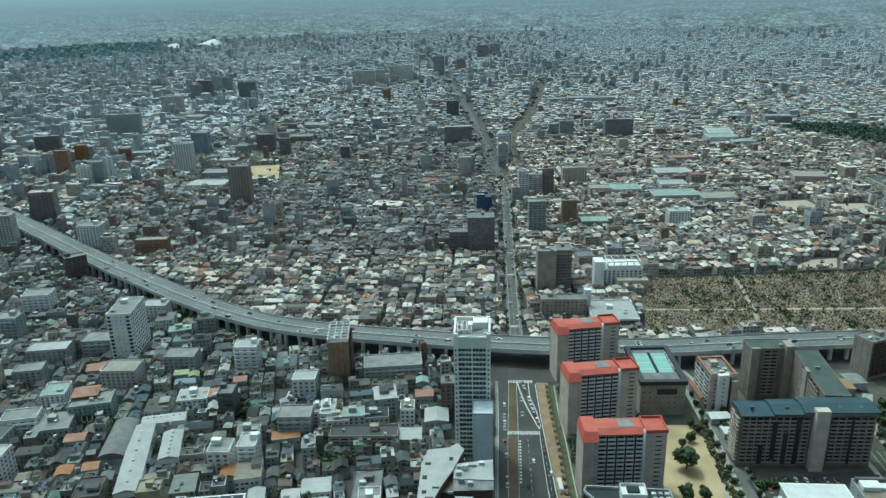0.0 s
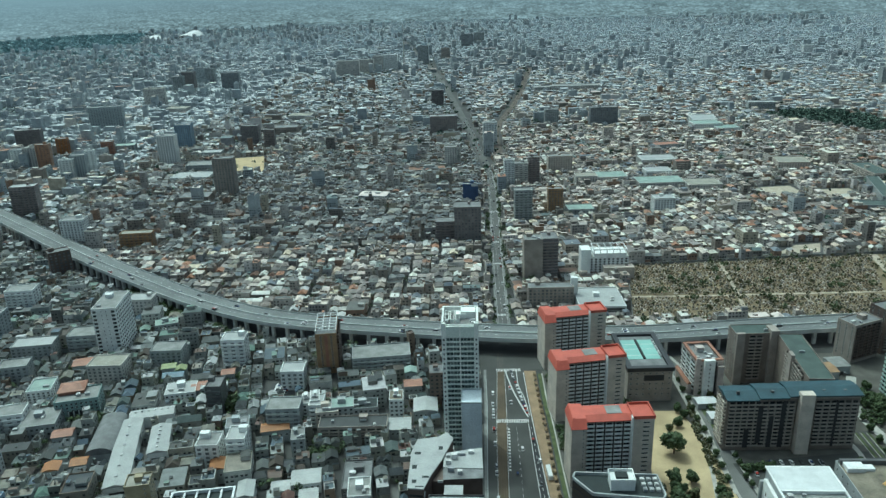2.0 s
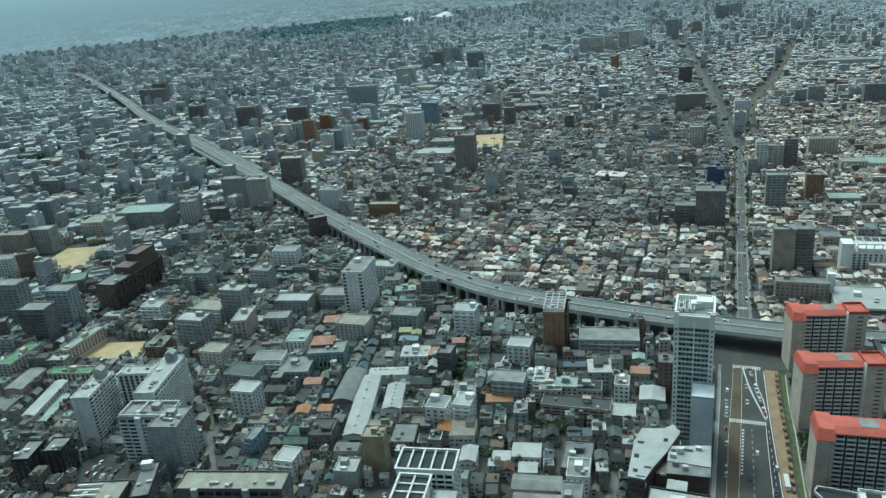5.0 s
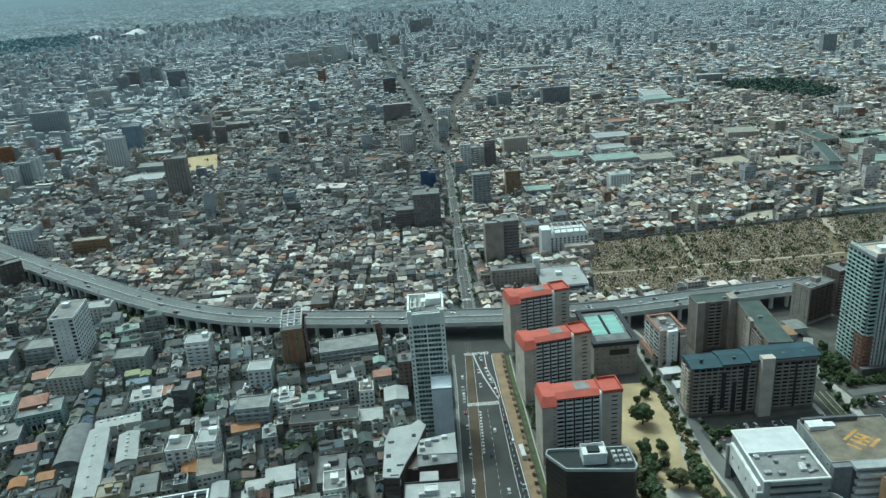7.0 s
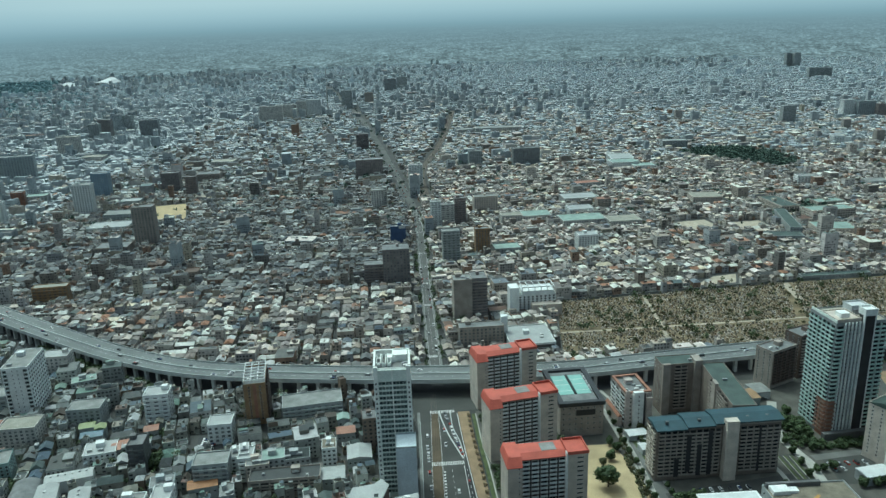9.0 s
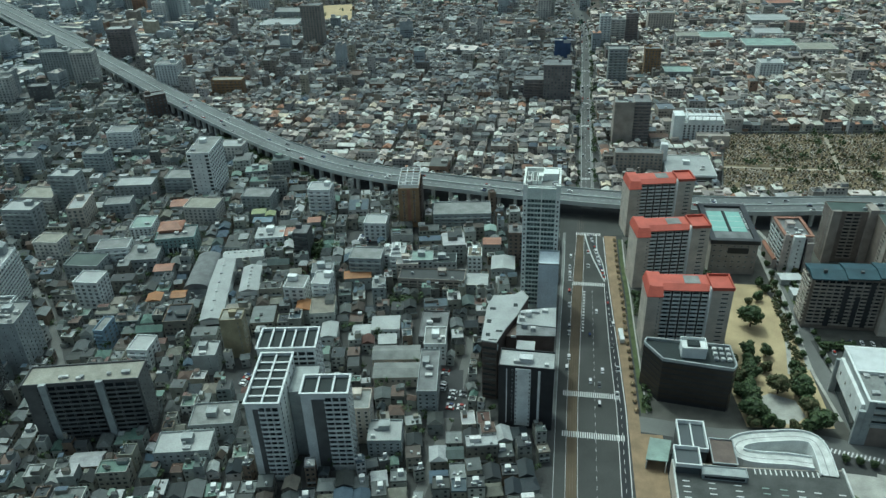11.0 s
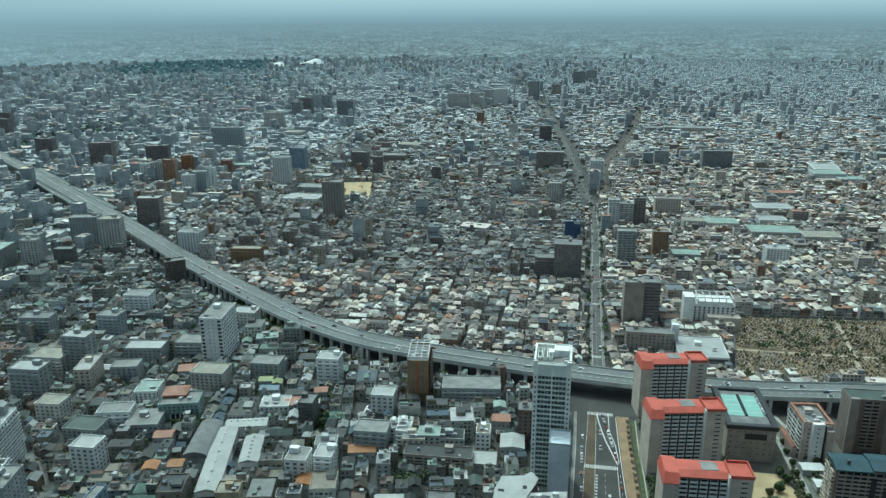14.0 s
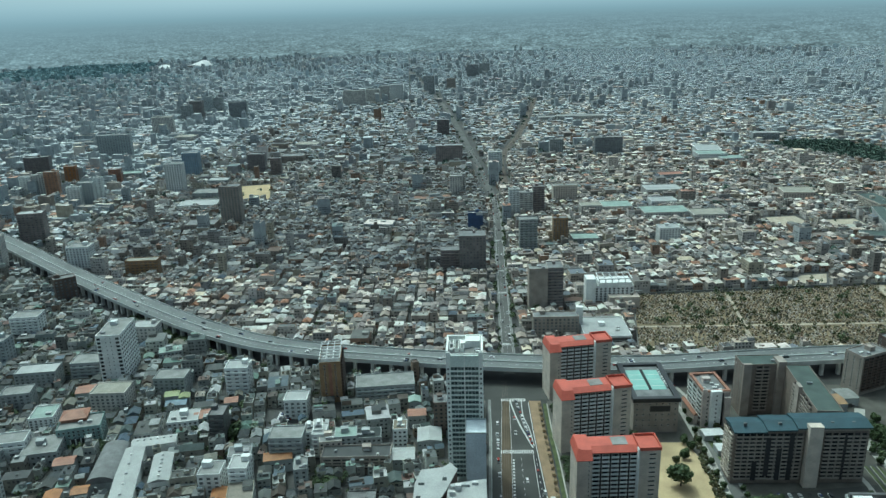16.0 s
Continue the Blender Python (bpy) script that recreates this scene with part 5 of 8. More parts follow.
part("ramp_wall", ribbon(Shape(), loop, 3.31, 3.7, 11.3, 0, 0), white_wall, ramp, "pale ramp parapet")
part("ramp_joint", ribbon(Shape(), loop, -.15, .15, 10.22), concrete, ramp)
stripe = Shape().box(-.3, -1.6, 9.505, .3, 1.6, 9.53).data("bay_line", paint_white)
for k in range(13):
    part("bay_line", stripe, None, tb, at=pose(-2.2 + k * 2.25, -4.6 + k * .1, 0))
bay = Shape().box(-1.5, -.28, 9.505, 1.5, .28, 9.53)
bay_white, bay_teal = bay.data("bay_line", paint_white), bay.data("bay_line", mint_roof)
for col, x in enumerate((-33, -22, -11, 0.5, 8, 15, 22, 32)):
    for k in range(6):
        part("bay_line", bay_teal if col in (3, 4) else bay_white, None, tb, at=pose(x, -14 - k * 3.1, 0))
part("stair_block", Shape().box(-34, 2, 0, -22, 19.5, 12.2), glass_far, tb, "grey glazed stair block")
part("stair_frame", Shape().ring(-34.4, 1.6, -21.6, 19.9, 12.2, 14.4, .55).box(-28.3, 2.2, 12.6, -27.7, 19.3, 13.2), white_wall, tb, "white frame round the stair block")
part("lift_block", Shape().box(-37.2, -9.6, 0, -26.6, 1.5, 13.6), glass_far, tb, "grey glazed lift block")
part("lift_frame", Shape().ring(-37.6, -10, -26.2, 1.55, 13.6, 15.6, .55), white_wall, tb, "white frame round the lift block")
part("plant_house", Shape().box(-20.4, -5, 0, -10.2, 10, 12.6), brown_wall, tb, "brown roofed plant house")
part("plant_rim", Shape().ring(-20.8, -5.4, -9.8, 10.4, 12.6, 13.4, .5), grey_wall, tb)
part("roof_shop", Shape().box(-26, -12, 9.51, -7, -7, 12.4).ring(-26.3, -12.3, -6.7, -6.7, 12.4, 13.0, .35), grey_wall, tb, "long grey roof shop")
part("shop_glazing", Shape().box(-25, -12.08, 10.2, -8, -12.01, 11.6), glass_dark, tb)
part("planting", Shape().box(36.6, -14, 0, 39.2, 2, 1.0), grass_mat, tb, "green planted strip")
canopy = thing("glass_canopy", "pale green glass canopy over a subway entrance", "canopy", 52.5, 269, 0, -12)
part("frame", Shape().box(-4.6, -7.6, 0, -4.2, 7.6, 4.2).box(4.2, -7.6, 0, 4.6, 7.6, 5.6), metal_frame, canopy)
part("glass_roof", Shape().prism([(-4.9, -8), (4.9, -6.4), (4.9, 8), (-4.9, 6.8)], 5.7, 6.1), mint_roof, canopy, "pale green glass roof")
claim(rect(93, 236, 76, 106), 4)
ground_patch("ground_entrance_plaza", [(40.5, 285), (56.5, 285), (56.5, 205), (42, 205)], sand_pave, "sandy paved plaza before a shopping terrace", "plaza", .045)
ground_patch("ground_pale_plaza", [(133, 271), (152, 270), (157, 263), (155, 257), (152, 246), (145, 249), (136, 259)], plaza_mat, "pale paved plaza beside the street", "plaza", .06)
ground_patch("ground_plaza_lawn", [(136.5, 258.5), (146, 256), (149, 247), (147, 215), (137, 215)], grass_mat, "worn green lawn of a plaza", "lawn", .05)
ground_patch("ground_plaza_field", [(154, 258), (163, 258), (215, 249), (210, 215), (152, 215)], tan_field, "dry tan field beside a plaza", "field", .05)
s = Shape()
ribbon(s, smooth([(150, 270), (192, 261), (240, 250), (330, 230)], 6), -2.2, 2.2, .07)
sheet("pavement_plaza_path", s, plaza_mat, "pale footpath along the street", "path")
hatch = thing("road_hatching", "white hatched road marking along the street", "road marking", 0, 0, .06, kind="structure")
hatch_bar = Shape().box(-.35, -1.7, 0, .35, 1.7, .012).data("bar", paint_white)
for k in range(24):
    part("stripe", hatch_bar, None, hatch, at=pose(134 + k * 1.8, 284.6 - k * .34, 0, 0, 0, -30))

# ---- left of the avenue
ot = block("apartment_tower", "slim ochre brown tower with white roof lattice", "apartment block", -109.5, 496, 15, 30, 31, 7, ochre_wall, grey_roof, 11, {"f": [("win", 2, 1.5, 1.3)], "r": ("bal", 1.3, brown_wall, 2, 28, 5)}, units=3, house=False)
lat = Shape()
for k in range(4):
    x = -7.2 + k * 4.8
    lat.box(x - .3, -15, 34, x + .3, 15, 34.5)
for k in range(7):
    y = -14.6 + k * 4.85
    lat.box(-7.4, y - .3, 34.5, 7.4, y + .3, 34.9)
for x in (-7.2, 7.2):
    for y in (-14.6, 0, 14.6):
        lat.box(x - .3, y - .3, 31, x + .3, y + .3, 34)
part("roof_lattice", lat, metal_frame, ot, "white steel roof lattice")
part("front_stripe", Shape().box(-1.1, -15.25, 0, 1.1, -15.05, 31), brick_red, ot)

block("office_tower", "blue grey slab tower with regular windows", "office tower", -281, 523, 18, 34, 42, 6, white_wall, pale_roof, 12, {"f": [("bal", 1.2, white_wall, .5, 3.6, 1), ("bal", 1.2, white_wall, 14.2, 17.5, 1), ("slit", .4, .7, 1.0), ("slit", .6, .7, 1.0)], "r": ("win", 9, 1.8, 1.5)}, units=2, parapet=.6)

for cx, cy, w, d, h, rot in ((-212, 376, 13, 70, 9, 15.4), (-195.5, 389, 11.5, 30, 9, 15.4), (-211.5, 418, 10, 27, 9.4, 105)):
    hl = thing("market_hall", "long low hall with a white sheet roof", "hall", cx, cy, 0, rot, "white roofed halls")
    part("wall", Shape().box(-w / 2, -d / 2, 0, w / 2, d / 2, h - 1.5), white_wall, hl)
    part("roof", Shape().gable(-w / 2 - .4, -d / 2 - .4, w / 2 + .4, d / 2 + .4, h - 1.3, 1.7, along="y"), white_roof, hl, "white ribbed sheet roof")
    for k in range(6):
        part("roof_vent", Shape().box(-.8, -d * .4 + k * d * .15, h + .25, .8, -d * .4 + k * d * .15 + 1.2, h + .9), unit_mat, hl)
    part("glazing", Shape().box(-w / 2 + 1, -d / 2 - .05, 2, w / 2 - 1, -d / 2, 4), glass_dark, hl)
    claim(rect(cx, cy, w, d, rot), 3)
hl = thing("gymnasium", "grey hall with a barrel roof", "hall", -231, 395, 0, 11)
part("wall", Shape().box(-8, -20, 0, 8, 20, 6), grey_wall, hl)
arch = Shape()
pts = [(8.4 * math.cos(radians(a)), 5.8 + 4.6 * math.sin(radians(a))) for a in range(0, 181, 15)]
for (xa, za), (xb, zb) in zip(pts, pts[1:]):
    arch.face([(xa, -20.4, za), (xa, 20.4, za), (xb, 20.4, zb), (xb, -20.4, zb)])
arch.face([(x, -20.4, z) for x, z in pts])
arch.face([(x, 20.4, z) for x, z in reversed(pts)])
part("roof", arch, grey_roof, hl, "grey barrel roof")
claim(rect(-231, 395, 18, 42, 11), 3)


def lattice_block(cx, cy, w, d, h, rot, split, balc):
    """A block whose dark roof is divided by a white frame."""
    root = block("apartment_block", "white apartment block with dark roof panels in a white frame", "apartment block", cx, cy, w, d, h, rot, white_wall, dark_panel, 15,
                 {"f": [("bal", 1.3, white_wall, w * balc[0], w * balc[1], 3)], "r": ("win", 5, 1.4, 1.4)}, units=0, house=False, parapet=1.2, group="white framed blocks")
    fr = Shape()
    a, b = split
    for k in range(1, a):
        x = -w / 2 + w * k / a
        fr.box(x - .45, -d / 2, h + .9, x + .45, d / 2, h + 1.5)
    for k in range(1, b):
        y = -d / 2 + d * k / b
        fr.box(-w / 2, y - .45, h + .3, w / 2, y + .45, h + .89)
    fr.ring(-w / 2 - .6, -d / 2 - .6, w / 2 + .6, d / 2 + .6, h + 1.21, h + 1.9, 1.0)
    part("roof_frame", fr, metal_frame, root, "white roof frame")
    part("front_panel", Shape().box(-w * .28, -d / 2 - .3, 0, w * .02, -d / 2 - .02, h - 2), dark_wall, root, "dark vertical front panel")
    return root


lattice_block(-127, 280, 28, 16, 46, 9, (5, 1), (.55, .98))
lattice_block(-126, 250.5, 15, 35, 46, 8, (2, 6), (.4, .98))
lattice_block(-99, 249, 21, 12.5, 46, 8, (3, 1), (.5, .98))
part("link", Shape().box(-6, -10, 0, 6, 8, 40), grey_wall, thing("stair_core", "grey stair core between white blocks", "stair core", -113.5, 261, 0, 8))

ds = block("office_slab", "dark brown slab with a beige roof and two grey shafts", "office building", -222, 253, 55, 14, 38, 13, dark_wall, beige_roof, 12, {"f": [("bal", 1.4, concrete_dark, 7, 34, 6), ("bal", 1.4, concrete_dark, 38, 54, 3)], "r": ("win", 4, 1.3, 1.4)}, units=6, house=False)
for x in (-17, 9.5):
    part("shaft", Shape().box(x - 1.6, -9.2, 0, x + 1.6, -7.3, 39.5), grey_wall, ds, "grey vertical shaft")
so = block("office_block", "low office with white roof beams", "office building", -307, 246, 28, 19, 20, 18, dark_wall, beige_roof, 6, {"f": ("band", 1.5, 1), "r": ("win", 5, 1.6, 1.5)}, units=2, house=False)
for k in range(4):
    part("roof_beam", Shape().box(-14, -8 + k * 4.4, 20.9, 0, -7 + k * 4.4, 21.8), metal_frame, so, "white roof beam")
do = block("office_block", "near black office slab with a pale lift house", "office building", -289, 262, 10, 30, 20, 27, black_wall, grey_roof, 6, {"r": ("win", 10, 1.8, 1.6)}, units=2, house=False)
part("lift_house", Shape().box(-4, 9, 20.2, 2, 13, 24), white_wall, do, "white lift house")
block("office_block", "white apartment house with a flat white roof", "office building", -429, 275, 20, 13, 22, 12, grey_wall, white_roof, 7, {"r": ("win", 4, 1.4, 1.3)}, units=2, house=False)
for cx, cy, w, d in ((-381, 268, 11, 19), (-367.5, 277, 12, 14)):
    block("office_block", "dark brown office with a pale flat roof", "office building", cx, cy, w, d, 20, 17, black_wall, pale_roof, 6, {"f": ("win", 3, 1.2, 1.2), "r": ("win", 4, 1.2, 1.2)}, units=2, house=False)
for cx, cy, w, d, h, rot, wall, roof, label in ((-443, 336, 9, 46, 7, 18, white_wall, white_roof, "long low hall with a blue white roof"), (-428, 329, 6, 34, 5, 18, grey_wall, mint_roof, "long low shed with a pale teal roof"), (-462, 310, 11, 33, 8, 12, grey_wall, grey_roof, "long low grey school wing"),
                                                (-478, 352, 14, 30, 9, 12, beige_wall, pale_roof, "pale school wing with flat roof")):
    hl = thing("hall", label, "hall", cx, cy, 0, rot)
    part("wall", Shape().box(-w / 2, -d / 2, 0, w / 2, d / 2, h), wall, hl)
    part("roof", Shape().gable(-w / 2 - .4, -d / 2 - .4, w / 2 + .4, d / 2 + .4, h + .2, 1.0, along="y"), roof, hl)
    for k in range(int(d / 4)):
        part("window", window_of(1.8, 1.4), None, hl, at=pose(w / 2, -d / 2 + 2 + k * 4, h * .5, 0, 0, 90))
    claim(rect(cx, cy, w, d, rot), 2)
block("office_block", "white narrow office with a flat white roof", "office building", -189, 308, 13, 13, 13, 10, grey_wall, white_roof, 4, {"f": ("slit", .7, .8, 1.0), "r": ("win", 3, 1.0, 1.2)}, units=1)
block("office_block", "mustard brown office with a pale roof", "office building", -178, 323.5, 12.5, 11, 26, 12, mustard, beige_roof, 8, {"f": ("slit", .8, .8, 1.0), "r": ("win", 3, 1.2, 1.2)}, units=3)

ws = "white apartment slab with rows of dark windows"
for cx, cy, w, d, rot in ((-374, 318, 12, 32, 14), (-338, 339.5, 13.5, 48, 15)):
    b_ = block("apartment_block", ws, "apartment block", cx, cy, w, d, 36, rot, white_wall, white_roof, 13, {"r": ("bal", 1.3, white_wall, .4, d - .4, int(d / 3.6)), "f": [("slit", .3, .6, 1.2)]}, units=4, house=False, group="white apartment slabs")
    part("lift_house", Shape().box(-3, d / 2 - 8, 36.2, 3, d / 2 - 2, 41.5).gable(-3.2, d / 2 - 8.2, 3.2, d / 2 - 1.8, 41.7, 2, along="y"), grey_wall, b_, "grey lift house")
block("apartment_block", "white linking slab between two apartment slabs", "apartment block", -359, 342, 22, 11, 35, 15, white_wall, white_roof, 13, {"f": ("win", 6, 2.0, 1.9)}, units=3, house=False)
tg = block("apartment_block", "pale grey apartment block with round corner stairs", "apartment block", -318, 305, 34, 17, 33, 12, grey_wall, pale_roof, 11, {"f": ("bal", 1.3, white_wall, 1, 33, 6), "r": ("win", 5, 1.2, 1.3)}, units=4)
block("apartment_block", "pale grey apartment wing with small windows", "apartment block", -299, 300, 18, 22, 34, 12, grey_wall, pale_roof, 11, {"f": ("win", 4, .9, 1.0), "r": ("win", 6, 1.2, 1.3)}, units=6)
part("shaft", Shape().box(-5, -10.2, 0, -1.5, -8.6, 34), white_wall, tg)
part("roof_frame", Shape().ring(-16, -8, 16, 8, 34.1, 35.2, .6).box(-5, -8, 34.2, -4.4, 8, 35), metal_frame, tg)

ub = block("apartment_block", "dark brown stepped apartment block", "apartment block", -515, 512, 20, 72, 28, 4, brown_wall, grey_roof, 9, {"f": ("win", 4, 1.4, 1.3), "r": ("bal", 1.4, brown_wall, 2, 70, 12)}, units=6)
part("upper_storey", Shape().box(-8, -10, 28.2, 8, 34, 35), brown_wall, ub)
part("upper_storey", Shape().box(-7, 6, 35, 7, 32, 41).ring(-7.2, 5.8, 7.2, 32.2, 41, 42, .4), brown_wall, ub)

tc = block("school_building", "pale teal school with tall front columns", "school", -266, 431, 27, 18, 14, 16, teal_wall, pale_roof, 4, {"f": ("win", 9, 1.5, 1.5), "r": ("win", 5, 1.5, 1.5)}, units=2, house=False)
part("roof_hall", Shape().box(-12.5, 1, 14.2, 3.5, 14, 16.4).gable(-13.2, .2, 4.2, 14.8, 16.6, 2.2, along="x", hip=4), brick_red, tc, "brick red tiled hall roof")
part("entrance", Shape().box(-6, -9.5, 0, 4, -9.02, 7), black_wall, tc, "tall dark entrance bays")
for k in range(4):
    part("column", Shape().box(-6 + k * 3.2, -10, 0, -5.3 + k * 3.2, -9.51, 7.4), white_wall, tc)
block("school_building", "school wing with a mint green flat roof", "school", -300, 447, 16, 18, 12, 12, white_wall, mint_roof, 4, {"f": ("win", 5, 1.6, 1.4), "r": ("win", 5, 1.6, 1.4)}, units=1, house=False)

def far_block(label, cx, cy, w, d, h, rot, wall, roof, style):
    """A block seen from afar: body, roof deck with a rim, lift house, and its window rows or balcony bands as one mesh each."""
    root = thing("apartment_block" if h > 16 else "office_block", label, "building", cx, cy, 0, rot)
    part("wall", Shape().box(-w / 2, -d / 2, 0, w / 2, d / 2, h).ring(-w / 2 - .1, -d / 2 - .1, w / 2 + .1, d / 2 + .1, h - .3, h + .9, .4), wall, root)
    part("roof", Shape().box(-w / 2 + .4, -d / 2 + .4, h + .004, w / 2 - .4, d / 2 - .4, h + .12), roof, root)
    if h > 16 and int(cx * 5 + cy) % 4:
        k = ((int(cx) * 7 + int(cy)) % 9 - 4) / 14
        q = 1.4 + (int(cx + cy) % 5) * .35
        part("lift_house", Shape().box(w * k - q, d * .05, h + .13, w * k + q, d * .05 + 3.6, h + 2.2 + q * .5), wall, root)
    floors, gl, rl = max(2, int(h / 3.0)), Shape(), Shape()
    step = (h - 2.0) / floors
    side = "l" if cx > 0 else "r"
    for sd, length in (("f", w), (side, d)):
        m, _ = face_frame(sd, w, d)
        n = max(2, int(length / (3.4 if style else 4.6)))
        bay = length / n
        for i in range(floors):
            z = 1.6 + i * step
            for k in range(n):
                x0, x1 = (k + .26) * bay, (k + .74) * bay
                add_face(gl, m, [(x0, -.06, z + .3), (x1, -.06, z + .3), (x1, -.06, z + step * .66), (x0, -.06, z + step * .66)])
            if style == 0 and sd == "f":
                q = [m @ Vector(p) for p in ((.4, -1.3, 0), (length - .4, -1.3, 0), (length - .4, -.02, 0), (.4, -.02, 0))]
                rl.prism([(p.x, p.y) for p in q], z - .15, z + .95)
    part("glazing", gl, glass_far, root, kind="stuff")
    if style == 0:
        part("balcony", rl, wall, root, kind="stuff")
    claim(rect(cx, cy, w, d, rot), 1.8)


# mid-rise blocks, one row each: plan, height, turn, wall, roof and storeys
BLOCKS = [
    (-590, 446, 26, 16, 39, 12, grey_wall, pale_roof, 13, "grey apartment tower with a pale flat roof"), (-530, 418, 24, 16, 33, 12, concrete, pale_roof, 11, "concrete apartment tower"),
    (-531, 447, 22, 15, 37, 10, blue_grey_wall, pale_roof, 12, "blue grey apartment tower"), (-700, 527, 36, 14, 25, 14, white_wall, pale_roof, 8, "pale curved-front apartment slab"),
    (-738, 548, 14, 16, 30, 14, beige_wall, pale_roof, 10, "beige apartment tower"), (-357, 460, 12, 26, 20, 14, beige_wall, white_roof, 7, "beige apartment slab with a white roof"),
    (-334, 473, 20, 14, 15, 14, grey_wall, pale_roof, 5, "grey flat-roofed office"), (-452, 466, 18, 14, 19, 10, white_wall, white_roof, 6, "white small apartment block"),
    (-455, 533, 26, 14, 22, 10, grey_wall, grey_roof, 7, "grey apartment slab"), (-400, 600, 24, 16, 21, 8, white_wall, pale_roof, 7, "white stepped hospital block"),
    (-410, 683, 20, 12, 26, 38, brown_wall, grey_roof, 8, "brown apartment block by the expressway"), (-362, 754, 34, 12, 20, 6, ochre_wall, beige_roof, 7, "ochre apartment slab with balconies"),
    (-303, 411, 22, 14, 14, 14, white_wall, pale_roof, 5, "white small apartment block"), (-338, 507, 30, 16, 15, 10, grey_wall, white_roof, 5, "grey office with a white roof"),
    (-306, 522, 22, 18, 16, 8, grey_wall, pale_roof, 5, "grey flat-roofed office"), (-642, 2040, 34, 16, 38, 4, dark_far, grey_roof, 11, "dark apartment slab"),
    (-8, 763, 28, 22, 41, 2, brown_far, grey_roof, 13, "dark brown twin-shaft apartment tower"), (-32, 768, 20, 16, 23, 2, brown_far, grey_roof, 7, "dark brown lower apartment wing"),
    (-5, 914, 19, 10, 23, 0, cobalt, grey_roof, 3, "building with a cobalt blue blank wall"), (52.5, 655, 17, 17, 41, 2, taupe_wall, pale_roof, 13, "plain taupe concrete apartment tower"),
    (68, 662, 15, 20, 40, 2, brown_far, grey_roof, 13, "dark apartment tower wing"), (63, 594, 38, 12, 19, 1, taupe_wall, grey_roof, 6, "taupe low apartment slab"),
    (-53, 1344, 48, 20, 33, 2, brown_far, dark_far, 10, "massive dark brown apartment block"), (-76, 1640, 26, 16, 36, 2, brown_far, grey_roof, 10, "dark brown apartment block"),
    (-900, 1320, 24, 14, 36, 20, taupe_wall, grey_roof, 11, "reddish apartment tower"), (-690, 1230, 18, 12, 30, 10, orange_mat, pale_roof, 9, "orange and white apartment tower"),
    (531, 869, 46, 34, 10, -10, beige_wall, mint_roof, 3, "school hall with a mint green roof"), (492, 905, 14, 96, 12, -15, grey_wall, green_roof, 4, "long school wing with a grey green roof"),
    (551, 941, 38, 24, 12, -10, beige_wall, mint_roof, 3, "school wing with a mint green roof"), (459, 849, 42, 20, 8, -10, grey_wall, green_roof, 2, "low school wing with a green roof"),
    (442, 1049, 42, 34, 12, -6, beige_wall, beige_roof, 3, "beige store with a flat roof"), (445, 714, 74, 8, 4, 1, grey_wall, green_roof, 1, "long low shed row behind the cemetery"),
    (418, 1390, 44, 60, 10, -6, white_wall, white_roof, 3, "white factory halls with flat roofs"), (640, 1130, 36, 18, 16, -8, white_wall, pale_roof, 5, "white apartment slab with flat roof"),
    (560, 1500, 50, 20, 18, -5, grey_wall, white_roof, 5, "long grey hospital wing"), (300, 1180, 40, 22, 10, 8, grey_wall, brick_red, 3, "low market hall with a reddish roof"),
    (-77, 399, 42, 13, 12, 2, taupe_wall, roof_own, 4, "long taupe roofed company housing"), (-70, 490, 42, 20, 13, 8, grey_wall, pale_roof, 3, "grey warehouse with a ribbed front"),
    (120, 1045, 34, 14, 26, 4, beige_wall, pale_roof, 8, "beige apartment slab"),
]
for cx, cy, w, d, h, rot, wall, roof, fl, label in BLOCKS:
    label = label if len(label.split()) > 3 else label + " with flat roof"
    if math.hypot(cx, cy) > 470 and wall is not cobalt and not label.startswith("plain"):
        far_block(label, cx, cy, w, d, h, rot, wall, roof, int(cx * 3 + cy) % 2)
        continue
    fr = ("win", max(2, int(w / 3.2)), 1.8, 1.4) if (int(cx * 3 + cy) % 2 or wall is cobalt) else ("bal", 1.2, wall, 1, w - 1, max(1, int(w / 6)))
    faces = {"f": fr}
    faces.update(vis(cx, ("win", max(2, int(d / 3.2)), 1.5, 1.3)))
    if wall is cobalt or label.startswith("plain"):
        faces = {}
    block("apartment_block" if fl > 5 else "office_block", label, "building", cx, cy, w, d, h, rot, wall, roof, fl, faces, units=3)
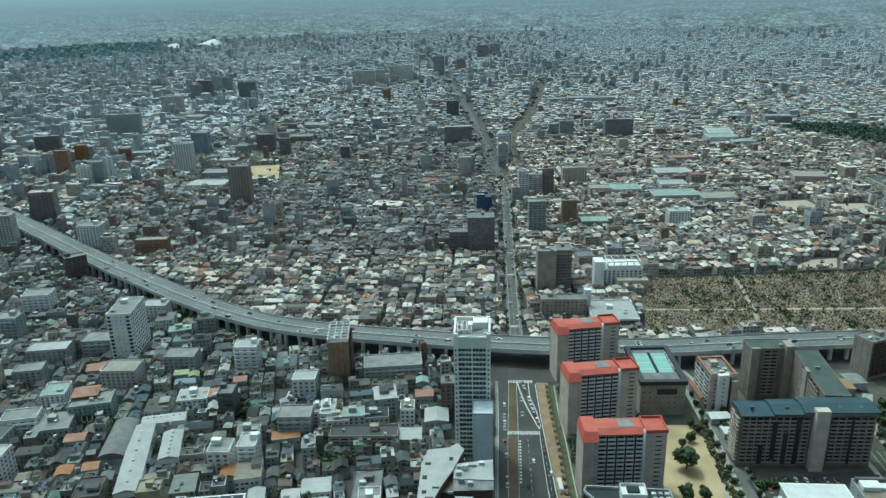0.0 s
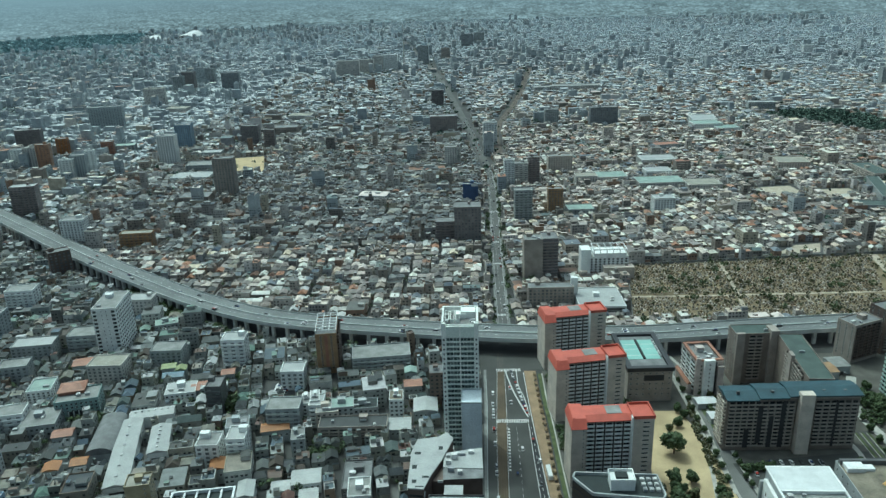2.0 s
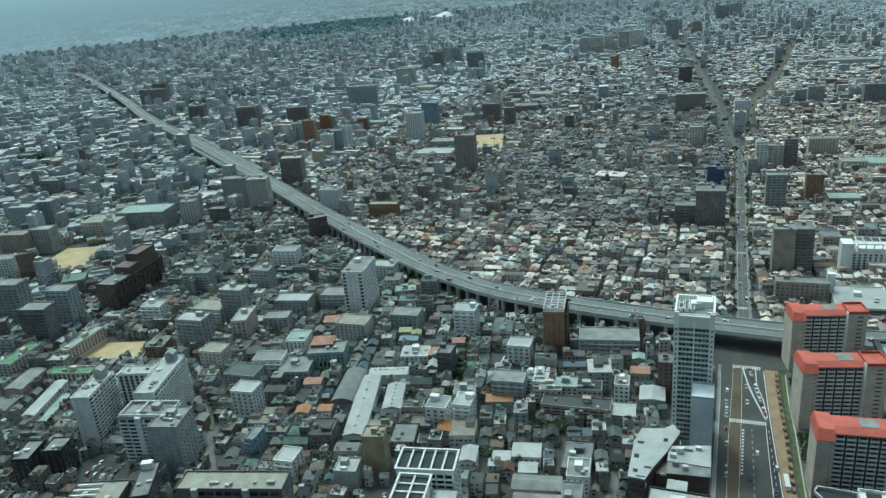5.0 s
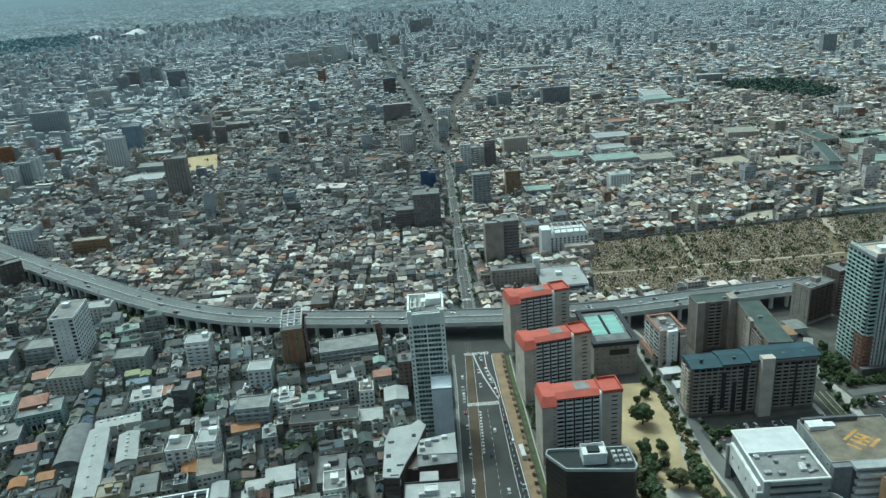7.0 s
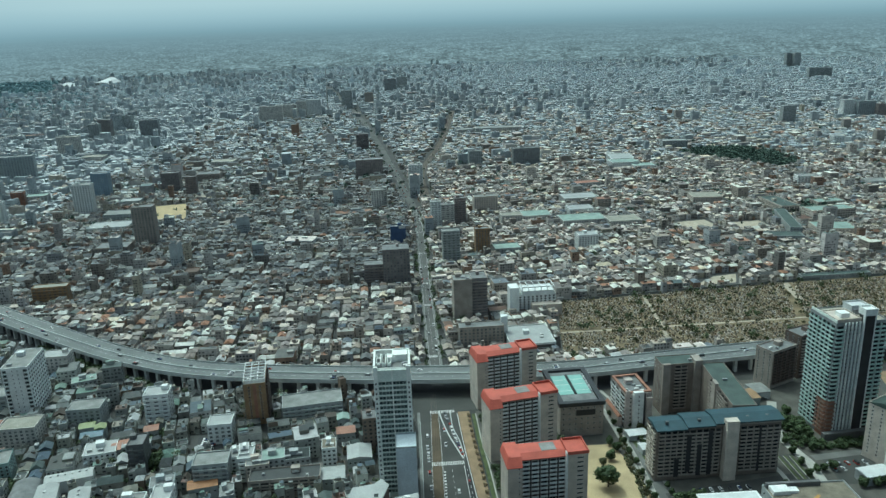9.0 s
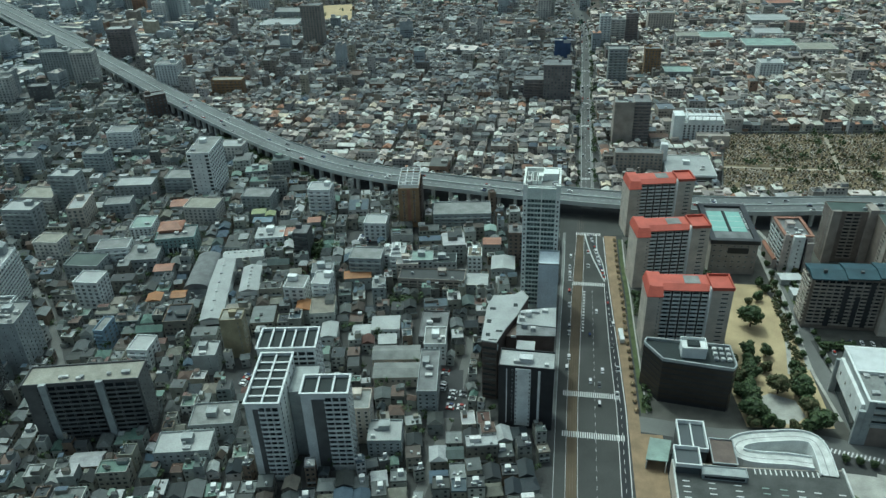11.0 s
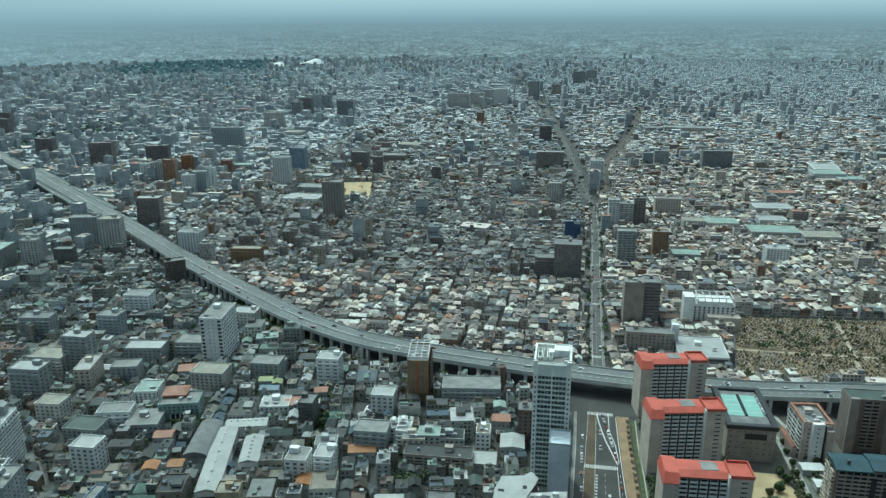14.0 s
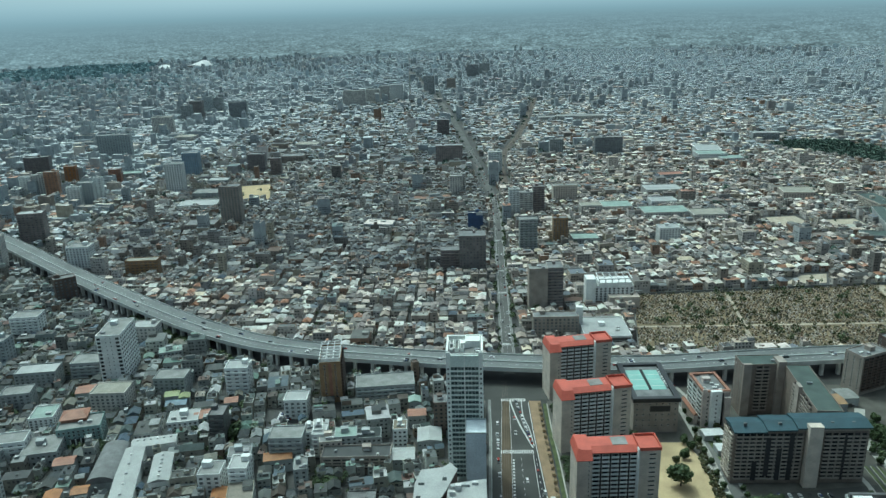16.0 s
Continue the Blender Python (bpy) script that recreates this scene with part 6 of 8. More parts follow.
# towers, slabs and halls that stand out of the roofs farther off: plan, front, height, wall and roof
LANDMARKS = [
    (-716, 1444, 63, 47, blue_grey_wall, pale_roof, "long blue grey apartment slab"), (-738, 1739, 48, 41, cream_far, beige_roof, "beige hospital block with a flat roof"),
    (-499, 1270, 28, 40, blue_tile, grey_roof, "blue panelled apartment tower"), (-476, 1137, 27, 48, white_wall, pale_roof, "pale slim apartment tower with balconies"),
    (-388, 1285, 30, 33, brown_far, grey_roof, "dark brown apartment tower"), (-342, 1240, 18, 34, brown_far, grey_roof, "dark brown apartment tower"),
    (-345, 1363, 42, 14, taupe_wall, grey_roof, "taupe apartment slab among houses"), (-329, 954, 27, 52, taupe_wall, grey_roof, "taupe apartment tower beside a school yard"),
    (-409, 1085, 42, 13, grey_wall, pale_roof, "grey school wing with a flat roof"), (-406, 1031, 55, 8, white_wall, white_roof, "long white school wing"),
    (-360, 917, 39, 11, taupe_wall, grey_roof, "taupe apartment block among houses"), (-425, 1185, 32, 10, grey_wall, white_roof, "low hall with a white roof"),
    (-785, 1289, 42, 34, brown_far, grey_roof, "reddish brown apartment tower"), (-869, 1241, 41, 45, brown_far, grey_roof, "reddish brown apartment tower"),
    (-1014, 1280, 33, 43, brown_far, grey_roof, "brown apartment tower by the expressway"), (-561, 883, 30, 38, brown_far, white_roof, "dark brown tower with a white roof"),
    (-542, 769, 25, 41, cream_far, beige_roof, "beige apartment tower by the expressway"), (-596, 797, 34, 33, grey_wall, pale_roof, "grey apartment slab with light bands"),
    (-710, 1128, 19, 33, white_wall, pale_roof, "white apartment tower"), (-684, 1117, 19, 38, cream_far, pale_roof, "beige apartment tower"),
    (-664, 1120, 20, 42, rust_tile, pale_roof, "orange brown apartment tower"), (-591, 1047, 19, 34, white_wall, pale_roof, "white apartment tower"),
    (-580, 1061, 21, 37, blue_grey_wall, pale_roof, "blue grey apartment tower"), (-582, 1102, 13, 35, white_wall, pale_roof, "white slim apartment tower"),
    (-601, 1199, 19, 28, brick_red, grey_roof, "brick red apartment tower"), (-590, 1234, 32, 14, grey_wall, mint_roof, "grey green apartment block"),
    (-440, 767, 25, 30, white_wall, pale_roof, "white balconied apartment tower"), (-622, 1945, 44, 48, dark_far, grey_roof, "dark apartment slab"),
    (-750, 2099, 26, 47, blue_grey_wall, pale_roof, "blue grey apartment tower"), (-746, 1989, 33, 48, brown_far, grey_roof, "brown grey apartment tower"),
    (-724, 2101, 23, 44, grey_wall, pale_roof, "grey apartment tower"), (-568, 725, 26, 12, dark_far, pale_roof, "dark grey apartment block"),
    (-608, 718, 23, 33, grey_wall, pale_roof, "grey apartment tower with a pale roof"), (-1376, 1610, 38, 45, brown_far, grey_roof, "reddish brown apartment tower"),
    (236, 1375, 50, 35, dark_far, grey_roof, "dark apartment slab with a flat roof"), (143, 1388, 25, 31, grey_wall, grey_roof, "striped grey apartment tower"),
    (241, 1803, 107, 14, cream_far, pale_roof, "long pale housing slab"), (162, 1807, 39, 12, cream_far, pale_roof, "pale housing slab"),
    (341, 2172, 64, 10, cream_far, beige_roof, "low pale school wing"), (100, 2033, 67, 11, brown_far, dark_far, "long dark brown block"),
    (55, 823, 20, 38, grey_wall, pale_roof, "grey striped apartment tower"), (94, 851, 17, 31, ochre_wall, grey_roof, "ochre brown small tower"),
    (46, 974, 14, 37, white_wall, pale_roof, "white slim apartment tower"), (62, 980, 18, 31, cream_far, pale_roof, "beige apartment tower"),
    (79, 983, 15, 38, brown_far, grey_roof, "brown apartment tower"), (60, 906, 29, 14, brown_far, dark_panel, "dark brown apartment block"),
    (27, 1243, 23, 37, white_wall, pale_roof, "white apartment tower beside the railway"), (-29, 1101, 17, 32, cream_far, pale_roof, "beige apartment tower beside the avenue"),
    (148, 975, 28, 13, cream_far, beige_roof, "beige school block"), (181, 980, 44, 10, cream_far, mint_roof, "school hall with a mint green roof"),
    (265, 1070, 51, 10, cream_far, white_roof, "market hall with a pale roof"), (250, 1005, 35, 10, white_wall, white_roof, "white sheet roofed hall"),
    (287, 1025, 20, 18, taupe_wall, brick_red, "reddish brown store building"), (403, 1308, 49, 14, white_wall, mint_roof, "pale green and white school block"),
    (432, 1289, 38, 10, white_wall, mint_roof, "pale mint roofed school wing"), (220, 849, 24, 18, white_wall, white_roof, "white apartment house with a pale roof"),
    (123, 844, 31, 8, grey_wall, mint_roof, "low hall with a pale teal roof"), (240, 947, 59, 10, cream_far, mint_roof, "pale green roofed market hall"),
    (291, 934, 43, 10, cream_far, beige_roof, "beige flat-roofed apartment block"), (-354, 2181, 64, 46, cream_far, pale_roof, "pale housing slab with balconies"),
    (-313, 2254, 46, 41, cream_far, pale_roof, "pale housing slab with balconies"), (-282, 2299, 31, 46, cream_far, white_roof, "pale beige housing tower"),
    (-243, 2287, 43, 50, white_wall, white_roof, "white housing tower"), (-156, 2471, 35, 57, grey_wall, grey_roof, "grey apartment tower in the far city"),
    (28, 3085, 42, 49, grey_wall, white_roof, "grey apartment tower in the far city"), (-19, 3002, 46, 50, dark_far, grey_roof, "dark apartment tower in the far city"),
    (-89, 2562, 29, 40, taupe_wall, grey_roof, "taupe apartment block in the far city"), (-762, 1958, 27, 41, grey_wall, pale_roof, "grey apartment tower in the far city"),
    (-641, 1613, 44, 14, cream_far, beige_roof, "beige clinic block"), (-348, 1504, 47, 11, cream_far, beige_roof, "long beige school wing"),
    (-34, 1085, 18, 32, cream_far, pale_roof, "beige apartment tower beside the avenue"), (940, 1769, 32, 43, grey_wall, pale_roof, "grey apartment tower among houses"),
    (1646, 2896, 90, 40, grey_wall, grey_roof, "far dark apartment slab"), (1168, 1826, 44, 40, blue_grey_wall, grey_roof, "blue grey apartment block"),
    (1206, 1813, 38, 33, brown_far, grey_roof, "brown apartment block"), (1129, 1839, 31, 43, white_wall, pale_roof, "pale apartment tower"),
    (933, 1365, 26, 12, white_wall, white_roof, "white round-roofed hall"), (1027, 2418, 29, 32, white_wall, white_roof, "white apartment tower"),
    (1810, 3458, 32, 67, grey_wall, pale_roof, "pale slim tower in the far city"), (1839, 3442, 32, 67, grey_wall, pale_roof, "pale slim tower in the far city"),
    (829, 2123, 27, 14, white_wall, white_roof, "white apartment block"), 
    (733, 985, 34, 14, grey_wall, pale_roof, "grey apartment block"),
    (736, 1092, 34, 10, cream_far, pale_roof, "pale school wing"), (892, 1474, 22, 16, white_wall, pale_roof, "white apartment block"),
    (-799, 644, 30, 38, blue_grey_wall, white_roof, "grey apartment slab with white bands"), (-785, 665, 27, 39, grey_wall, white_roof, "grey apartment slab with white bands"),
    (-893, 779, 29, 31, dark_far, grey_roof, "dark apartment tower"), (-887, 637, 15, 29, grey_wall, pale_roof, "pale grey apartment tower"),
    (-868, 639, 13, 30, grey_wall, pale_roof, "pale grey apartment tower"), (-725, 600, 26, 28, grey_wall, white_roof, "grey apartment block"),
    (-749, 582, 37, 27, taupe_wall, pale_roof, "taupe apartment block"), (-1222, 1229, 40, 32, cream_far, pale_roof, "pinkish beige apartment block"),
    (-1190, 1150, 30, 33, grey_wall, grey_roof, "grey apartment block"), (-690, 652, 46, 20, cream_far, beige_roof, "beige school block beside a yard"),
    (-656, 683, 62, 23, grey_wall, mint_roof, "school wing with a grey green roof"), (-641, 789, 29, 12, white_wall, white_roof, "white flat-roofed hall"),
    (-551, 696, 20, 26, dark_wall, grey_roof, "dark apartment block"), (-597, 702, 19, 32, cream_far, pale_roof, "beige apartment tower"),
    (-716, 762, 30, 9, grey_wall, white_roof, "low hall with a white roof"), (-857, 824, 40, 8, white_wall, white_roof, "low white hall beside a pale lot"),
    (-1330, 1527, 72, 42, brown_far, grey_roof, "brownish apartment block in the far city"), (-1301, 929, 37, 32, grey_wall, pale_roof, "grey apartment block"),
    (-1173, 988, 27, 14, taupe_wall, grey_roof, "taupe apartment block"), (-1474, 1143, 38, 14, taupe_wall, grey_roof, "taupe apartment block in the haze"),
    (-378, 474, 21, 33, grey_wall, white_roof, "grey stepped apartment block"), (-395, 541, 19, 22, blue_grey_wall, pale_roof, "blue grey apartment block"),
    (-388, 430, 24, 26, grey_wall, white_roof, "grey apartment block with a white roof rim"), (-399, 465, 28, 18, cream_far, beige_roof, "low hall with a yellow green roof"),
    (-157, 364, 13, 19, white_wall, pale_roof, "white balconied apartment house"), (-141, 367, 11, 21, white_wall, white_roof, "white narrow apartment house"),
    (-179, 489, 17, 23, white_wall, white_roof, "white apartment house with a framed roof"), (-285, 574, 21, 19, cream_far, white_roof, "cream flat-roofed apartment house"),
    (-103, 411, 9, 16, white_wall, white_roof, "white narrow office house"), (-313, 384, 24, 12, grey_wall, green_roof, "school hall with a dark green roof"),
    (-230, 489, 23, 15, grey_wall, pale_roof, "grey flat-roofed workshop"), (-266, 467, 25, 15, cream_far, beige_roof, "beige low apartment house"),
    (-122, 402, 21, 19, grey_wall, pale_roof, "pale grey apartment house"), (-351, 404, 18, 16, cream_far, beige_roof, "beige apartment house"),
    (-129, 458, 16, 14, white_wall, white_roof, "white workshop with flat roof"), (-290, 355, 16, 19, white_wall, white_roof, "white apartment house with a flat roof"),
    (-228, 302, 12, 13, white_wall, white_roof, "white small apartment house"), (-174, 428, 10, 20, dark_wall, grey_roof, "dark grey apartment house"),
    (-258, 314, 6, 15, blue_tile, pale_roof, "pale blue sheet roofed house"),
]
for cx, cy, w, h, wall, roof, label in LANDMARKS:
    d = min(17, max(11, w * .62)) if h > 24 else min(34, max(14, w * .7))
    turn = (12 if cx < -500 else 3) if cy < 1500 else (int(cx + cy) % 17) - 6
    # the front wall stands at the given place
    far_block(label if len(label.split()) > 3 else label + " among dense houses", cx, cy + d / 2, w, d, h, turn, wall, roof, int(cx * 3 + cy) % 2)
bw = thing("billboard_wall", "pale framed window strip on a blue wall", "billboard", -5, 908.7)
part("panel", Shape().box(1, -.25, 21, 9, 0, 24.5), metal_frame, bw)

# white civic complex beside the avenue south of the expressway
wc = block("hospital", "white hospital complex with an open framed tower", "hospital", 121, 672, 40, 26, 19, 2, white_wall, pale_roof, 6, {"f": [("win", 10, 1.8, 1.6)]}, units=5, near=False)
part("wing", Shape().box(-25, -19, 0, -16, -6, 29), white_wall, wc, "white stair wing")
part("tower", Shape().box(-12, -12.9, 19.2, 18, 4, 23), white_wall, wc, "white upper storeys")
grid = Shape().ring(-12.4, -13.6, 18.4, 4.6, 26.4, 27.2, .7)
for k in range(6):
    grid.box(-12.4 + k * 6, -13.6, 23.01, -11.8 + k * 6, -13.0, 26.4)
for k in range(1, 5):
    grid.box(-12.4 + k * 6, -12.9, 26.4, -11.9 + k * 6, 3.9, 27.0)
part("frame", grid, metal_frame, wc, "white open roof frame")
part("base", Shape().box(-4, -22, 0, 24, -13.2, 12), beige_wall, wc, "beige lower front")
wl = block("hospital_wing", "low white hall with glazed front", "hospital", 103, 588, 38, 40, 10, 2, white_wall, white_roof, 2, {"f": ("band", 2.6, 1.0)}, units=2, near=False)
part("chimney", Shape().box(-22, 8, 0, -16.5, 13, 25), white_wall, wl, "white square shaft")

# schools with green roofs by the near play ground
for cx, cy, w, d, h, rot, roof in ((-478, 409, 9, 42, 13, 2, mint_roof), (-449, 368, 34, 10, 10, 12, court_green), (-508, 375, 12, 34, 14, 8, court_green), (560, 930, 60, 24, 16, 4, mint_roof), (520, 985, 26, 60, 14, 4, green_roof), (590, 985, 40, 20, 12, 4, mint_roof)):
    block("school_block", "pale school block with a green flat roof", "school", cx, cy, w, d, h, rot, beige_wall, roof, 4, {"f": ("win", max(2, int(w / 3.5)), 2.2, 1.5), ("r" if cx < 0 else "l"): ("win", max(2, int(d / 3.5)), 2.2, 1.5)}, units=1, near=cx < 0, group="school blocks")

# far stadium roofs
for cx, cy, w, d, h, lean in ((-1592, 3870, 104, 80, 17, .6), (-1470, 3990, 150, 100, 29, 1.7)):
    dm = thing("stadium_roof", "white curved stadium roof far off among trees", "stadium", cx, cy, 0, -12, "stadium roofs")
    sh = Shape()
    for i in range(12):
        for j in range(4):
            def pt(u, v):
                return (w * (u - .5), d * (v - .5), 6 + h * max(0.0, math.sin(math.pi * min(1, max(0, u)) ** lean)) * (.35 + .65 * v))
            sh.face([pt(i / 12, j / 4), pt((i + 1) / 12, j / 4), pt((i + 1) / 12, (j + 1) / 4), pt(i / 12, (j + 1) / 4)])
    part("roof", sh, metal_frame, dm)
    part("stand", Shape().box(-w * .4, -d * .4, 0, w * .4, d * .4, 7), concrete, dm)
    claim(rect(cx, cy, w + 60, d + 60), 0)

# sheds, huts and low halls between the towers
for cx, cy, w, d, h, rot, roof, label in ((148, 434, 13, 8, 4, 6, metal_frame, "white garden shed beside the street"), (150.5, 417, 11, 8, 4, 6, metal_frame, "white bicycle shed in the garden"), (152, 424, 6, 5, 3.5, 6, pale_roof, "small pale shed in the garden"),
                                         (272, 372, 18, 10, 6, 8, metal_frame, "low white annex by the car park"), (155, 402, 7, 16, 4, 6, metal_frame, "long white shed in the garden"), (236, 445, 16, 10, 5, 5, white_roof, "low white entrance hall"), (236, 470, 20, 14, 7, 5, ochre_wall, "low ochre roofed hall"),
                                         (365, 455, 40, 26, 11, 20, mint_roof, "low hall with a grey green roof"), (252, 480, 12, 14, 6, 5, pale_roof, "low grey annex by the tower"), (176, 438, 22, 12, 5, 5, grey_roof, "low grey annex between slabs"),
                                         (225, 350, 30, 12, 8, -1, pale_roof, "low grey rear annex"), (100, 418, 12, 16, 6, 8, grey_roof, "low beige hall beside the slabs"), (62, 396, 14, 10, 4, 8, pale_roof, "low pale bicycle hall")):
    sh_ = thing("shed", label, "shed", cx, cy, 0, rot)
    part("wall", Shape().box(-w / 2, -d / 2, 0, w / 2, d / 2, h), grey_wall, sh_)
    part("roof", Shape().gable(-w / 2 - .3, -d / 2 - .3, w / 2 + .3, d / 2 + .3, h + .2, .8, along="x"), roof, sh_)
    part("door", Shape().box(-1, -d / 2 - .06, 0, 1, -d / 2, 2.3), dark_wall, sh_)
# near houses with plain known looks: orange sheet roofs, white sheds, long tiled rows
for cx, cy, w, d, h, rot, wall, roof, label in ((-126, 399, 17, 9, 9, 12, grey_wall, orange_mat, "grey workshop with an orange sheet roof"), (-224, 480, 10, 8, 8, 12, grey_wall, lime_roof, "house with a pale yellow green roof"), (-214, 477, 7, 7, 8, 12, grey_wall, lime_roof, "small house with a yellow green roof"), (-217, 469, 14, 8, 7, 12, grey_wall, blue_roof, "house with a blue grey roof"), (-177, 469, 9, 8, 9, 12, grey_wall, brick_red, "house with an orange red roof"), (-47, 469, 8, 8, 9, 6, grey_wall, mint_roof, "small house with a mint roof"), (-44, 451, 12, 9, 9, 6, grey_wall, brick_red, "house with a dark red roof"), (-50, 403, 16, 13, 8, 4, grey_wall, white_roof, "workshop with a ribbed pale roof"), (-289, 486, 16, 12, 9, 14, grey_wall, brick_red, "hall with a dark red roof"), (-259, 395, 12, 9, 8, 14, grey_wall, brick_red, "house with a faded red roof"),
                                                (-150, 360, 8, 11, 10, 12, grey_wall, orange_mat, "small house with an orange roof"),
                                                (-249, 362, 9, 9, 7, 14, grey_wall, orange_mat, "house with a worn orange roof"), (-235, 367, 9, 8, 7, 14, grey_wall, orange_mat, "house with a worn orange roof"), (-97, 352, 16, 13, 7, 10, white_wall, white_roof, "white workshop with a white sheet roof"),
                                                (-110, 345, 10, 9, 6, 10, grey_wall, white_roof, "white roofed workshop"), (-93, 338, 10, 9, 6, 10, grey_wall, white_roof, "white roofed workshop"),
                                                (-85, 325, 26, 12, 7, 8, beige_wall, concrete, "long house row with a beige tile roof"), (-82, 310, 24, 12, 7, 8, beige_wall, concrete, "long house row with a beige tile roof"),
                                                (-128, 340, 9, 14, 8, 10, white_wall, white_roof, "narrow white house with a white roof"), (-188, 452, 18, 12, 8, 14, grey_wall, brick_red, "house with a brick red tile roof"),
                                                (-34, 425, 15, 16, 8, 4, grey_wall, white_roof, "workshop with a ribbed white roof")):
    hs = thing("house", label if len(label.split()) > 3 else label + " between houses", "house", cx, cy, 0, rot)
    part("wall", Shape().box(-w / 2, -d / 2, 0, w / 2, d / 2, h), wall, hs)
    part("roof", Shape().gable(-w / 2 - .4, -d / 2 - .4, w / 2 + .4, d / 2 + .4, h + .2, 1.3, along="x" if w > d else "y"), roof, hs)
    for k in range(max(2, int(w / 3))):
        part("window", window_of(1.5, 1.3), None, hs, at=pose(-w / 2 + w * (k + .5) / max(2, int(w / 3)), -d / 2, h * .55))
    claim(rect(cx, cy, w, d, rot), 1.2)
# mid-rise houses of the near quarter that stand out by height or colour
for cx, cy, w, d, h, rot, wall, roof, floors, label in (
        (-27, 441, 10, 12, 25, 4, brown_wall, grey_roof, 8, "dark red brown tiled apartment block"),
        (-110, 422, 7, 13, 15, 10, white_wall, pale_roof, 5, "narrow white apartment house"),
        (-105, 422, 6, 13, 17, 10, white_wall, white_roof, 6, "slim white apartment house"),
        (-95, 410, 14, 10, 15, 8, beige_wall, pale_roof, 5, "cream apartment house with small windows"),
        (-86, 415, 14, 12, 16, 8, grey_wall, mint_roof, 5, "grey apartment house with a pale roof"),
        (-73, 417, 18, 12, 14, 6, grey_wall, dark_panel, 4, "low grey apartment house with a dark roof"),
        (-53, 427, 9, 12, 14, 4, white_wall, tan_roof, 4, "white narrow house with a tan roof deck"),
        (-145, 386, 12, 14, 13, 12, grey_wall, white_roof, 4, "grey house with a ribbed white roof"),
        (-108, 383, 8, 12, 14, 10, grey_wall, pale_roof, 4, "grey narrow apartment house"),
        (-203, 447, 20, 16, 9, 12, white_wall, white_roof, 3, "pale workshop with a white roof"),
        (-181, 450, 18, 7, 9, 12, grey_wall, white_roof, 3, "low house with a white sheet roof"),
        (-253, 551, 18, 12, 10, 20, grey_wall, mint_roof, 3, "low hall with a pale green grey roof"),
        (-281, 410, 22, 22, 10, 14, grey_wall, pale_roof, 2, "low hall with a wide grey roof"),
        (-149, 398, 14, 12, 13, 12, blue_grey_wall, grey_roof, 4, "blue grey apartment house")):
    block("apartment_house", label, "apartment house", cx, cy, w, d, h, rot, wall, roof, floors, {"f": ("win", max(2, int(w / 3)), 1.5, 1.3), "r": ("win", max(2, int(d / 4)), 1.3, 1.2)}, near=False, units=2, parapet=.5, z0=1.5)

# slabs along the back street
for cx, cy, w, d, h, rot, wall, roof, fl, label in ((-62, 300, 10, 34, 17, 6, grey_wall, grey_roof, 5, "narrow grey office with a sloping front roof"), (-64, 333, 12, 16, 14, 6, white_wall, pale_roof, 4, "white narrow apartment house"),
                                                    (-36, 330, 1, 1, 3, 0, grey_wall, grey_roof, 1, "small grey utility hut in the street"), (-92, 268, 14, 14, 22, 8, beige_wall, pale_roof, 7, "beige apartment house with terraces"), (-76, 258, 16, 14, 13, 8, grey_wall, white_roof, 4, "pale office with a white roof"),
                                                    (-165, 262, 22, 16, 10, 12, grey_wall, pale_roof, 3, "low grey office with a pale roof"), (-170, 240, 26, 14, 12, 12, grey_wall, white_roof, 3, "low office with a white roof"), (-68, 352, 16, 26, 8, 4, dark_wall, grey_roof, 2, "dark hall with a grey roof")):
    block("office_block", label, "building", cx, cy, w, d, h, rot, wall, roof, fl, {"f": ("win", max(1, int(w / 3)), 1.4, 1.3), "r": ("win", max(1, int(d / 3)), 1.4, 1.3)} if w > 2 else {}, units=2 if w > 2 else 0, house=w > 2)

# ---------------------------------------------------------------- trees


def crown(sh, cx, cy, z0, r, hgt, count, rnd, leafsize=0.8):
    """Many small leaf sprays in uneven clumps."""
    clumps = [(cx, cy, z0 + hgt * .52, r * .72)] * 3
    for _ in range(8):
        a, e = rnd.uniform(0, 6.28), rnd.uniform(.3, .58) * r
        clumps.append((cx + e * math.cos(a), cy + e * math.sin(a), z0 + hgt * rnd.uniform(.28, .82), r * rnd.uniform(.34, .55)))
    for _ in range(count):
        x, y, z, q = clumps[rnd.randrange(len(clumps))]
        d = Vector((rnd.gauss(0, 1), rnd.gauss(0, 1), rnd.gauss(0, .8))).normalized() * q * rnd.uniform(.6, 1.05)
        a = Vector((rnd.uniform(-1, 1), rnd.uniform(-1, 1), rnd.uniform(-.5, .5))).normalized() * leafsize * rnd.uniform(.6, 1.3)
        b = a.cross(d).normalized() * leafsize * rnd.uniform(.5, 1.0)
        p = Vector((x, y, z)) + d
        sh.face([p - a, p - b * .8, p + a, p + b])


def tree_meshes(seed, r, hgt):
    rnd = random.Random(seed)
    tr = Shape().tube(0, 0, 0, hgt * .5, .28, n=7, r1=.16)
    for k in range(5):
        a = rnd.uniform(0, 6.28)
        p0, p1 = Vector((0, 0, hgt * rnd.uniform(.28, .45))), Vector((math.cos(a) * r * .55, math.sin(a) * r * .55, hgt * rnd.uniform(.6, .8)))
        for s0 in (Vector((.09, 0, 0)), Vector((0, .09, 0))):
            tr.face([p0 - s0, p0 + s0, p1 + s0 * .3, p1 - s0 * .3])
    cr = Shape()
    crown(cr, 0, 0, hgt * .12, r, hgt * .8, 1000, rnd, .78)
    return tr.data("trunk", bark), cr.data("crown", leaf), cr.data("crown", leaf_dry)


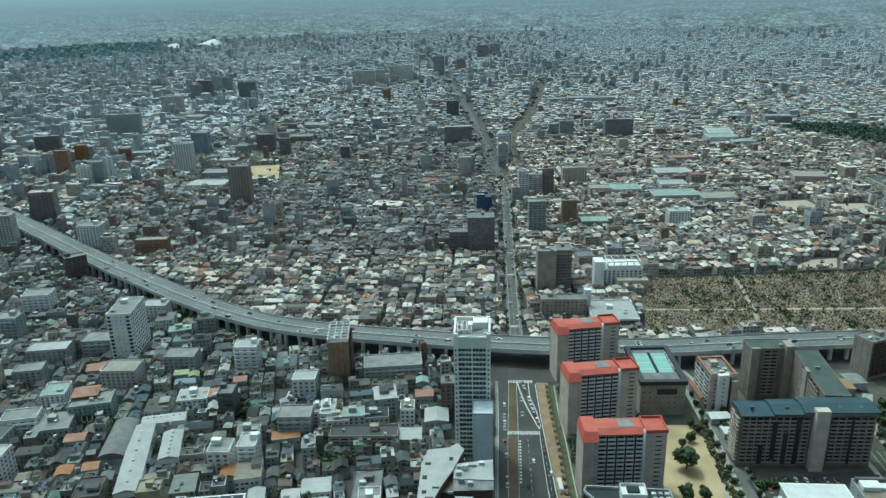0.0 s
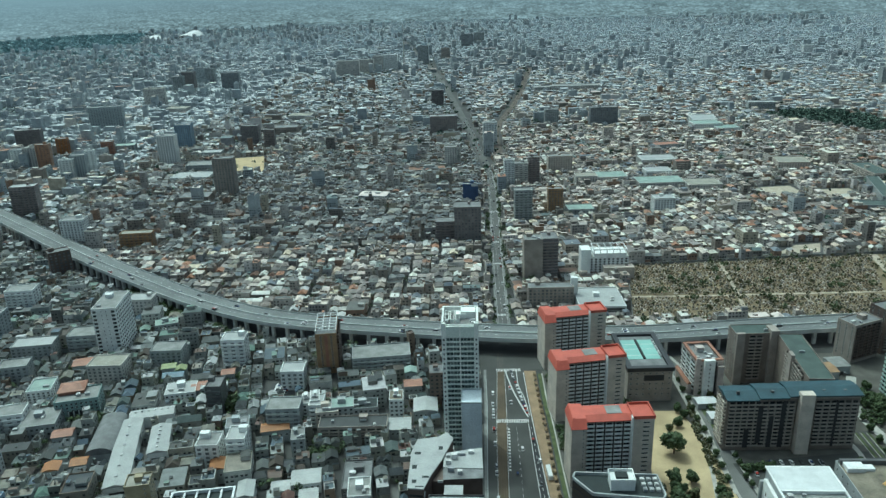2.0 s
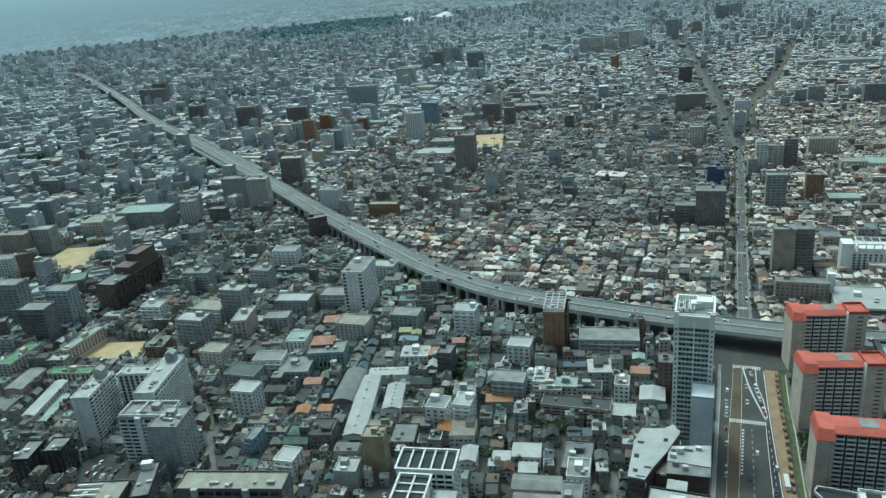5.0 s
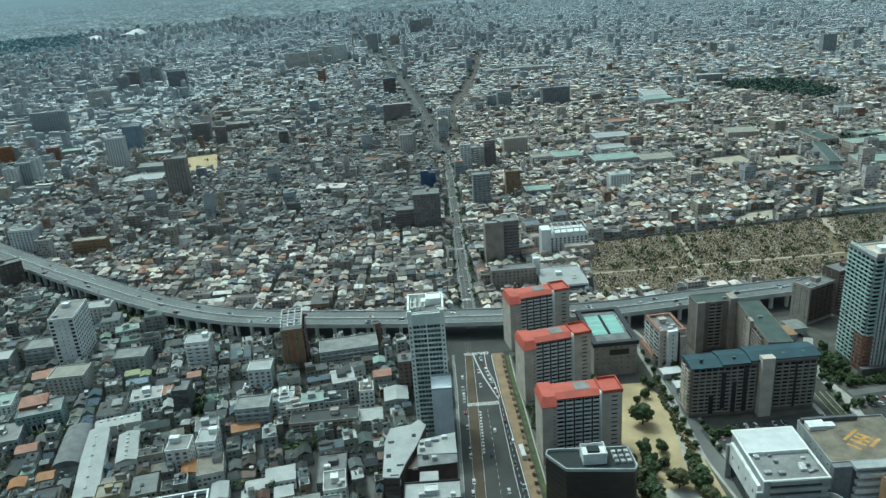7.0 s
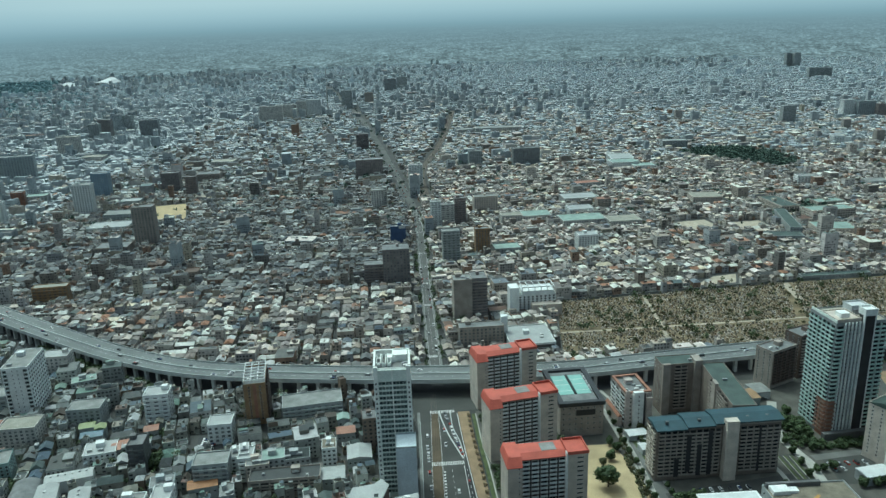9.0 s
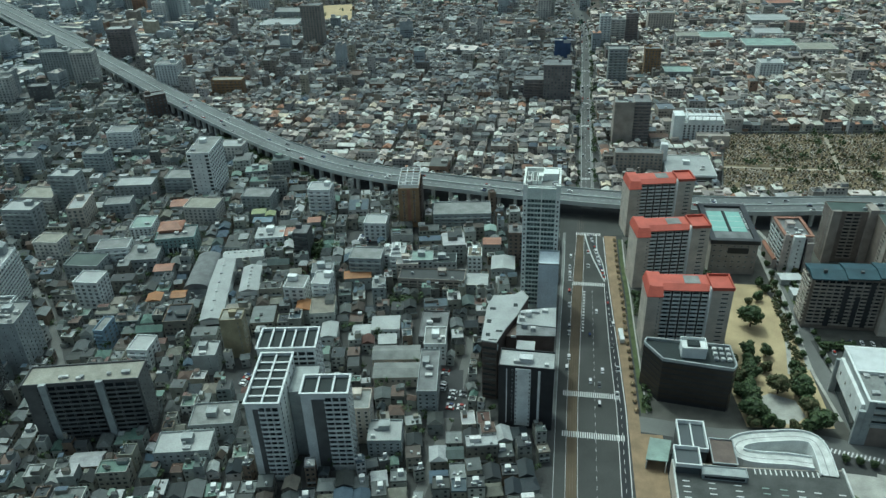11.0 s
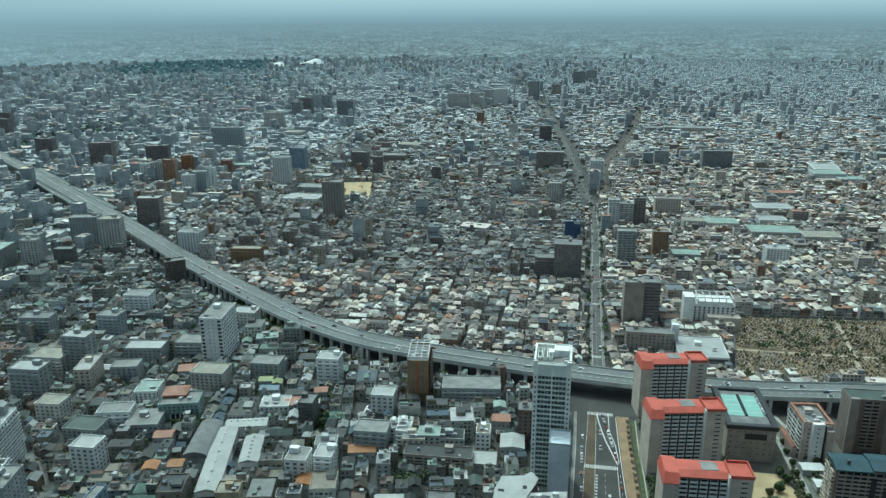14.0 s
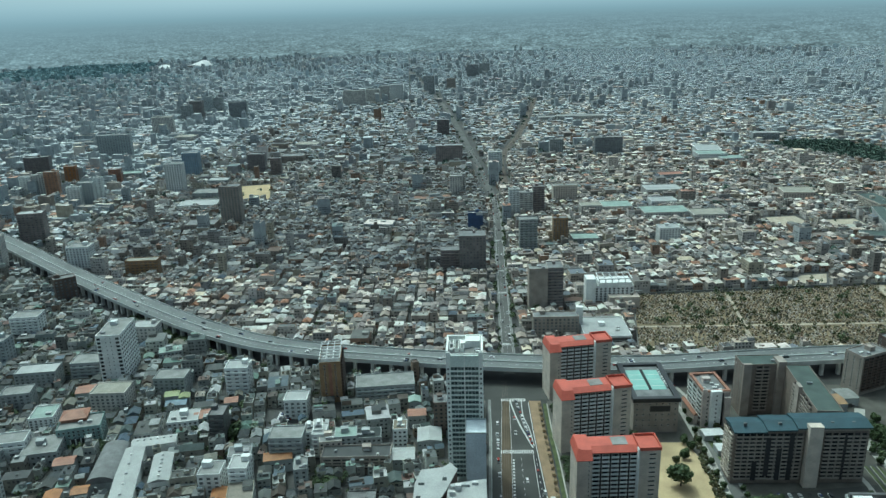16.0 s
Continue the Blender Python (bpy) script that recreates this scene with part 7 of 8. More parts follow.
kinds = [tree_meshes(31, 3.6, 7.5), tree_meshes(32, 2.6, 6.0), tree_meshes(33, 4.6, 9.0), tree_meshes(34, 1.8, 4.5)]


def tree(x, y, k, rot=0, dry=False, scale=1.0):
    root = thing("tree", "broad green park tree" if k in (0, 2) else "small green street tree", "tree", x, y, 0, rot, "park trees" if k in (0, 2) else "street trees")
    at = Matrix.Diagonal((scale, scale, scale, 1))
    part("trunk", kinds[k][0], None, root, at=at)
    part("crown", kinds[k][2 if dry else 1], None, root, at=at)


rnd = random.Random(5)
PARK = [(115, 382, 2), (124, 410, 1), (118, 405, 3), (108, 354, 0), (118, 354.5, 0), (112, 348, 3), (107, 343, 0), (115, 340.6, 1), (105, 333, 2), (104, 325, 0), (102, 319, 0), (102, 312, 2), (101, 303, 2), (107, 298, 0), (113, 296.4, 1), (119.6, 296, 1),
        (118, 323.4, 2), (130.5, 343, 1), (130, 336, 0), (129, 329, 0), (128, 322, 2), (130, 315, 0), (130, 309, 2), (131, 303, 0), (132, 298.5, 2), (126, 296, 0), (99, 330, 0), (98, 320, 0), (99, 345, 1), (131, 420, 1), (128, 427, 1), (100, 296, 0)]
for x, y, k in PARK:
    tree(x, y, k, rnd.uniform(0, 360), rnd.random() < .2, 1.75 if y == 382 else rnd.uniform(1.2, 1.55) if k == 2 else rnd.uniform(1.0, 1.3))
for k in range(20):
    if k % 2:
        tree(138.3 + rnd.uniform(-.5, .5), 350 + k * 6, 3, rnd.uniform(0, 360))
    if k % 3:
        tree(149.5 + rnd.uniform(-.6, .6), 345 + k * 6.5, 3, rnd.uniform(0, 360), scale=.9)
for k in range(16):
    tree(138.4 + k * 5.9, 278.2 - k * 1.16, 3, rnd.uniform(0, 360), scale=.95)
planter = Shape().tube(0, 0, 0, .5, .9, n=12)
planter_data, bush = planter.data("planter", concrete), Shape()
crown(bush, 0, 0, .3, 1.5, 1.9, 120, random.Random(8), .5)
bush_data = bush.data("shrub", bush_tan)
for k in range(26):
    pl = thing("planter", "dry tan shrub in a round planter", "planter", edge(PAVE_E, 300 + k * 7, -1.3), 300 + k * 7, .15, k * 50, "planters on the new pavement")
    part("pot", planter_data, None, pl)
    part("shrub", bush_data, None, pl)
for x, y in ((254, 425), (259.6, 433), (253.5, 406), (243, 383), (248.5, 384), (254.4, 385), (252.7, 440), (276, 366.5), (238, 392), (239, 404), (240, 416), (241, 428), (237, 380), (262, 366), (270, 366)):
    tree(x, y, 1 if x < 250 else 0, rnd.uniform(0, 360), scale=.9)
for k in range(26):
    tree(rnd.uniform(250, 263), rnd.uniform(410, 455), 1 if k % 2 else 3, rnd.uniform(0, 360))
for k in range(18):
    tree(rnd.uniform(145, 159), rnd.uniform(398, 448), 3 if k % 3 else 1, rnd.uniform(0, 360), k % 4 == 0)
for k in range(14):
    tree(rnd.uniform(206, 222), rnd.uniform(338, 372), 3, rnd.uniform(0, 360))
for x, y in ((-176, 462), (-170, 470), (-180, 474), (-166, 463), (-94, 372), (-90, 377), (-98, 378)):
    tree(x, y, 0, rnd.uniform(0, 360))


def wood(name, poly, n, label, hgt=9.0, size=2.2, mat=leaf, per=26):
    """A wood or grove seen from afar: one mesh of many leaf clumps."""
    p = np.array(poly, float)
    rn = random.Random(n)
    sh = Shape()
    lo, hi = p.min(0), p.max(0)
    got = 0
    while got < n:
        x, y = rn.uniform(lo[0], hi[0]), rn.uniform(lo[1], hi[1])
        inside = False
        for (xa, ya), (xb, yb) in zip(p, np.roll(p, -1, 0)):
            if (ya > y) != (yb > y) and x < (xb - xa) * (y - ya) / (yb - ya) + xa:
                inside = not inside
        if not inside:
            continue
        got += 1
        h, r = hgt * rn.uniform(.6, 1.2), hgt * rn.uniform(.35, .6)
        for _ in range(per):
            d = Vector((rn.gauss(0, 1), rn.gauss(0, 1), rn.gauss(0, .8))).normalized() * r * rn.uniform(.6, 1)
            a = Vector((rn.uniform(-1, 1), rn.uniform(-1, 1), rn.uniform(-.4, .4))).normalized() * size * rn.uniform(.6, 1.2)
            b = a.cross(d).normalized() * size * rn.uniform(.5, 1)
            q = Vector((x, y, h * .6)) + d
            sh.face([q - a, q - b * .8, q + a, q + b])
    ob = new(name, sh.data(name, mat))
    tagged(ob, label, "trees", kind="stuff")


wood("school_trees", [(455, 1058), (470, 1106), (526, 1106), (505, 1060)], 60, "dark trees of a school ground", 9, 2.4, leaf_far, 18)
wood("lane_trees", [(350, 786), (361, 822), (396, 822), (379, 786)], 40, "dark trees among the houses", 8, 2.0, leaf_far, 18)
wood("grove", [(545, 1440), (620, 1330), (665, 1260), (720, 1300), (725, 1400), (690, 1465), (600, 1480)], 420, "dark green grove among the houses", 9, 2.2, leaf_far)
WOODS = [(-2250, 3300), (-2062, 3244), (-1898, 3279), (-1737, 3376), (-1600, 3446), (-1512, 3573), (-1640, 3780), (-1700, 3980), (-1775, 4202), (-2150, 4150), (-2350, 3900), (-2336, 3683)]
ground_patch("ground_woods", WOODS, leaf_haze, "haze tinted floor of far woods", "woods floor", .3)
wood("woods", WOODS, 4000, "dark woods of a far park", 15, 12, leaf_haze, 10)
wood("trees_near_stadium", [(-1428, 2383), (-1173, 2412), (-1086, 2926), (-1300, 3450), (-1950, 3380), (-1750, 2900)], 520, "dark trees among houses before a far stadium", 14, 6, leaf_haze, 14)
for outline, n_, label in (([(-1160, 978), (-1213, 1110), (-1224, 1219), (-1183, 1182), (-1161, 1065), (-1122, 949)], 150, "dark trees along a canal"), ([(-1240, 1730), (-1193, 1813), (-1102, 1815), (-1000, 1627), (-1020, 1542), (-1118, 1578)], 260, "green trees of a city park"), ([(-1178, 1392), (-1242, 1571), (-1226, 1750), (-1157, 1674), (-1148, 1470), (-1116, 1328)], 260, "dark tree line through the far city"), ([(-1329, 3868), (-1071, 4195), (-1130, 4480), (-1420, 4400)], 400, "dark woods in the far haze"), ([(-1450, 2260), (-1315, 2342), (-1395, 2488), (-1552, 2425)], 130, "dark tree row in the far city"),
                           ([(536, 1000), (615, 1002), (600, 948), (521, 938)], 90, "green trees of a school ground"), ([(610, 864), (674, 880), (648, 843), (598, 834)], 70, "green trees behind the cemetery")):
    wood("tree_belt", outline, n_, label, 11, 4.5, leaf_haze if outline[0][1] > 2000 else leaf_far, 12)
wood("hedge", [(126, 556), (330, 553), (331, 560), (129, 564)], 130, "green hedge along the cemetery edge", 4.5, 1.0, leaf, 22)
wood("embankment_bushes", [(-330, 628), (-240, 560), (-180, 532), (-176, 538), (-236, 572), (-322, 640)], 260, "green bushes beside the expressway", 5, 1.1, leaf, 22)
for outline, n_ in (([(48, 300), (51, 300), (56, 345), (52, 345)], 40), ([(50, 384), (62, 384), (60, 410), (49, 410)], 50), ([(49, 455), (60, 455), (58, 476), (48, 476)], 45), ([(96, 440), (100, 436), (98, 410), (94, 410)], 30), ([(160, 405), (222, 410), (222, 422), (160, 420)], 110), ([(243, 408), (252, 408), (252, 452), (246, 452)], 60), ([(225, 425), (240, 425), (238, 462), (226, 460)], 70), ([(150, 362), (168, 366), (168, 370), (150, 368)], 40), ([(256, 406), (300, 405), (300, 409), (256, 410)], 60)):
    wood("estate_shrubs", outline, n_, "green shrubs and small trees between apartment blocks", 3.6, .9, leaf, 18)
for outline, n_ in (([(-170, 432), (-150, 432), (-150, 444), (-168, 444)], 26), ([(-100, 380), (-86, 380), (-86, 391), (-99, 391)], 22), ([(-250, 612), (-236, 618), (-228, 590), (-246, 566)], 40), ([(-306, 470), (-292, 474), (-290, 488), (-304, 486)], 18), ([(-262, 410), (-246, 412), (-246, 424), (-262, 424)], 18)):
    wood("garden_grove", outline, n_, "dark green garden trees between houses", 6.5, 1.2, leaf, 40)
wood("tower_hedge", [(266, 408), (279, 417), (298, 414), (294, 407)], 60, "clipped green shrubs before a tower", 3, .8, leaf, 20)
wood("street_bushes", [(13.0, 545), (15.2, 545), (16.2, 1090), (14, 1090)], 110, "green bushes along the avenue", 4, 1.0, leaf, 14)
wood("kerb_trees", [(28, 560), (30, 560), (31, 1080), (29, 1080)], 70, "green street trees along the avenue kerb", 5, 1.1, leaf, 18)
wood("garden_bushes", [(131, 345), (137, 345), (139, 440), (134, 428)], 120, "green and yellow park border bushes", 2.2, .7, leaf_dry, 20)
wood("cemetery_shrubs", CEMETERY, 620, "scattered olive shrubs among graves", 3.6, .9, leaf_dry, 16)
wood("cemetery_trees", CEMETERY, 75, "dark trees among graves", 7.5, 1.3, leaf, 30)
claim([(545, 1440), (620, 1330), (665, 1260), (720, 1300), (725, 1400), (690, 1465), (600, 1480)])
claim(WOODS)

# gravestones in rows
rn = np.random.default_rng(4)
gs = Shape()
cem = np.array(CEMETERY, float)
y = 567.0
while y < 704:
    x = 130.0
    while x < 575:
        inside = False
        for (xa, ya), (xb, yb) in zip(cem, np.roll(cem, -1, 0)):
            if (ya > y) != (yb > y) and x < (xb - xa) * (y - ya) / (yb - ya) + xa:
                inside = not inside
        on_path = abs(x - (220 + (y - 556) * .125)) < 2.5 or abs(y - 612) < 2.4 or abs(x - (338 + (y - 561) * .36)) < 4.5
        if inside and not on_path and rn.random() < .82:
            a, b, h = rn.uniform(.42, .75), rn.uniform(.34, .58), rn.uniform(.9, 2.2)
            gx, gyy = x + rn.uniform(-.3, .3), y + rn.uniform(-.4, .4)
            gs.box(gx - a * 1.9, gyy - b * 1.9, 0.02, gx + a * 1.9, gyy + b * 1.9, .35)
            gs.box(gx - a, gyy - b, .35, gx + a, gyy + b, h)
        x += rn.uniform(2.2, 3.4)
    y += 3.1
tagged(new("gravestones", gs.data("gravestones", stone_mat)), "rows of grey and tan gravestones", "gravestones", kind="stuff")
s = Shape()
ribbon(s, smooth([(146, 685), (390, 707.5), (480, 711.5), (620, 718)], 20), -.25, .25, 2.4, 0, 0)
ribbon(s, smooth([(127, 561), (146, 685)], 20), -.25, .25, 2.0, 0, 0)
sheet("wall_cemetery", s, concrete, "grey concrete wall behind the cemetery", "wall")

# ---------------------------------------------------------------- cars


def car_thing(van=False):
    root = thing("car", "small white delivery van on the road" if van else "parked or driving family car", "van" if van else "car", 0, -900, 0, 0, "cars")
    L, Wd, H = (2.3, .85, 1.9) if van else (2.15, .85, 1.45)
    sh = Shape()
    sh.prism([(-Wd, -L + .2), (-Wd + .2, -L), (Wd - .2, -L), (Wd, -L + .2), (Wd, L - .2), (Wd - .2, L), (-Wd + .2, L), (-Wd, L - .2)], .28, .85)
    part("body", sh, car_paint, root)
    a, b = (-L + .15, L - .9) if van else (-L + .6, L - 1.3)
    cb = Shape()
    k = .28
    q = [(-Wd + .04, a), (Wd - .04, a), (Wd - .04, b), (-Wd + .04, b)]
    t = [(-Wd + .2, a + k), (Wd - .2, a + k), (Wd - .2, b - k), (-Wd + .2, b - k)]
    for i in range(4):
        j = (i + 1) % 4
        cb.face([(*q[i], .852), (*q[j], .852), (*t[j], H - .08), (*t[i], H - .08)])
    part("cabin_glass", cb, glass_own, root)
    part("roof", Shape().prism(t, H - .078, H), car_paint, root)
    wh = Shape().box(-Wd + .1, -L + .3, .2, Wd - .1, L - .3, .28)
    for sx in (-1, 1):
        for sy in (-1, 1):
            c = [(sy * L * .62 + .3 * math.cos(2 * math.pi * i / 8), .3 + .3 * math.sin(2 * math.pi * i / 8)) for i in range(8)]
            for x in (sx * Wd - .2 * sx, sx * (Wd + .02)):
                wh.face([(x, y, z) for y, z in c])
            for i in range(8):
                (ya, za), (yb, zb) = c[i], c[(i + 1) % 8]
                wh.face([(sx * Wd - .2 * sx, ya, za), (sx * (Wd + .02), ya, za), (sx * (Wd + .02), yb, zb), (sx * Wd - .2 * sx, yb, zb)])
    part("undercarriage", wh, tyre_mat, root)
    return root


car, van = car_thing(), car_thing(True)
spots = []
rn_ = random.Random(21)
for x, n, y0, y1, rot in ((10.0, 18, 340, 480, 0), (22.0, 5, 300, 470, 0), (26.5, 3, 300, 400, 0), (19.0, 16, 560, 1080, 180), (24.2, 34, 560, 1080, 0)):
    ys = sorted(rn_.uniform(y0, y1) for _ in range(n))
    for i, yy in enumerate(ys):
        if i and yy - ys[i - 1] < 6.5:
            continue
        spots.append((x + rn_.uniform(-.3, .3), yy, .06, rot))
for p, q in zip(far_av, far_av[1:]):
    for side in (-3.3, 3.3):
        if p.y < 1500 and rn_.random() < .55:
            t = (q - p).normalized()
            spots.append((p.x + t.y * side, p.y - t.x * side, .06, math.degrees(math.atan2(t.y, t.x)) - 90))
for k in range(11):
    u = k / 10
    spots.append((24.0 + 7.6 * u, 480 - 52 * u, .06, 9))
for k in range(5):
    y = 312 + k * 21
    spots.append((edge(NEW_W, y, 1.2 + 2.2 * (k % 2)), y, .06, 3))
for side, turn in ((-5.8, 0), (-2.2, 0), (2.2, 180), (5.8, 180), (8.6, 180)):
    l_ = offset([p for p in highway if p.length < 820], side)
    i = rn_.randrange(3)
    while i < len(l_) - 1:
        t = l_[i + 1] - l_[i]
        spots.append((l_[i].x, l_[i].y, DECK + .02, math.degrees(math.atan2(t.y, t.x)) - 90 + turn))
        i += rn_.randrange(3, 12)
for cx, cy, nx, ny, rot in ((-50, 291, 2, 6, 80), (-62, 305, 2, 7, 80), (255, 384, 5, 2, 8), (232, 474, 5, 2, 5), (240, 452, 2, 3, 5), (118, 505, 5, 1, 2), (168, 372, 6, 1, 2), (300, 470, 5, 2, 10), (320, 448, 2, 6, 80), (-140, 452, 2, 6, 90), (-165, 296, 3, 4, 70), (-352, 279, 4, 3, 17), (156, 345, 1, 4, 0)):
    for i in range(nx):
        for j in range(ny):
            if rn_.random() < .8:
                spots.append((cx + i * 5.6, cy + j * 2.6 if rot > 40 else cy + j * 5.5, .05, rot + rn_.uniform(-3, 3)))
for cx, cy, w, d in ((-54, 303, 18, 38), (-137, 458, 16, 22), (-160, 301, 22, 16), (-343, 283, 34, 22)):
    s = Shape()
    s.face([(p.x, p.y, .03) for p in rect(cx, cy, w, d, 6)])
    sheet("ground_car_park", s, asphalt, "dark asphalt car park between houses", "car park")
    claim(rect(cx, cy, w, d, 6), 1)
for k, (x, y, z, rot) in enumerate(spots):
    copy_thing(van if k % 9 == 4 else car, pose(x, y, z, 0, 0, rot))
car.matrix_basis, van.matrix_basis = pose(28.5, 330.5, .06), pose(9.2, 331, .06)
bus = thing("bus", "long white bus at the kerb", "bus", 39.9, 362, .16, 4)
part("body", Shape().box(-1.25, -5.5, .35, 1.25, 5.5, 2.9), white_wall, bus)
part("roof", Shape().box(-1.1, -5.3, 2.904, 1.1, 5.3, 3.1), metal_frame, bus)
part("glazing", Shape().box(-1.28, -5.2, 1.5, 1.28, 5.2, 2.4), glass_dark, bus)
for sx in (-1, 1):
    for yy in (-3.6, 3.4):
        part("wheel", Shape().box(sx * 1.12 - .14, yy - .45, 0, sx * 1.12 + .14, yy + .45, .8), tyre_mat, bus)

# ---------------------------------------------------------------- houses
TX = np.array([p.x for p in highway])
TY = np.array([p.y for p in highway])


def houses(rot, keep, pitch, depth, street, lots_per_block, seed, extent, big):
    """Lots in blocks of two rows, turned by rot; keep() picks the lots of this district. Returns centre, size and turn of each house."""
    r = np.random.default_rng(seed)
    c, s_ = math.cos(radians(rot)), math.sin(radians(rot))
    x0, y0, x1, y1 = extent
    cor = np.array([(x0, y0), (x1, y0), (x1, y1), (x0, y1)])
    u, v = cor[:, 0] * c + cor[:, 1] * s_, -cor[:, 0] * s_ + cor[:, 1] * c
    bu, bv = lots_per_block * pitch + street, 2 * depth + street
    iu = np.arange(int(u.min() // bu) * lots_per_block, (int(u.max() // bu) + 1) * lots_per_block)
    iv = np.arange(int(v.min() // bv) * 2, (int(v.max() // bv) + 1) * 2)
    uu, vv = (iu // lots_per_block) * bu + (iu % lots_per_block + .5) * pitch, (iv // 2) * bv + (iv % 2 + .5) * depth
    U, V = [a.ravel() for a in np.meshgrid(uu, vv, indexing="ij")]
    IU, IV = [a.ravel() for a in np.meshgrid(iu, iv, indexing="ij")]
    n = len(U)
    # some neighbours are built over as one larger block: two lots, or four
    lu, lv = (IU - iu[0]) // 2, (IV - iv[0]) // 2
    four = r.random((lu.max() + 1, lv.max() + 1))[lu, lv] < big[1]
    two = (r.random((lu.max() + 1, IV.max() - iv[0] + 1))[lu, IV - iv[0]] < big[0]) & ~four
    odd = (IU - iu[0]) % 2 == 1
    drop = (two & odd) | (four & (odd | ((IV - iv[0]) % 2 == 1)))
    size = np.where(four, 2, np.where(two, 1, 0))
    U, V = U + np.where(size > 0, pitch / 2, 0), V + np.where(size == 2, depth / 2, 0)
    U, V = U + r.uniform(-.6, .6, n), V + r.uniform(-.8, .8, n)
    if seed in (3, 6):
        # lanes jog from block to block
        jog = np.random.default_rng(seed + 900).uniform(-bu / 2, bu / 2, 400)
        U = U + jog[((IV - iv[0]) // 4) % 400]
    X, Y = U * c - V * s_, U * s_ + V * c
    w, d = pitch * (r.uniform(.80, 1.0, n) + (size > 0) * .95), depth * (r.uniform(.66, .97, n) + (size == 2) * .9)
    ok = keep(X, Y) & ~drop
    az = np.degrees(np.arctan2(X, Y))
    ok &= (az > -68) & (az < 44) & (np.hypot(X, Y) < 4685) & (Y > 90)
    for sx, sy in ((0, 0), (-.5, -.5), (.5, -.5), (.5, .5), (-.5, .5)):
        px, py = X + (sx * w * c - sy * d * s_), Y + (sx * w * s_ + sy * d * c)
        i, j = ((px - GX0) / CELL).astype(int), ((py - GY0) / CELL).astype(int)
        good = (i >= 0) & (i < GNX) & (j >= 0) & (j < GNY)
        ok &= good & ~taken[np.clip(i, 0, GNX - 1), np.clip(j, 0, GNY - 1)]
    ok &= r.random(n) > .035
    return np.stack([X, Y, w, d, radians(rot) + np.where(size > 0, 0, r.normal(0, radians(2.5), n)), size], 1)[ok]


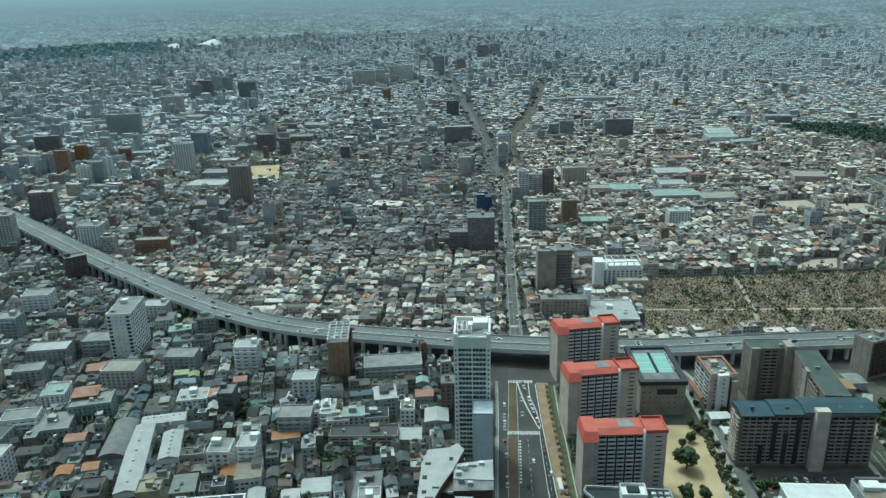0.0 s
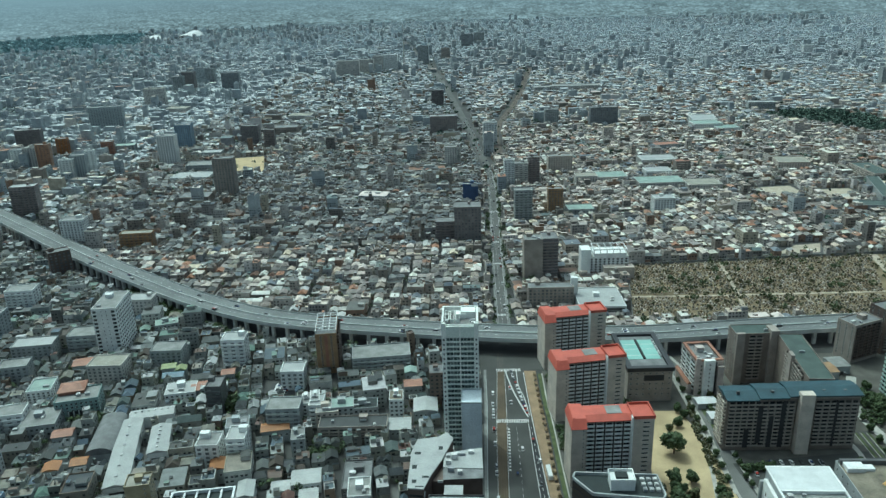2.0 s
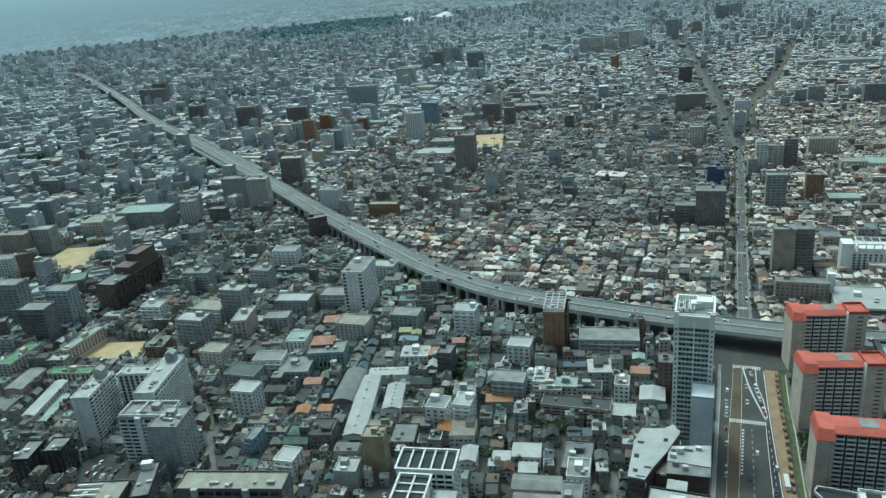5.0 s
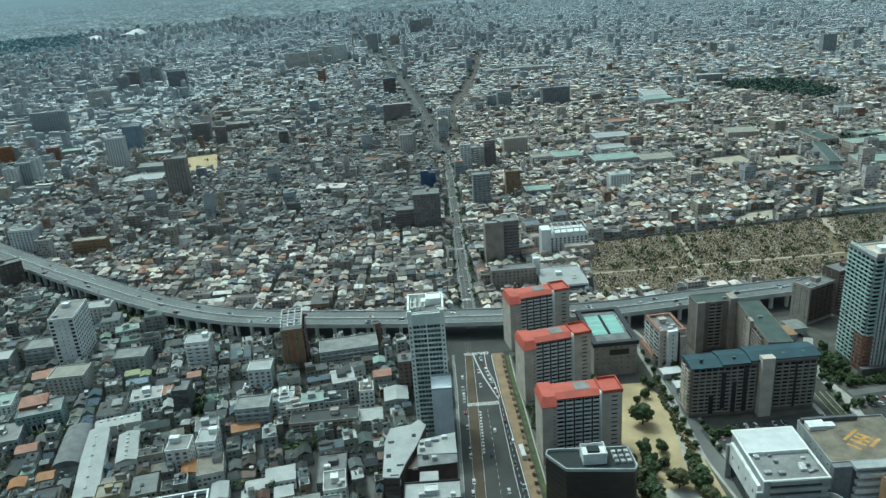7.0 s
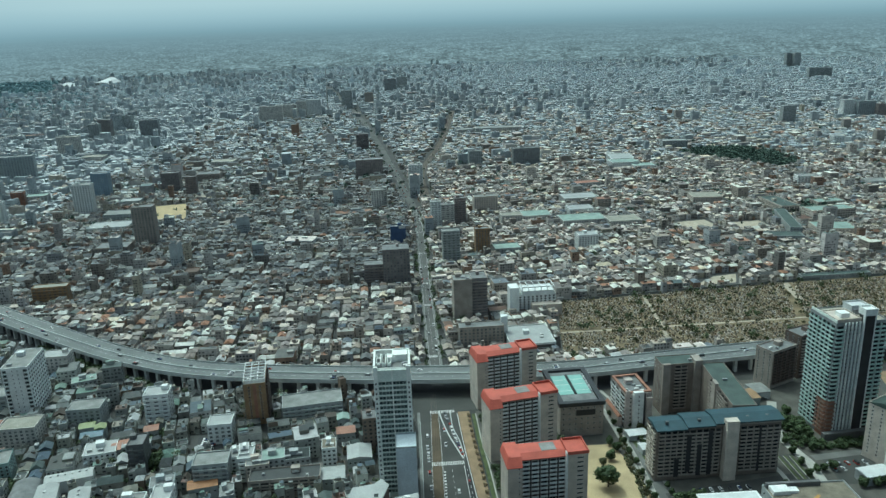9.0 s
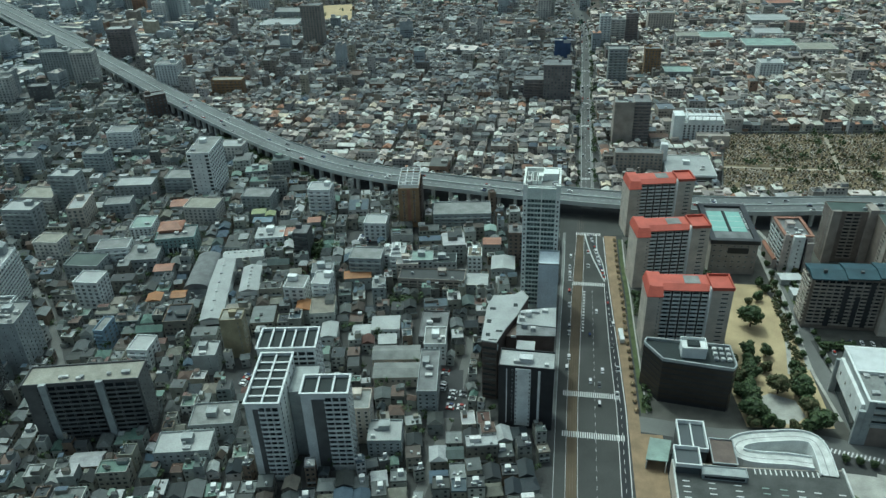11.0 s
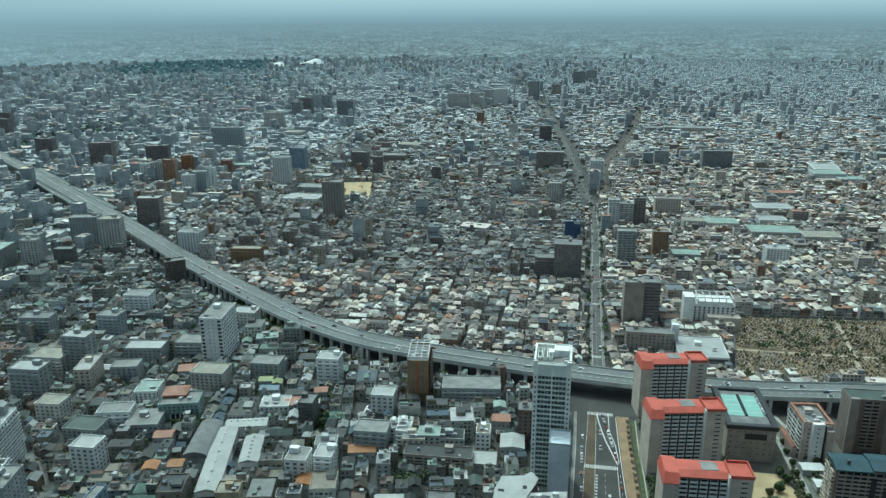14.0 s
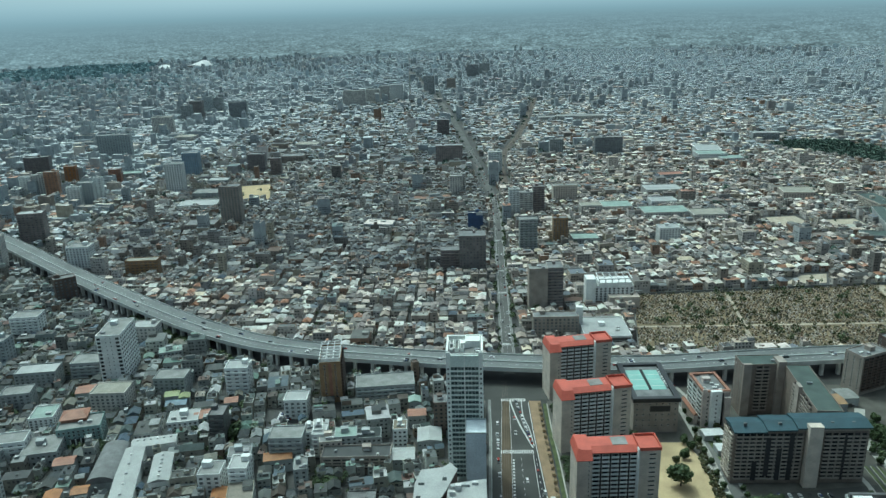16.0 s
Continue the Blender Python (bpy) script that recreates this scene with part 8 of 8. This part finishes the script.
def solids(lots, h, rise, flat, roof_ix, windows, r, extra=.5, wall_ix=None):
    """Arrays for house bodies, pitched or flat roofs, roof huts and windows of many houses."""
    n = len(lots)
    wall_ix = np.zeros(n) if wall_ix is None else wall_ix
    x, y, w, d, a = lots.T[:5]
    ca, sa = np.cos(a), np.sin(a)

    def corner(lx, ly, z):
        return np.stack([x + lx * ca - ly * sa, y + lx * sa + ly * ca, z + 0 * x], -1)

    verts, quads, qm, tris, tm = [], [], [], [], []
    base = 0

    def push(v):
        nonlocal base
        k, m = v.shape[0], v.shape[1]
        verts.append(v.reshape(-1, 3))
        ids = base + np.arange(k)[:, None] * m
        base += k * m
        return ids

    z0 = np.zeros(n)
    v = np.stack([corner(sx * w / 2, sy * d / 2, z) for z in (z0, h) for sx, sy in ((-1, -1), (1, -1), (1, 1), (-1, 1))], 1)
    ids = push(v)
    for f in ((0, 1, 5, 4), (1, 2, 6, 5), (2, 3, 7, 6), (3, 0, 4, 7)):
        quads.append(ids + np.array(f))
        qm.append(wall_ix)
    rim = flat & (np.hypot(x, y) < 1500) & (r.random(n) < .45)
    plain = flat & ~rim
    quads.append((ids + np.array((4, 5, 6, 7)))[plain])
    qm.append(roof_ix[plain])
    if rim.any():
        k_ = .35
        out = [corner(sx * w / 2, sy * d / 2, h) for sx, sy in ((-1, -1), (1, -1), (1, 1), (-1, 1))]
        inn = [corner(sx * (w / 2 - k_), sy * (d / 2 - k_), h) for sx, sy in ((-1, -1), (1, -1), (1, 1), (-1, 1))]
        low = [corner(sx * (w / 2 - k_), sy * (d / 2 - k_), h - .7) for sx, sy in ((-1, -1), (1, -1), (1, 1), (-1, 1))]
        ids = push(np.stack(out + inn + low, 1)[rim])
        for a0, b0 in ((0, 4), (4, 8)):
            for i in range(4):
                j = (i + 1) % 4
                quads.append(ids + np.array((a0 + i, a0 + j, b0 + j, b0 + i)))
                qm.append(wall_ix[rim])
        quads.append(ids + np.array((8, 9, 10, 11)))
        qm.append(roof_ix[rim])
    pt = ~flat
    along = w > d
    hw, hd = w / 2 + .35, d / 2 + .35
    hip = np.where(r.random(n) < .42, np.minimum(w, d) * r.uniform(.2, .45, n), 0.0)
    rz = h + rise
    e = h - .12
    rx0, ry0 = np.where(along, -hw + hip, 0), np.where(along, 0, -hd + hip)
    rv = np.stack([corner(-hw, -hd, e), corner(hw, -hd, e), corner(hw, hd, e), corner(-hw, hd, e), corner(rx0, ry0, rz), corner(-rx0, -ry0, rz)], 1)
    for sel, fq, ft in ((pt & along, ((0, 1, 5, 4), (2, 3, 4, 5)), ((1, 2, 5), (3, 0, 4))), (pt & ~along, ((1, 2, 5, 4), (3, 0, 4, 5)), ((0, 1, 4), (2, 3, 5)))):
        if sel.any():
            ids = push(rv[sel])
            for f in fq:
                quads.append(ids + np.array(f))
                qm.append(roof_ix[sel])
            for f in ft:
                tris.append(ids + np.array(f))
                tm.append(roof_ix[sel])
    for rear, share in ((False, .6), (True, .45)):
        ann = (r.random(n) < share) & (d > 5) & (np.hypot(x, y) < (1500 if rear else 2400))
        if not ann.any():
            continue
        side = np.where(r.random(n) < .5, -1.0, 1.0)
        ox, s1 = side * w * r.uniform(.18, .3, n), w * r.uniform(.18, .3, n)
        y1 = -d / 2 - r.uniform(.9, 2.4, n)
        ah = np.where(h > 12, 3.2, h * r.uniform(.4, .62, n))
        if rear:
            # a higher box on the back of the roof: terraces, stair heads, laundry decks
            y1, ah = d * r.uniform(-.1, .15, n), h + r.uniform(1.0, 2.6, n)
            s1 = s1 * .8
        back = d * .42 if rear else -d / 2 + .3
        av = np.stack([corner(ox + sx * s1, yy, z) for z in (0.0, ah) for sx, yy in ((-1, y1), (1, y1), (1, back), (-1, back))], 1)[ann]
        ids = push(av)
        for f in ((0, 1, 5, 4), (1, 2, 6, 5), (2, 3, 7, 6), (3, 0, 4, 7)):
            quads.append(ids + np.array(f))
            qm.append(wall_ix[ann])
        quads.append(ids + np.array((4, 5, 6, 7)))
        qm.append(roof_ix[ann])
    for share, big in ((extra, 1.0), (extra * 1.3, .45), (extra * 1.2, .35), (extra, .3)):
        hut = flat & (r.random(n) < share) & ((big == 1.0) | (np.hypot(x, y) < 1100))
        if not hut.any():
            continue
        ox, oy, s1, s2, hh = r.uniform(-.34, .34, n) * w, r.uniform(-.34, .34, n) * d, w * r.uniform(.12, .24, n) * big, d * r.uniform(.1, .22, n) * big, r.uniform(1.2, 3.0, n) * (big + .2)
        hv = np.stack([corner(ox + sx * s1, oy + sy * s2, z) for z in (h - .05, h + hh) for sx, sy in ((-1, -1), (1, -1), (1, 1), (-1, 1))], 1)[hut]
        ids = push(hv)
        for f in ((0, 1, 5, 4), (1, 2, 6, 5), (2, 3, 7, 6), (3, 0, 4, 7)):
            quads.append(ids + np.array(f))
            qm.append(wall_ix[hut])
        quads.append(ids + np.array((4, 5, 6, 7)))
        qm.append(roof_ix[hut])
    if windows:
        for side in ("f", "r", "l"):
            see = np.ones(n, bool) if side == "f" else ((x < 0) if side == "r" else (x > 0))
            length = w if side == "f" else d
            for fl in range(windows):
                z = .9 + fl * 2.9
                for k in range(7):
                    sel = see & (h > z + 1.9) & (length > 2.7 * k + 3.0) & (r.random(n) < .75)
                    if not sel.any():
                        continue
                    t = -length / 2 + 1.4 + 2.7 * k + r.uniform(-.25, .25, n)
                    ww = r.uniform(.5, 1.0, n)
                    if side == "f":
                        q = [corner(t + s1 * ww, -d / 2 - .05, z + zz) for s1, zz in ((-1, 0), (1, 0), (1, 1.3), (-1, 1.3))]
                    elif side == "r":
                        q = [corner(w / 2 + .05, t + s1 * ww, z + zz) for s1, zz in ((-1, 0), (1, 0), (1, 1.3), (-1, 1.3))]
                    else:
                        q = [corner(-w / 2 - .05, -t - s1 * ww, z + zz) for s1, zz in ((-1, 0), (1, 0), (1, 1.3), (-1, 1.3))]
                    ids = push(np.stack(q, 1)[sel])
                    quads.append(ids + np.array((0, 1, 2, 3)))
                    qm.append(np.full(sel.sum(), 4))
    tq = np.concatenate(tris) if tris else np.zeros((0, 3), int)
    tmm = np.concatenate(tm) if tm else np.zeros(0)
    return (np.concatenate(verts), np.concatenate(quads), np.concatenate(qm)), (tq, tmm)


def hwy_y(X):
    o = np.argsort(TX)
    return np.interp(X, TX[o], TY[o])


def north(X, Y):
    return Y < hwy_y(X)


def dist(X, Y):
    return np.hypot(X, Y)


DISTRICTS = [
    # turn, which lots, lot width, lot depth, street, lots in a row, seed, extent
    (12, lambda X, Y: north(X, Y) & (X < 6) & (X > -560) & (Y < 1000), 8.0, 9.8, 3.4, 8, 1, (-700, 60, 30, 760)),
    (36, lambda X, Y: north(X, Y) & (X <= -560) & (dist(X, Y) < 2300), 11.0, 12.0, 5.0, 8, 2, (-2400, 60, -500, 2200)),
    (1, lambda X, Y: ~north(X, Y) & (X < 8) & (X > -520) & (Y < 1250), 8.2, 10.0, 3.6, 10, 3, (-560, 480, 30, 1300)),
    (6, lambda X, Y: ~north(X, Y) & (X >= 8) & (Y < 1350), 8.6, 10.4, 4.0, 8, 4, (8, 480, 1500, 1400)),
    (-4, lambda X, Y: ~north(X, Y) & (X <= -520) & (dist(X, Y) < 2300), 10.5, 11.5, 5.0, 8, 5, (-2100, 600, -480, 2300)),
    (3, lambda X, Y: (X > -520) & (X < 8) & (Y >= 1250) & (dist(X, Y) < 2300), 10.0, 11.5, 5.0, 8, 6, (-540, 1200, 30, 2320)),
    (10, lambda X, Y: (X >= 8) & (Y >= 1350) & (dist(X, Y) < 2300), 10.5, 11.5, 5.0, 8, 7, (0, 1250, 1600, 2320)),
    (20, lambda X, Y: (X >= 1400) & (Y < 1350) & (dist(X, Y) < 2300), 12, 12, 5.0, 8, 8, (1390, 700, 2300, 1400)),
    (28, lambda X, Y: (dist(X, Y) >= 2300) & (X < -700), 13, 13.5, 5, 8, 9, (-4700, 700, -690, 4880)),
    (5, lambda X, Y: (dist(X, Y) >= 2300) & (X >= -700) & (X < 900), 11.5, 12, 5, 8, 10, (-710, 2000, 910, 4880)),
    (-12, lambda X, Y: (dist(X, Y) >= 2300) & (X >= 900), 12.5, 13, 5, 8, 11, (890, 900, 4000, 4880)),
]


def occupy(lots):
    """Marks the cells under the houses as taken."""
    x, y, w, d, a = lots.T[:5]
    ca, sa = np.cos(a), np.sin(a)
    for u in np.linspace(-.5, .5, 8):
        for v in np.linspace(-.5, .5, 8):
            i, j = ((x + u * w * ca - v * d * sa - GX0) / CELL).astype(int), ((y + u * w * sa + v * d * ca - GY0) / CELL).astype(int)
            taken[np.clip(i, 0, GNX - 1), np.clip(j, 0, GNY - 1)] = True


near_lots = []
LABELS = {0: "dense low houses with mixed grey roofs", 1: "pale and grey roofed houses", 2: "grey tiled houses in close rows", 3: "far haze tinted sea of houses"}
for rot, keep, pitch, depth, street, per, seed, extent in DISTRICTS:
    lots = houses(rot, keep, pitch, depth, street, per, seed, extent, (.22, .10) if seed == 1 else (.28, .16) if seed == 2 else ((.10, .035) if seed in (3, 6) else (.16, .05)))
    if seed in (1, 3, 4):
        occupy(lots)
        for extra_rot, sw, sd in ((0, 5.6, 6.4), (9, 5.2, 5.8), (-14, 4.4, 5.0)):
            if seed != 1 and extra_rot < 0:
                continue
            small = houses(rot + extra_rot, keep, sw, sd, 1.0, 8, seed + 50 + extra_rot, extent, (.0, .0))
            occupy(small)
            lots = np.concatenate([lots, small])
    r = np.random.default_rng(seed + 50)
    n = len(lots)
    far = np.hypot(lots[:, 0], lots[:, 1])
    kind, size = r.random(n), lots[:, 5]
    flat = (kind > (.46 if seed == 1 else .62 if seed not in (3, 6) else .66)) | ((size > 0) & (kind > .2)) | (size == 2)
    if seed >= 9:
        flat |= r.random(n) < .55
    # apartment houses stand in clusters, more of them in the western quarters
    west = np.clip((-lots[:, 0] - 60) / 420, 0, 1) * np.clip(1.3 + np.sin(lots[:, 0] / 83 + 2) + np.sin(lots[:, 1] / 97), 0, 1)
    mid = ((size == 0) & (kind > .988 - .03 * west)) | ((size > 0) & (kind > (.88 if seed == 1 else .77 if seed == 2 else .90) - .34 * west))
    h = np.where(flat, r.choice([6.0, 6.6, 8.8, 9.4, 11.5], n), r.uniform(5.4, 7.6, n)) + (size == 2) * r.uniform(0, 4, n)
    rise = r.uniform(1.1, 2.3, n) * np.where(size > 0, 1.4, 1.0)
    tall = r.uniform(11, 19, n) + np.where((r.random(n) < .15) & (seed != 1), r.uniform(4, 15, n), 0)
    h = np.where(mid, tall, h)
    roof_ix = np.ones(n)
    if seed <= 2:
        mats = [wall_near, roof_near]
    elif seed in (3, 6):
        mats = [wall_mixed, roof_mixed]
        # cloud shade over parts of these quarters, put in as darker roof colours
        dark = np.sin(lots[:, 0] / 140 + 1) + np.sin(lots[:, 1] / 170 - 1.2) + r.normal(0, .5, n) > -.3
        dark |= (lots[:, 0] < -110) & (lots[:, 0] > -470) & (lots[:, 1] > 740) & (lots[:, 1] < 1150) & (r.random(n) < .8)
        roof_ix = np.where(dark & (lots[:, 1] > 740), 3, np.where((lots[:, 1] < 760) & (r.random(n) < .66), 2, 1))
    elif seed >= 9:
        mats = [wall_thin_haze, roof_thin_haze]
        roof_ix = np.where(r.random(n) < (.25 if seed == 9 else .5), 2, 1)
    else:
        mats = [wall_mixed, roof_mixed]
        roof_ix = np.where(r.random(n) < .8, 2, 1)
    wall_ix = np.zeros(n)
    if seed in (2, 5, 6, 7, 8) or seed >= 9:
        # haze-tinted roofs and walls grow common with distance, to imitate haze
        thin_haze = r.random(n) < np.clip((far - (500 if seed in (2, 5) else 1100)) / (1300 if seed in (2, 5) else 1700), 0, 1)
        roof_ix, wall_ix = np.where(thin_haze, 6, np.where(roof_ix == 1, 1, roof_ix)), np.where(thin_haze, 5, 0)
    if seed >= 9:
        # in the outermost quarters, lifted walls and blued roofs imitate thicker haze
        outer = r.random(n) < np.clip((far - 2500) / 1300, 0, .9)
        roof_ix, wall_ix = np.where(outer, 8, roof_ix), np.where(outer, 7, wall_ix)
    mats = [mats[0], mats[1], roof_pale, roof_dark, glass_dark, wall_thin_haze, roof_thin_haze, wall_haze, roof_haze]
    if seed == 1:
        # the nearest houses become things of their own
        order = np.argsort(far)
        own = np.zeros(n, bool)
        own[order[:300]] = True
        near_lots = list(zip(lots[own], h[own], rise[own], flat[own], mid[own]))
        lots, h, rise, flat, roof_ix, wall_ix = lots[~own], h[~own], rise[~own], flat[~own], roof_ix[~own], wall_ix[~own]
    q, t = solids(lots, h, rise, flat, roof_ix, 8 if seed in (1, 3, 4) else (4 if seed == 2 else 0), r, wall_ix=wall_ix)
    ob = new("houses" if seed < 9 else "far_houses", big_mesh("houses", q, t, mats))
    tagged(ob, LABELS[3 if seed >= 9 else (2 if seed in (3, 6) else (1 if seed in (4, 7, 8) else 0))], "houses", kind="stuff")

hr = random.Random(77)
for (x, y, w, d, a, _), h, rise, flat, mid in near_lots:
    storeys = max(2, round(h / 2.9))
    label = ("small grey flat-roofed apartment house" if mid else "flat-roofed rendered town house") if flat else "two-storey town house with a pitched tile roof"
    root = thing("house", label, "house", x, y, 0, math.degrees(a), "houses of the near quarter")
    part("wall", Shape().box(-w / 2, -d / 2, 0, w / 2, d / 2, h), wall_own, root)
    if flat:
        part("roof", Shape().box(-w / 2 + .2, -d / 2 + .2, h + .004, w / 2 - .2, d / 2 - .2, h + .08).ring(-w / 2 - .05, -d / 2 - .05, w / 2 + .05, d / 2 + .05, h - .1, h + hr.choice([.2, .25, .3, .8]), .2), roof_own, root)
        sh = Shape()
        if hr.random() < .6:
            px, py = hr.uniform(-.2, .2) * w, hr.uniform(0, .25) * d
            sh.box(px - w * .18, py - d * .16, h + .08, px + w * .18, py + d * .16, h + 2.5)
        for k in range(hr.randrange(1, 5)):
            px, py, q1, q2 = hr.uniform(-.36, .36) * w, hr.uniform(-.38, -.05) * d, hr.uniform(.4, .8), hr.uniform(.3, .5)
            sh.box(px - q1, py - q2, h + .08, px + q1, py + q2, h + hr.uniform(.6, 1.4))
        part("roof_hut", sh, unit_isl, root)
    else:
        part("roof", Shape().gable(-w / 2 - .45, -d / 2 - .45, w / 2 + .45, d / 2 + .45, h + .06, rise, along="x" if w > d else "y", hip=hr.choice([0, 0, 1.5, 2.5])), roof_own, root)
        if hr.random() < .5:
            part("porch_roof", Shape().gable(-w * .3, -d / 2 - 1.4, w * .3, -d / 2 - .06, 2.9, .7, along="x"), roof_own, root)
    sh = Shape()
    for fl in range(storeys):
        z = .9 + fl * (h / storeys)
        for k in range(max(2, int(w / 2.6))):
            xx = -w / 2 + w * (k + .5) / max(2, int(w / 2.6))
            if hr.random() < .8:
                sh.box(xx - .6, -d / 2 - .06, z, xx + .6, -d / 2, z + 1.25)
        for k in range(max(2, int(d / 3))):
            yy = -d / 2 + d * (k + .5) / max(2, int(d / 3))
            if hr.random() < .7:
                sh.box(w / 2, yy - .6, z, w / 2 + .06, yy + .6, z + 1.25)
    part("glazing", sh, glass_dark, root, kind="stuff")
    if hr.random() < .5:
        part("balcony", Shape().box(-w * .4, -d / 2 - 1.1, 3.0, w * .4, -d / 2 - .07, 3.15).box(-w * .4, -d / 2 - 1.1, 3.15, w * .4, -d / 2 - 1.0, 4.1), unit_mat, root)

# garden trees between the houses
gt_ = random.Random(9)
sh = Shape()
for _ in range(9000):
    a, dd = radians(gt_.uniform(-60, 45)), 230 + 1400 * gt_.random() ** .9
    x, y = math.sin(a) * dd, math.cos(a) * dd
    i, j = int((x - GX0) / CELL), int((y - GY0) / CELL)
    if taken[i, j]:
        continue
    q = gt_.uniform(1.2, 3.0)
    for _k in range(16):
        d = Vector((gt_.gauss(0, 1), gt_.gauss(0, 1), gt_.gauss(0, .8))).normalized() * q * gt_.uniform(.5, 1)
        u = Vector((gt_.uniform(-1, 1), gt_.uniform(-1, 1), gt_.uniform(-.4, .4))).normalized() * gt_.uniform(.6, 1.1)
        b = u.cross(d).normalized() * gt_.uniform(.5, 1)
        p = Vector((x, y, 4.8 + q * .7)) + d
        sh.face([p - u, p - b * .8, p + u, p + b])
tagged(new("garden_trees", sh.data("garden_trees", leaf)), "green garden trees between houses", "trees", kind="stuff")

# shrubs and small trees in the lanes of the near quarter
sh = Shape()
for _ in range(2600):
    x, y = gt_.uniform(-430, -20), gt_.uniform(230, 600)
    i, j = int((x - GX0) / CELL), int((y - GY0) / CELL)
    if taken[i, j] or gt_.random() < .35:
        continue
    q = gt_.uniform(.8, 2.1)
    for _k in range(22):
        d = Vector((gt_.gauss(0, 1), gt_.gauss(0, 1), gt_.gauss(0, .8))).normalized() * q * gt_.uniform(.5, 1)
        u = Vector((gt_.uniform(-1, 1), gt_.uniform(-1, 1), gt_.uniform(-.4, .4))).normalized() * gt_.uniform(.4, .8)
        b = u.cross(d).normalized() * gt_.uniform(.4, .7)
        p = Vector((x, y, 2.2 + q * 1.2)) + d
        sh.face([p - u, p - b * .8, p + u, p + b])
tagged(new("lane_shrubs", sh.data("lane_shrubs", leaf)), "green shrubs and small trees in the lanes", "trees", kind="stuff")

# long flat-roofed blocks, schools, stores and towers scattered through the middle distance and the far city
fb_r = np.random.default_rng(88)
n = 6500
az, rr = np.radians(fb_r.uniform(-64, 46, n)), 800 + 3850 * fb_r.random(n) ** .75
bx, by = np.sin(az) * rr, np.cos(az) * rr
# towers gather along the main streets and in the west
crowd = np.sin(bx / 210 + 1) + np.sin(by / 260 - 1) + np.sin((bx + by) / 390) - bx / 900
pick = crowd + fb_r.normal(0, .8, n) > .75
bx, by, n = bx[pick], by[pick], int(pick.sum())
tower = fb_r.random(n) < .74
bw_, bd_ = np.where(tower, fb_r.uniform(8, 18, n), fb_r.uniform(20, 52, n)), np.where(tower, fb_r.uniform(11, 16, n), fb_r.uniform(12, 24, n))
bh = np.where(tower, fb_r.uniform(14, 30, n) + 14 * fb_r.random(n) ** 4, fb_r.uniform(9, 16, n))
free = ~taken[np.clip(((bx - GX0) / CELL).astype(int), 0, GNX - 1), np.clip(((by - GY0) / CELL).astype(int), 0, GNY - 1)]
lots = np.stack([bx, by, bw_, bd_, np.radians(fb_r.uniform(-8, 14, n)), np.zeros(n)], 1)[free]
m_ = free.sum()
q, t = solids(lots, bh[free], np.ones(m_), np.ones(m_, bool), np.where(fb_r.random(m_) < .3, 2, 1), 6, fb_r, .8)
tagged(new("far_blocks", big_mesh("far_blocks", q, t, [wall_thin_haze, roof_pale, roof_mixed, roof_dark, glass_dark])), "far apartment slabs, schools and stores among houses", "buildings", kind="stuff")

# far garden and street trees: one mesh, arrays
n = 11000
az, rr = np.radians(fb_r.uniform(-66, 44, n)), 1000 + 3650 * fb_r.random(n) ** .7
cl = np.repeat(np.stack([np.sin(az) * rr, np.cos(az) * rr, fb_r.uniform(5.5, 8.5, n)], 1), 7, 0)
size = np.repeat(fb_r.uniform(2.0, 5.5, n), 7)[:, None]
d = fb_r.normal(0, 1, (n * 7, 3)) * (1, 1, .5)
d /= np.linalg.norm(d, axis=1, keepdims=True)
a = fb_r.normal(0, 1, (n * 7, 3)) * (1, 1, .4)
a /= np.linalg.norm(a, axis=1, keepdims=True)
b = np.cross(a, d)
p = cl + d * size * .7
vq = np.stack([p - a * size * .6, p - b * size * .5, p + a * size * .6, p + b * size * .5], 1).reshape(-1, 3)
fq = np.arange(n * 28).reshape(-1, 4)
tagged(new("far_trees", big_mesh("far_trees", (vq, fq, np.zeros(n * 7)), (np.zeros((0, 3), int), np.zeros(0)), [leaf_far])), "green trees scattered through the far city", "trees", kind="stuff")
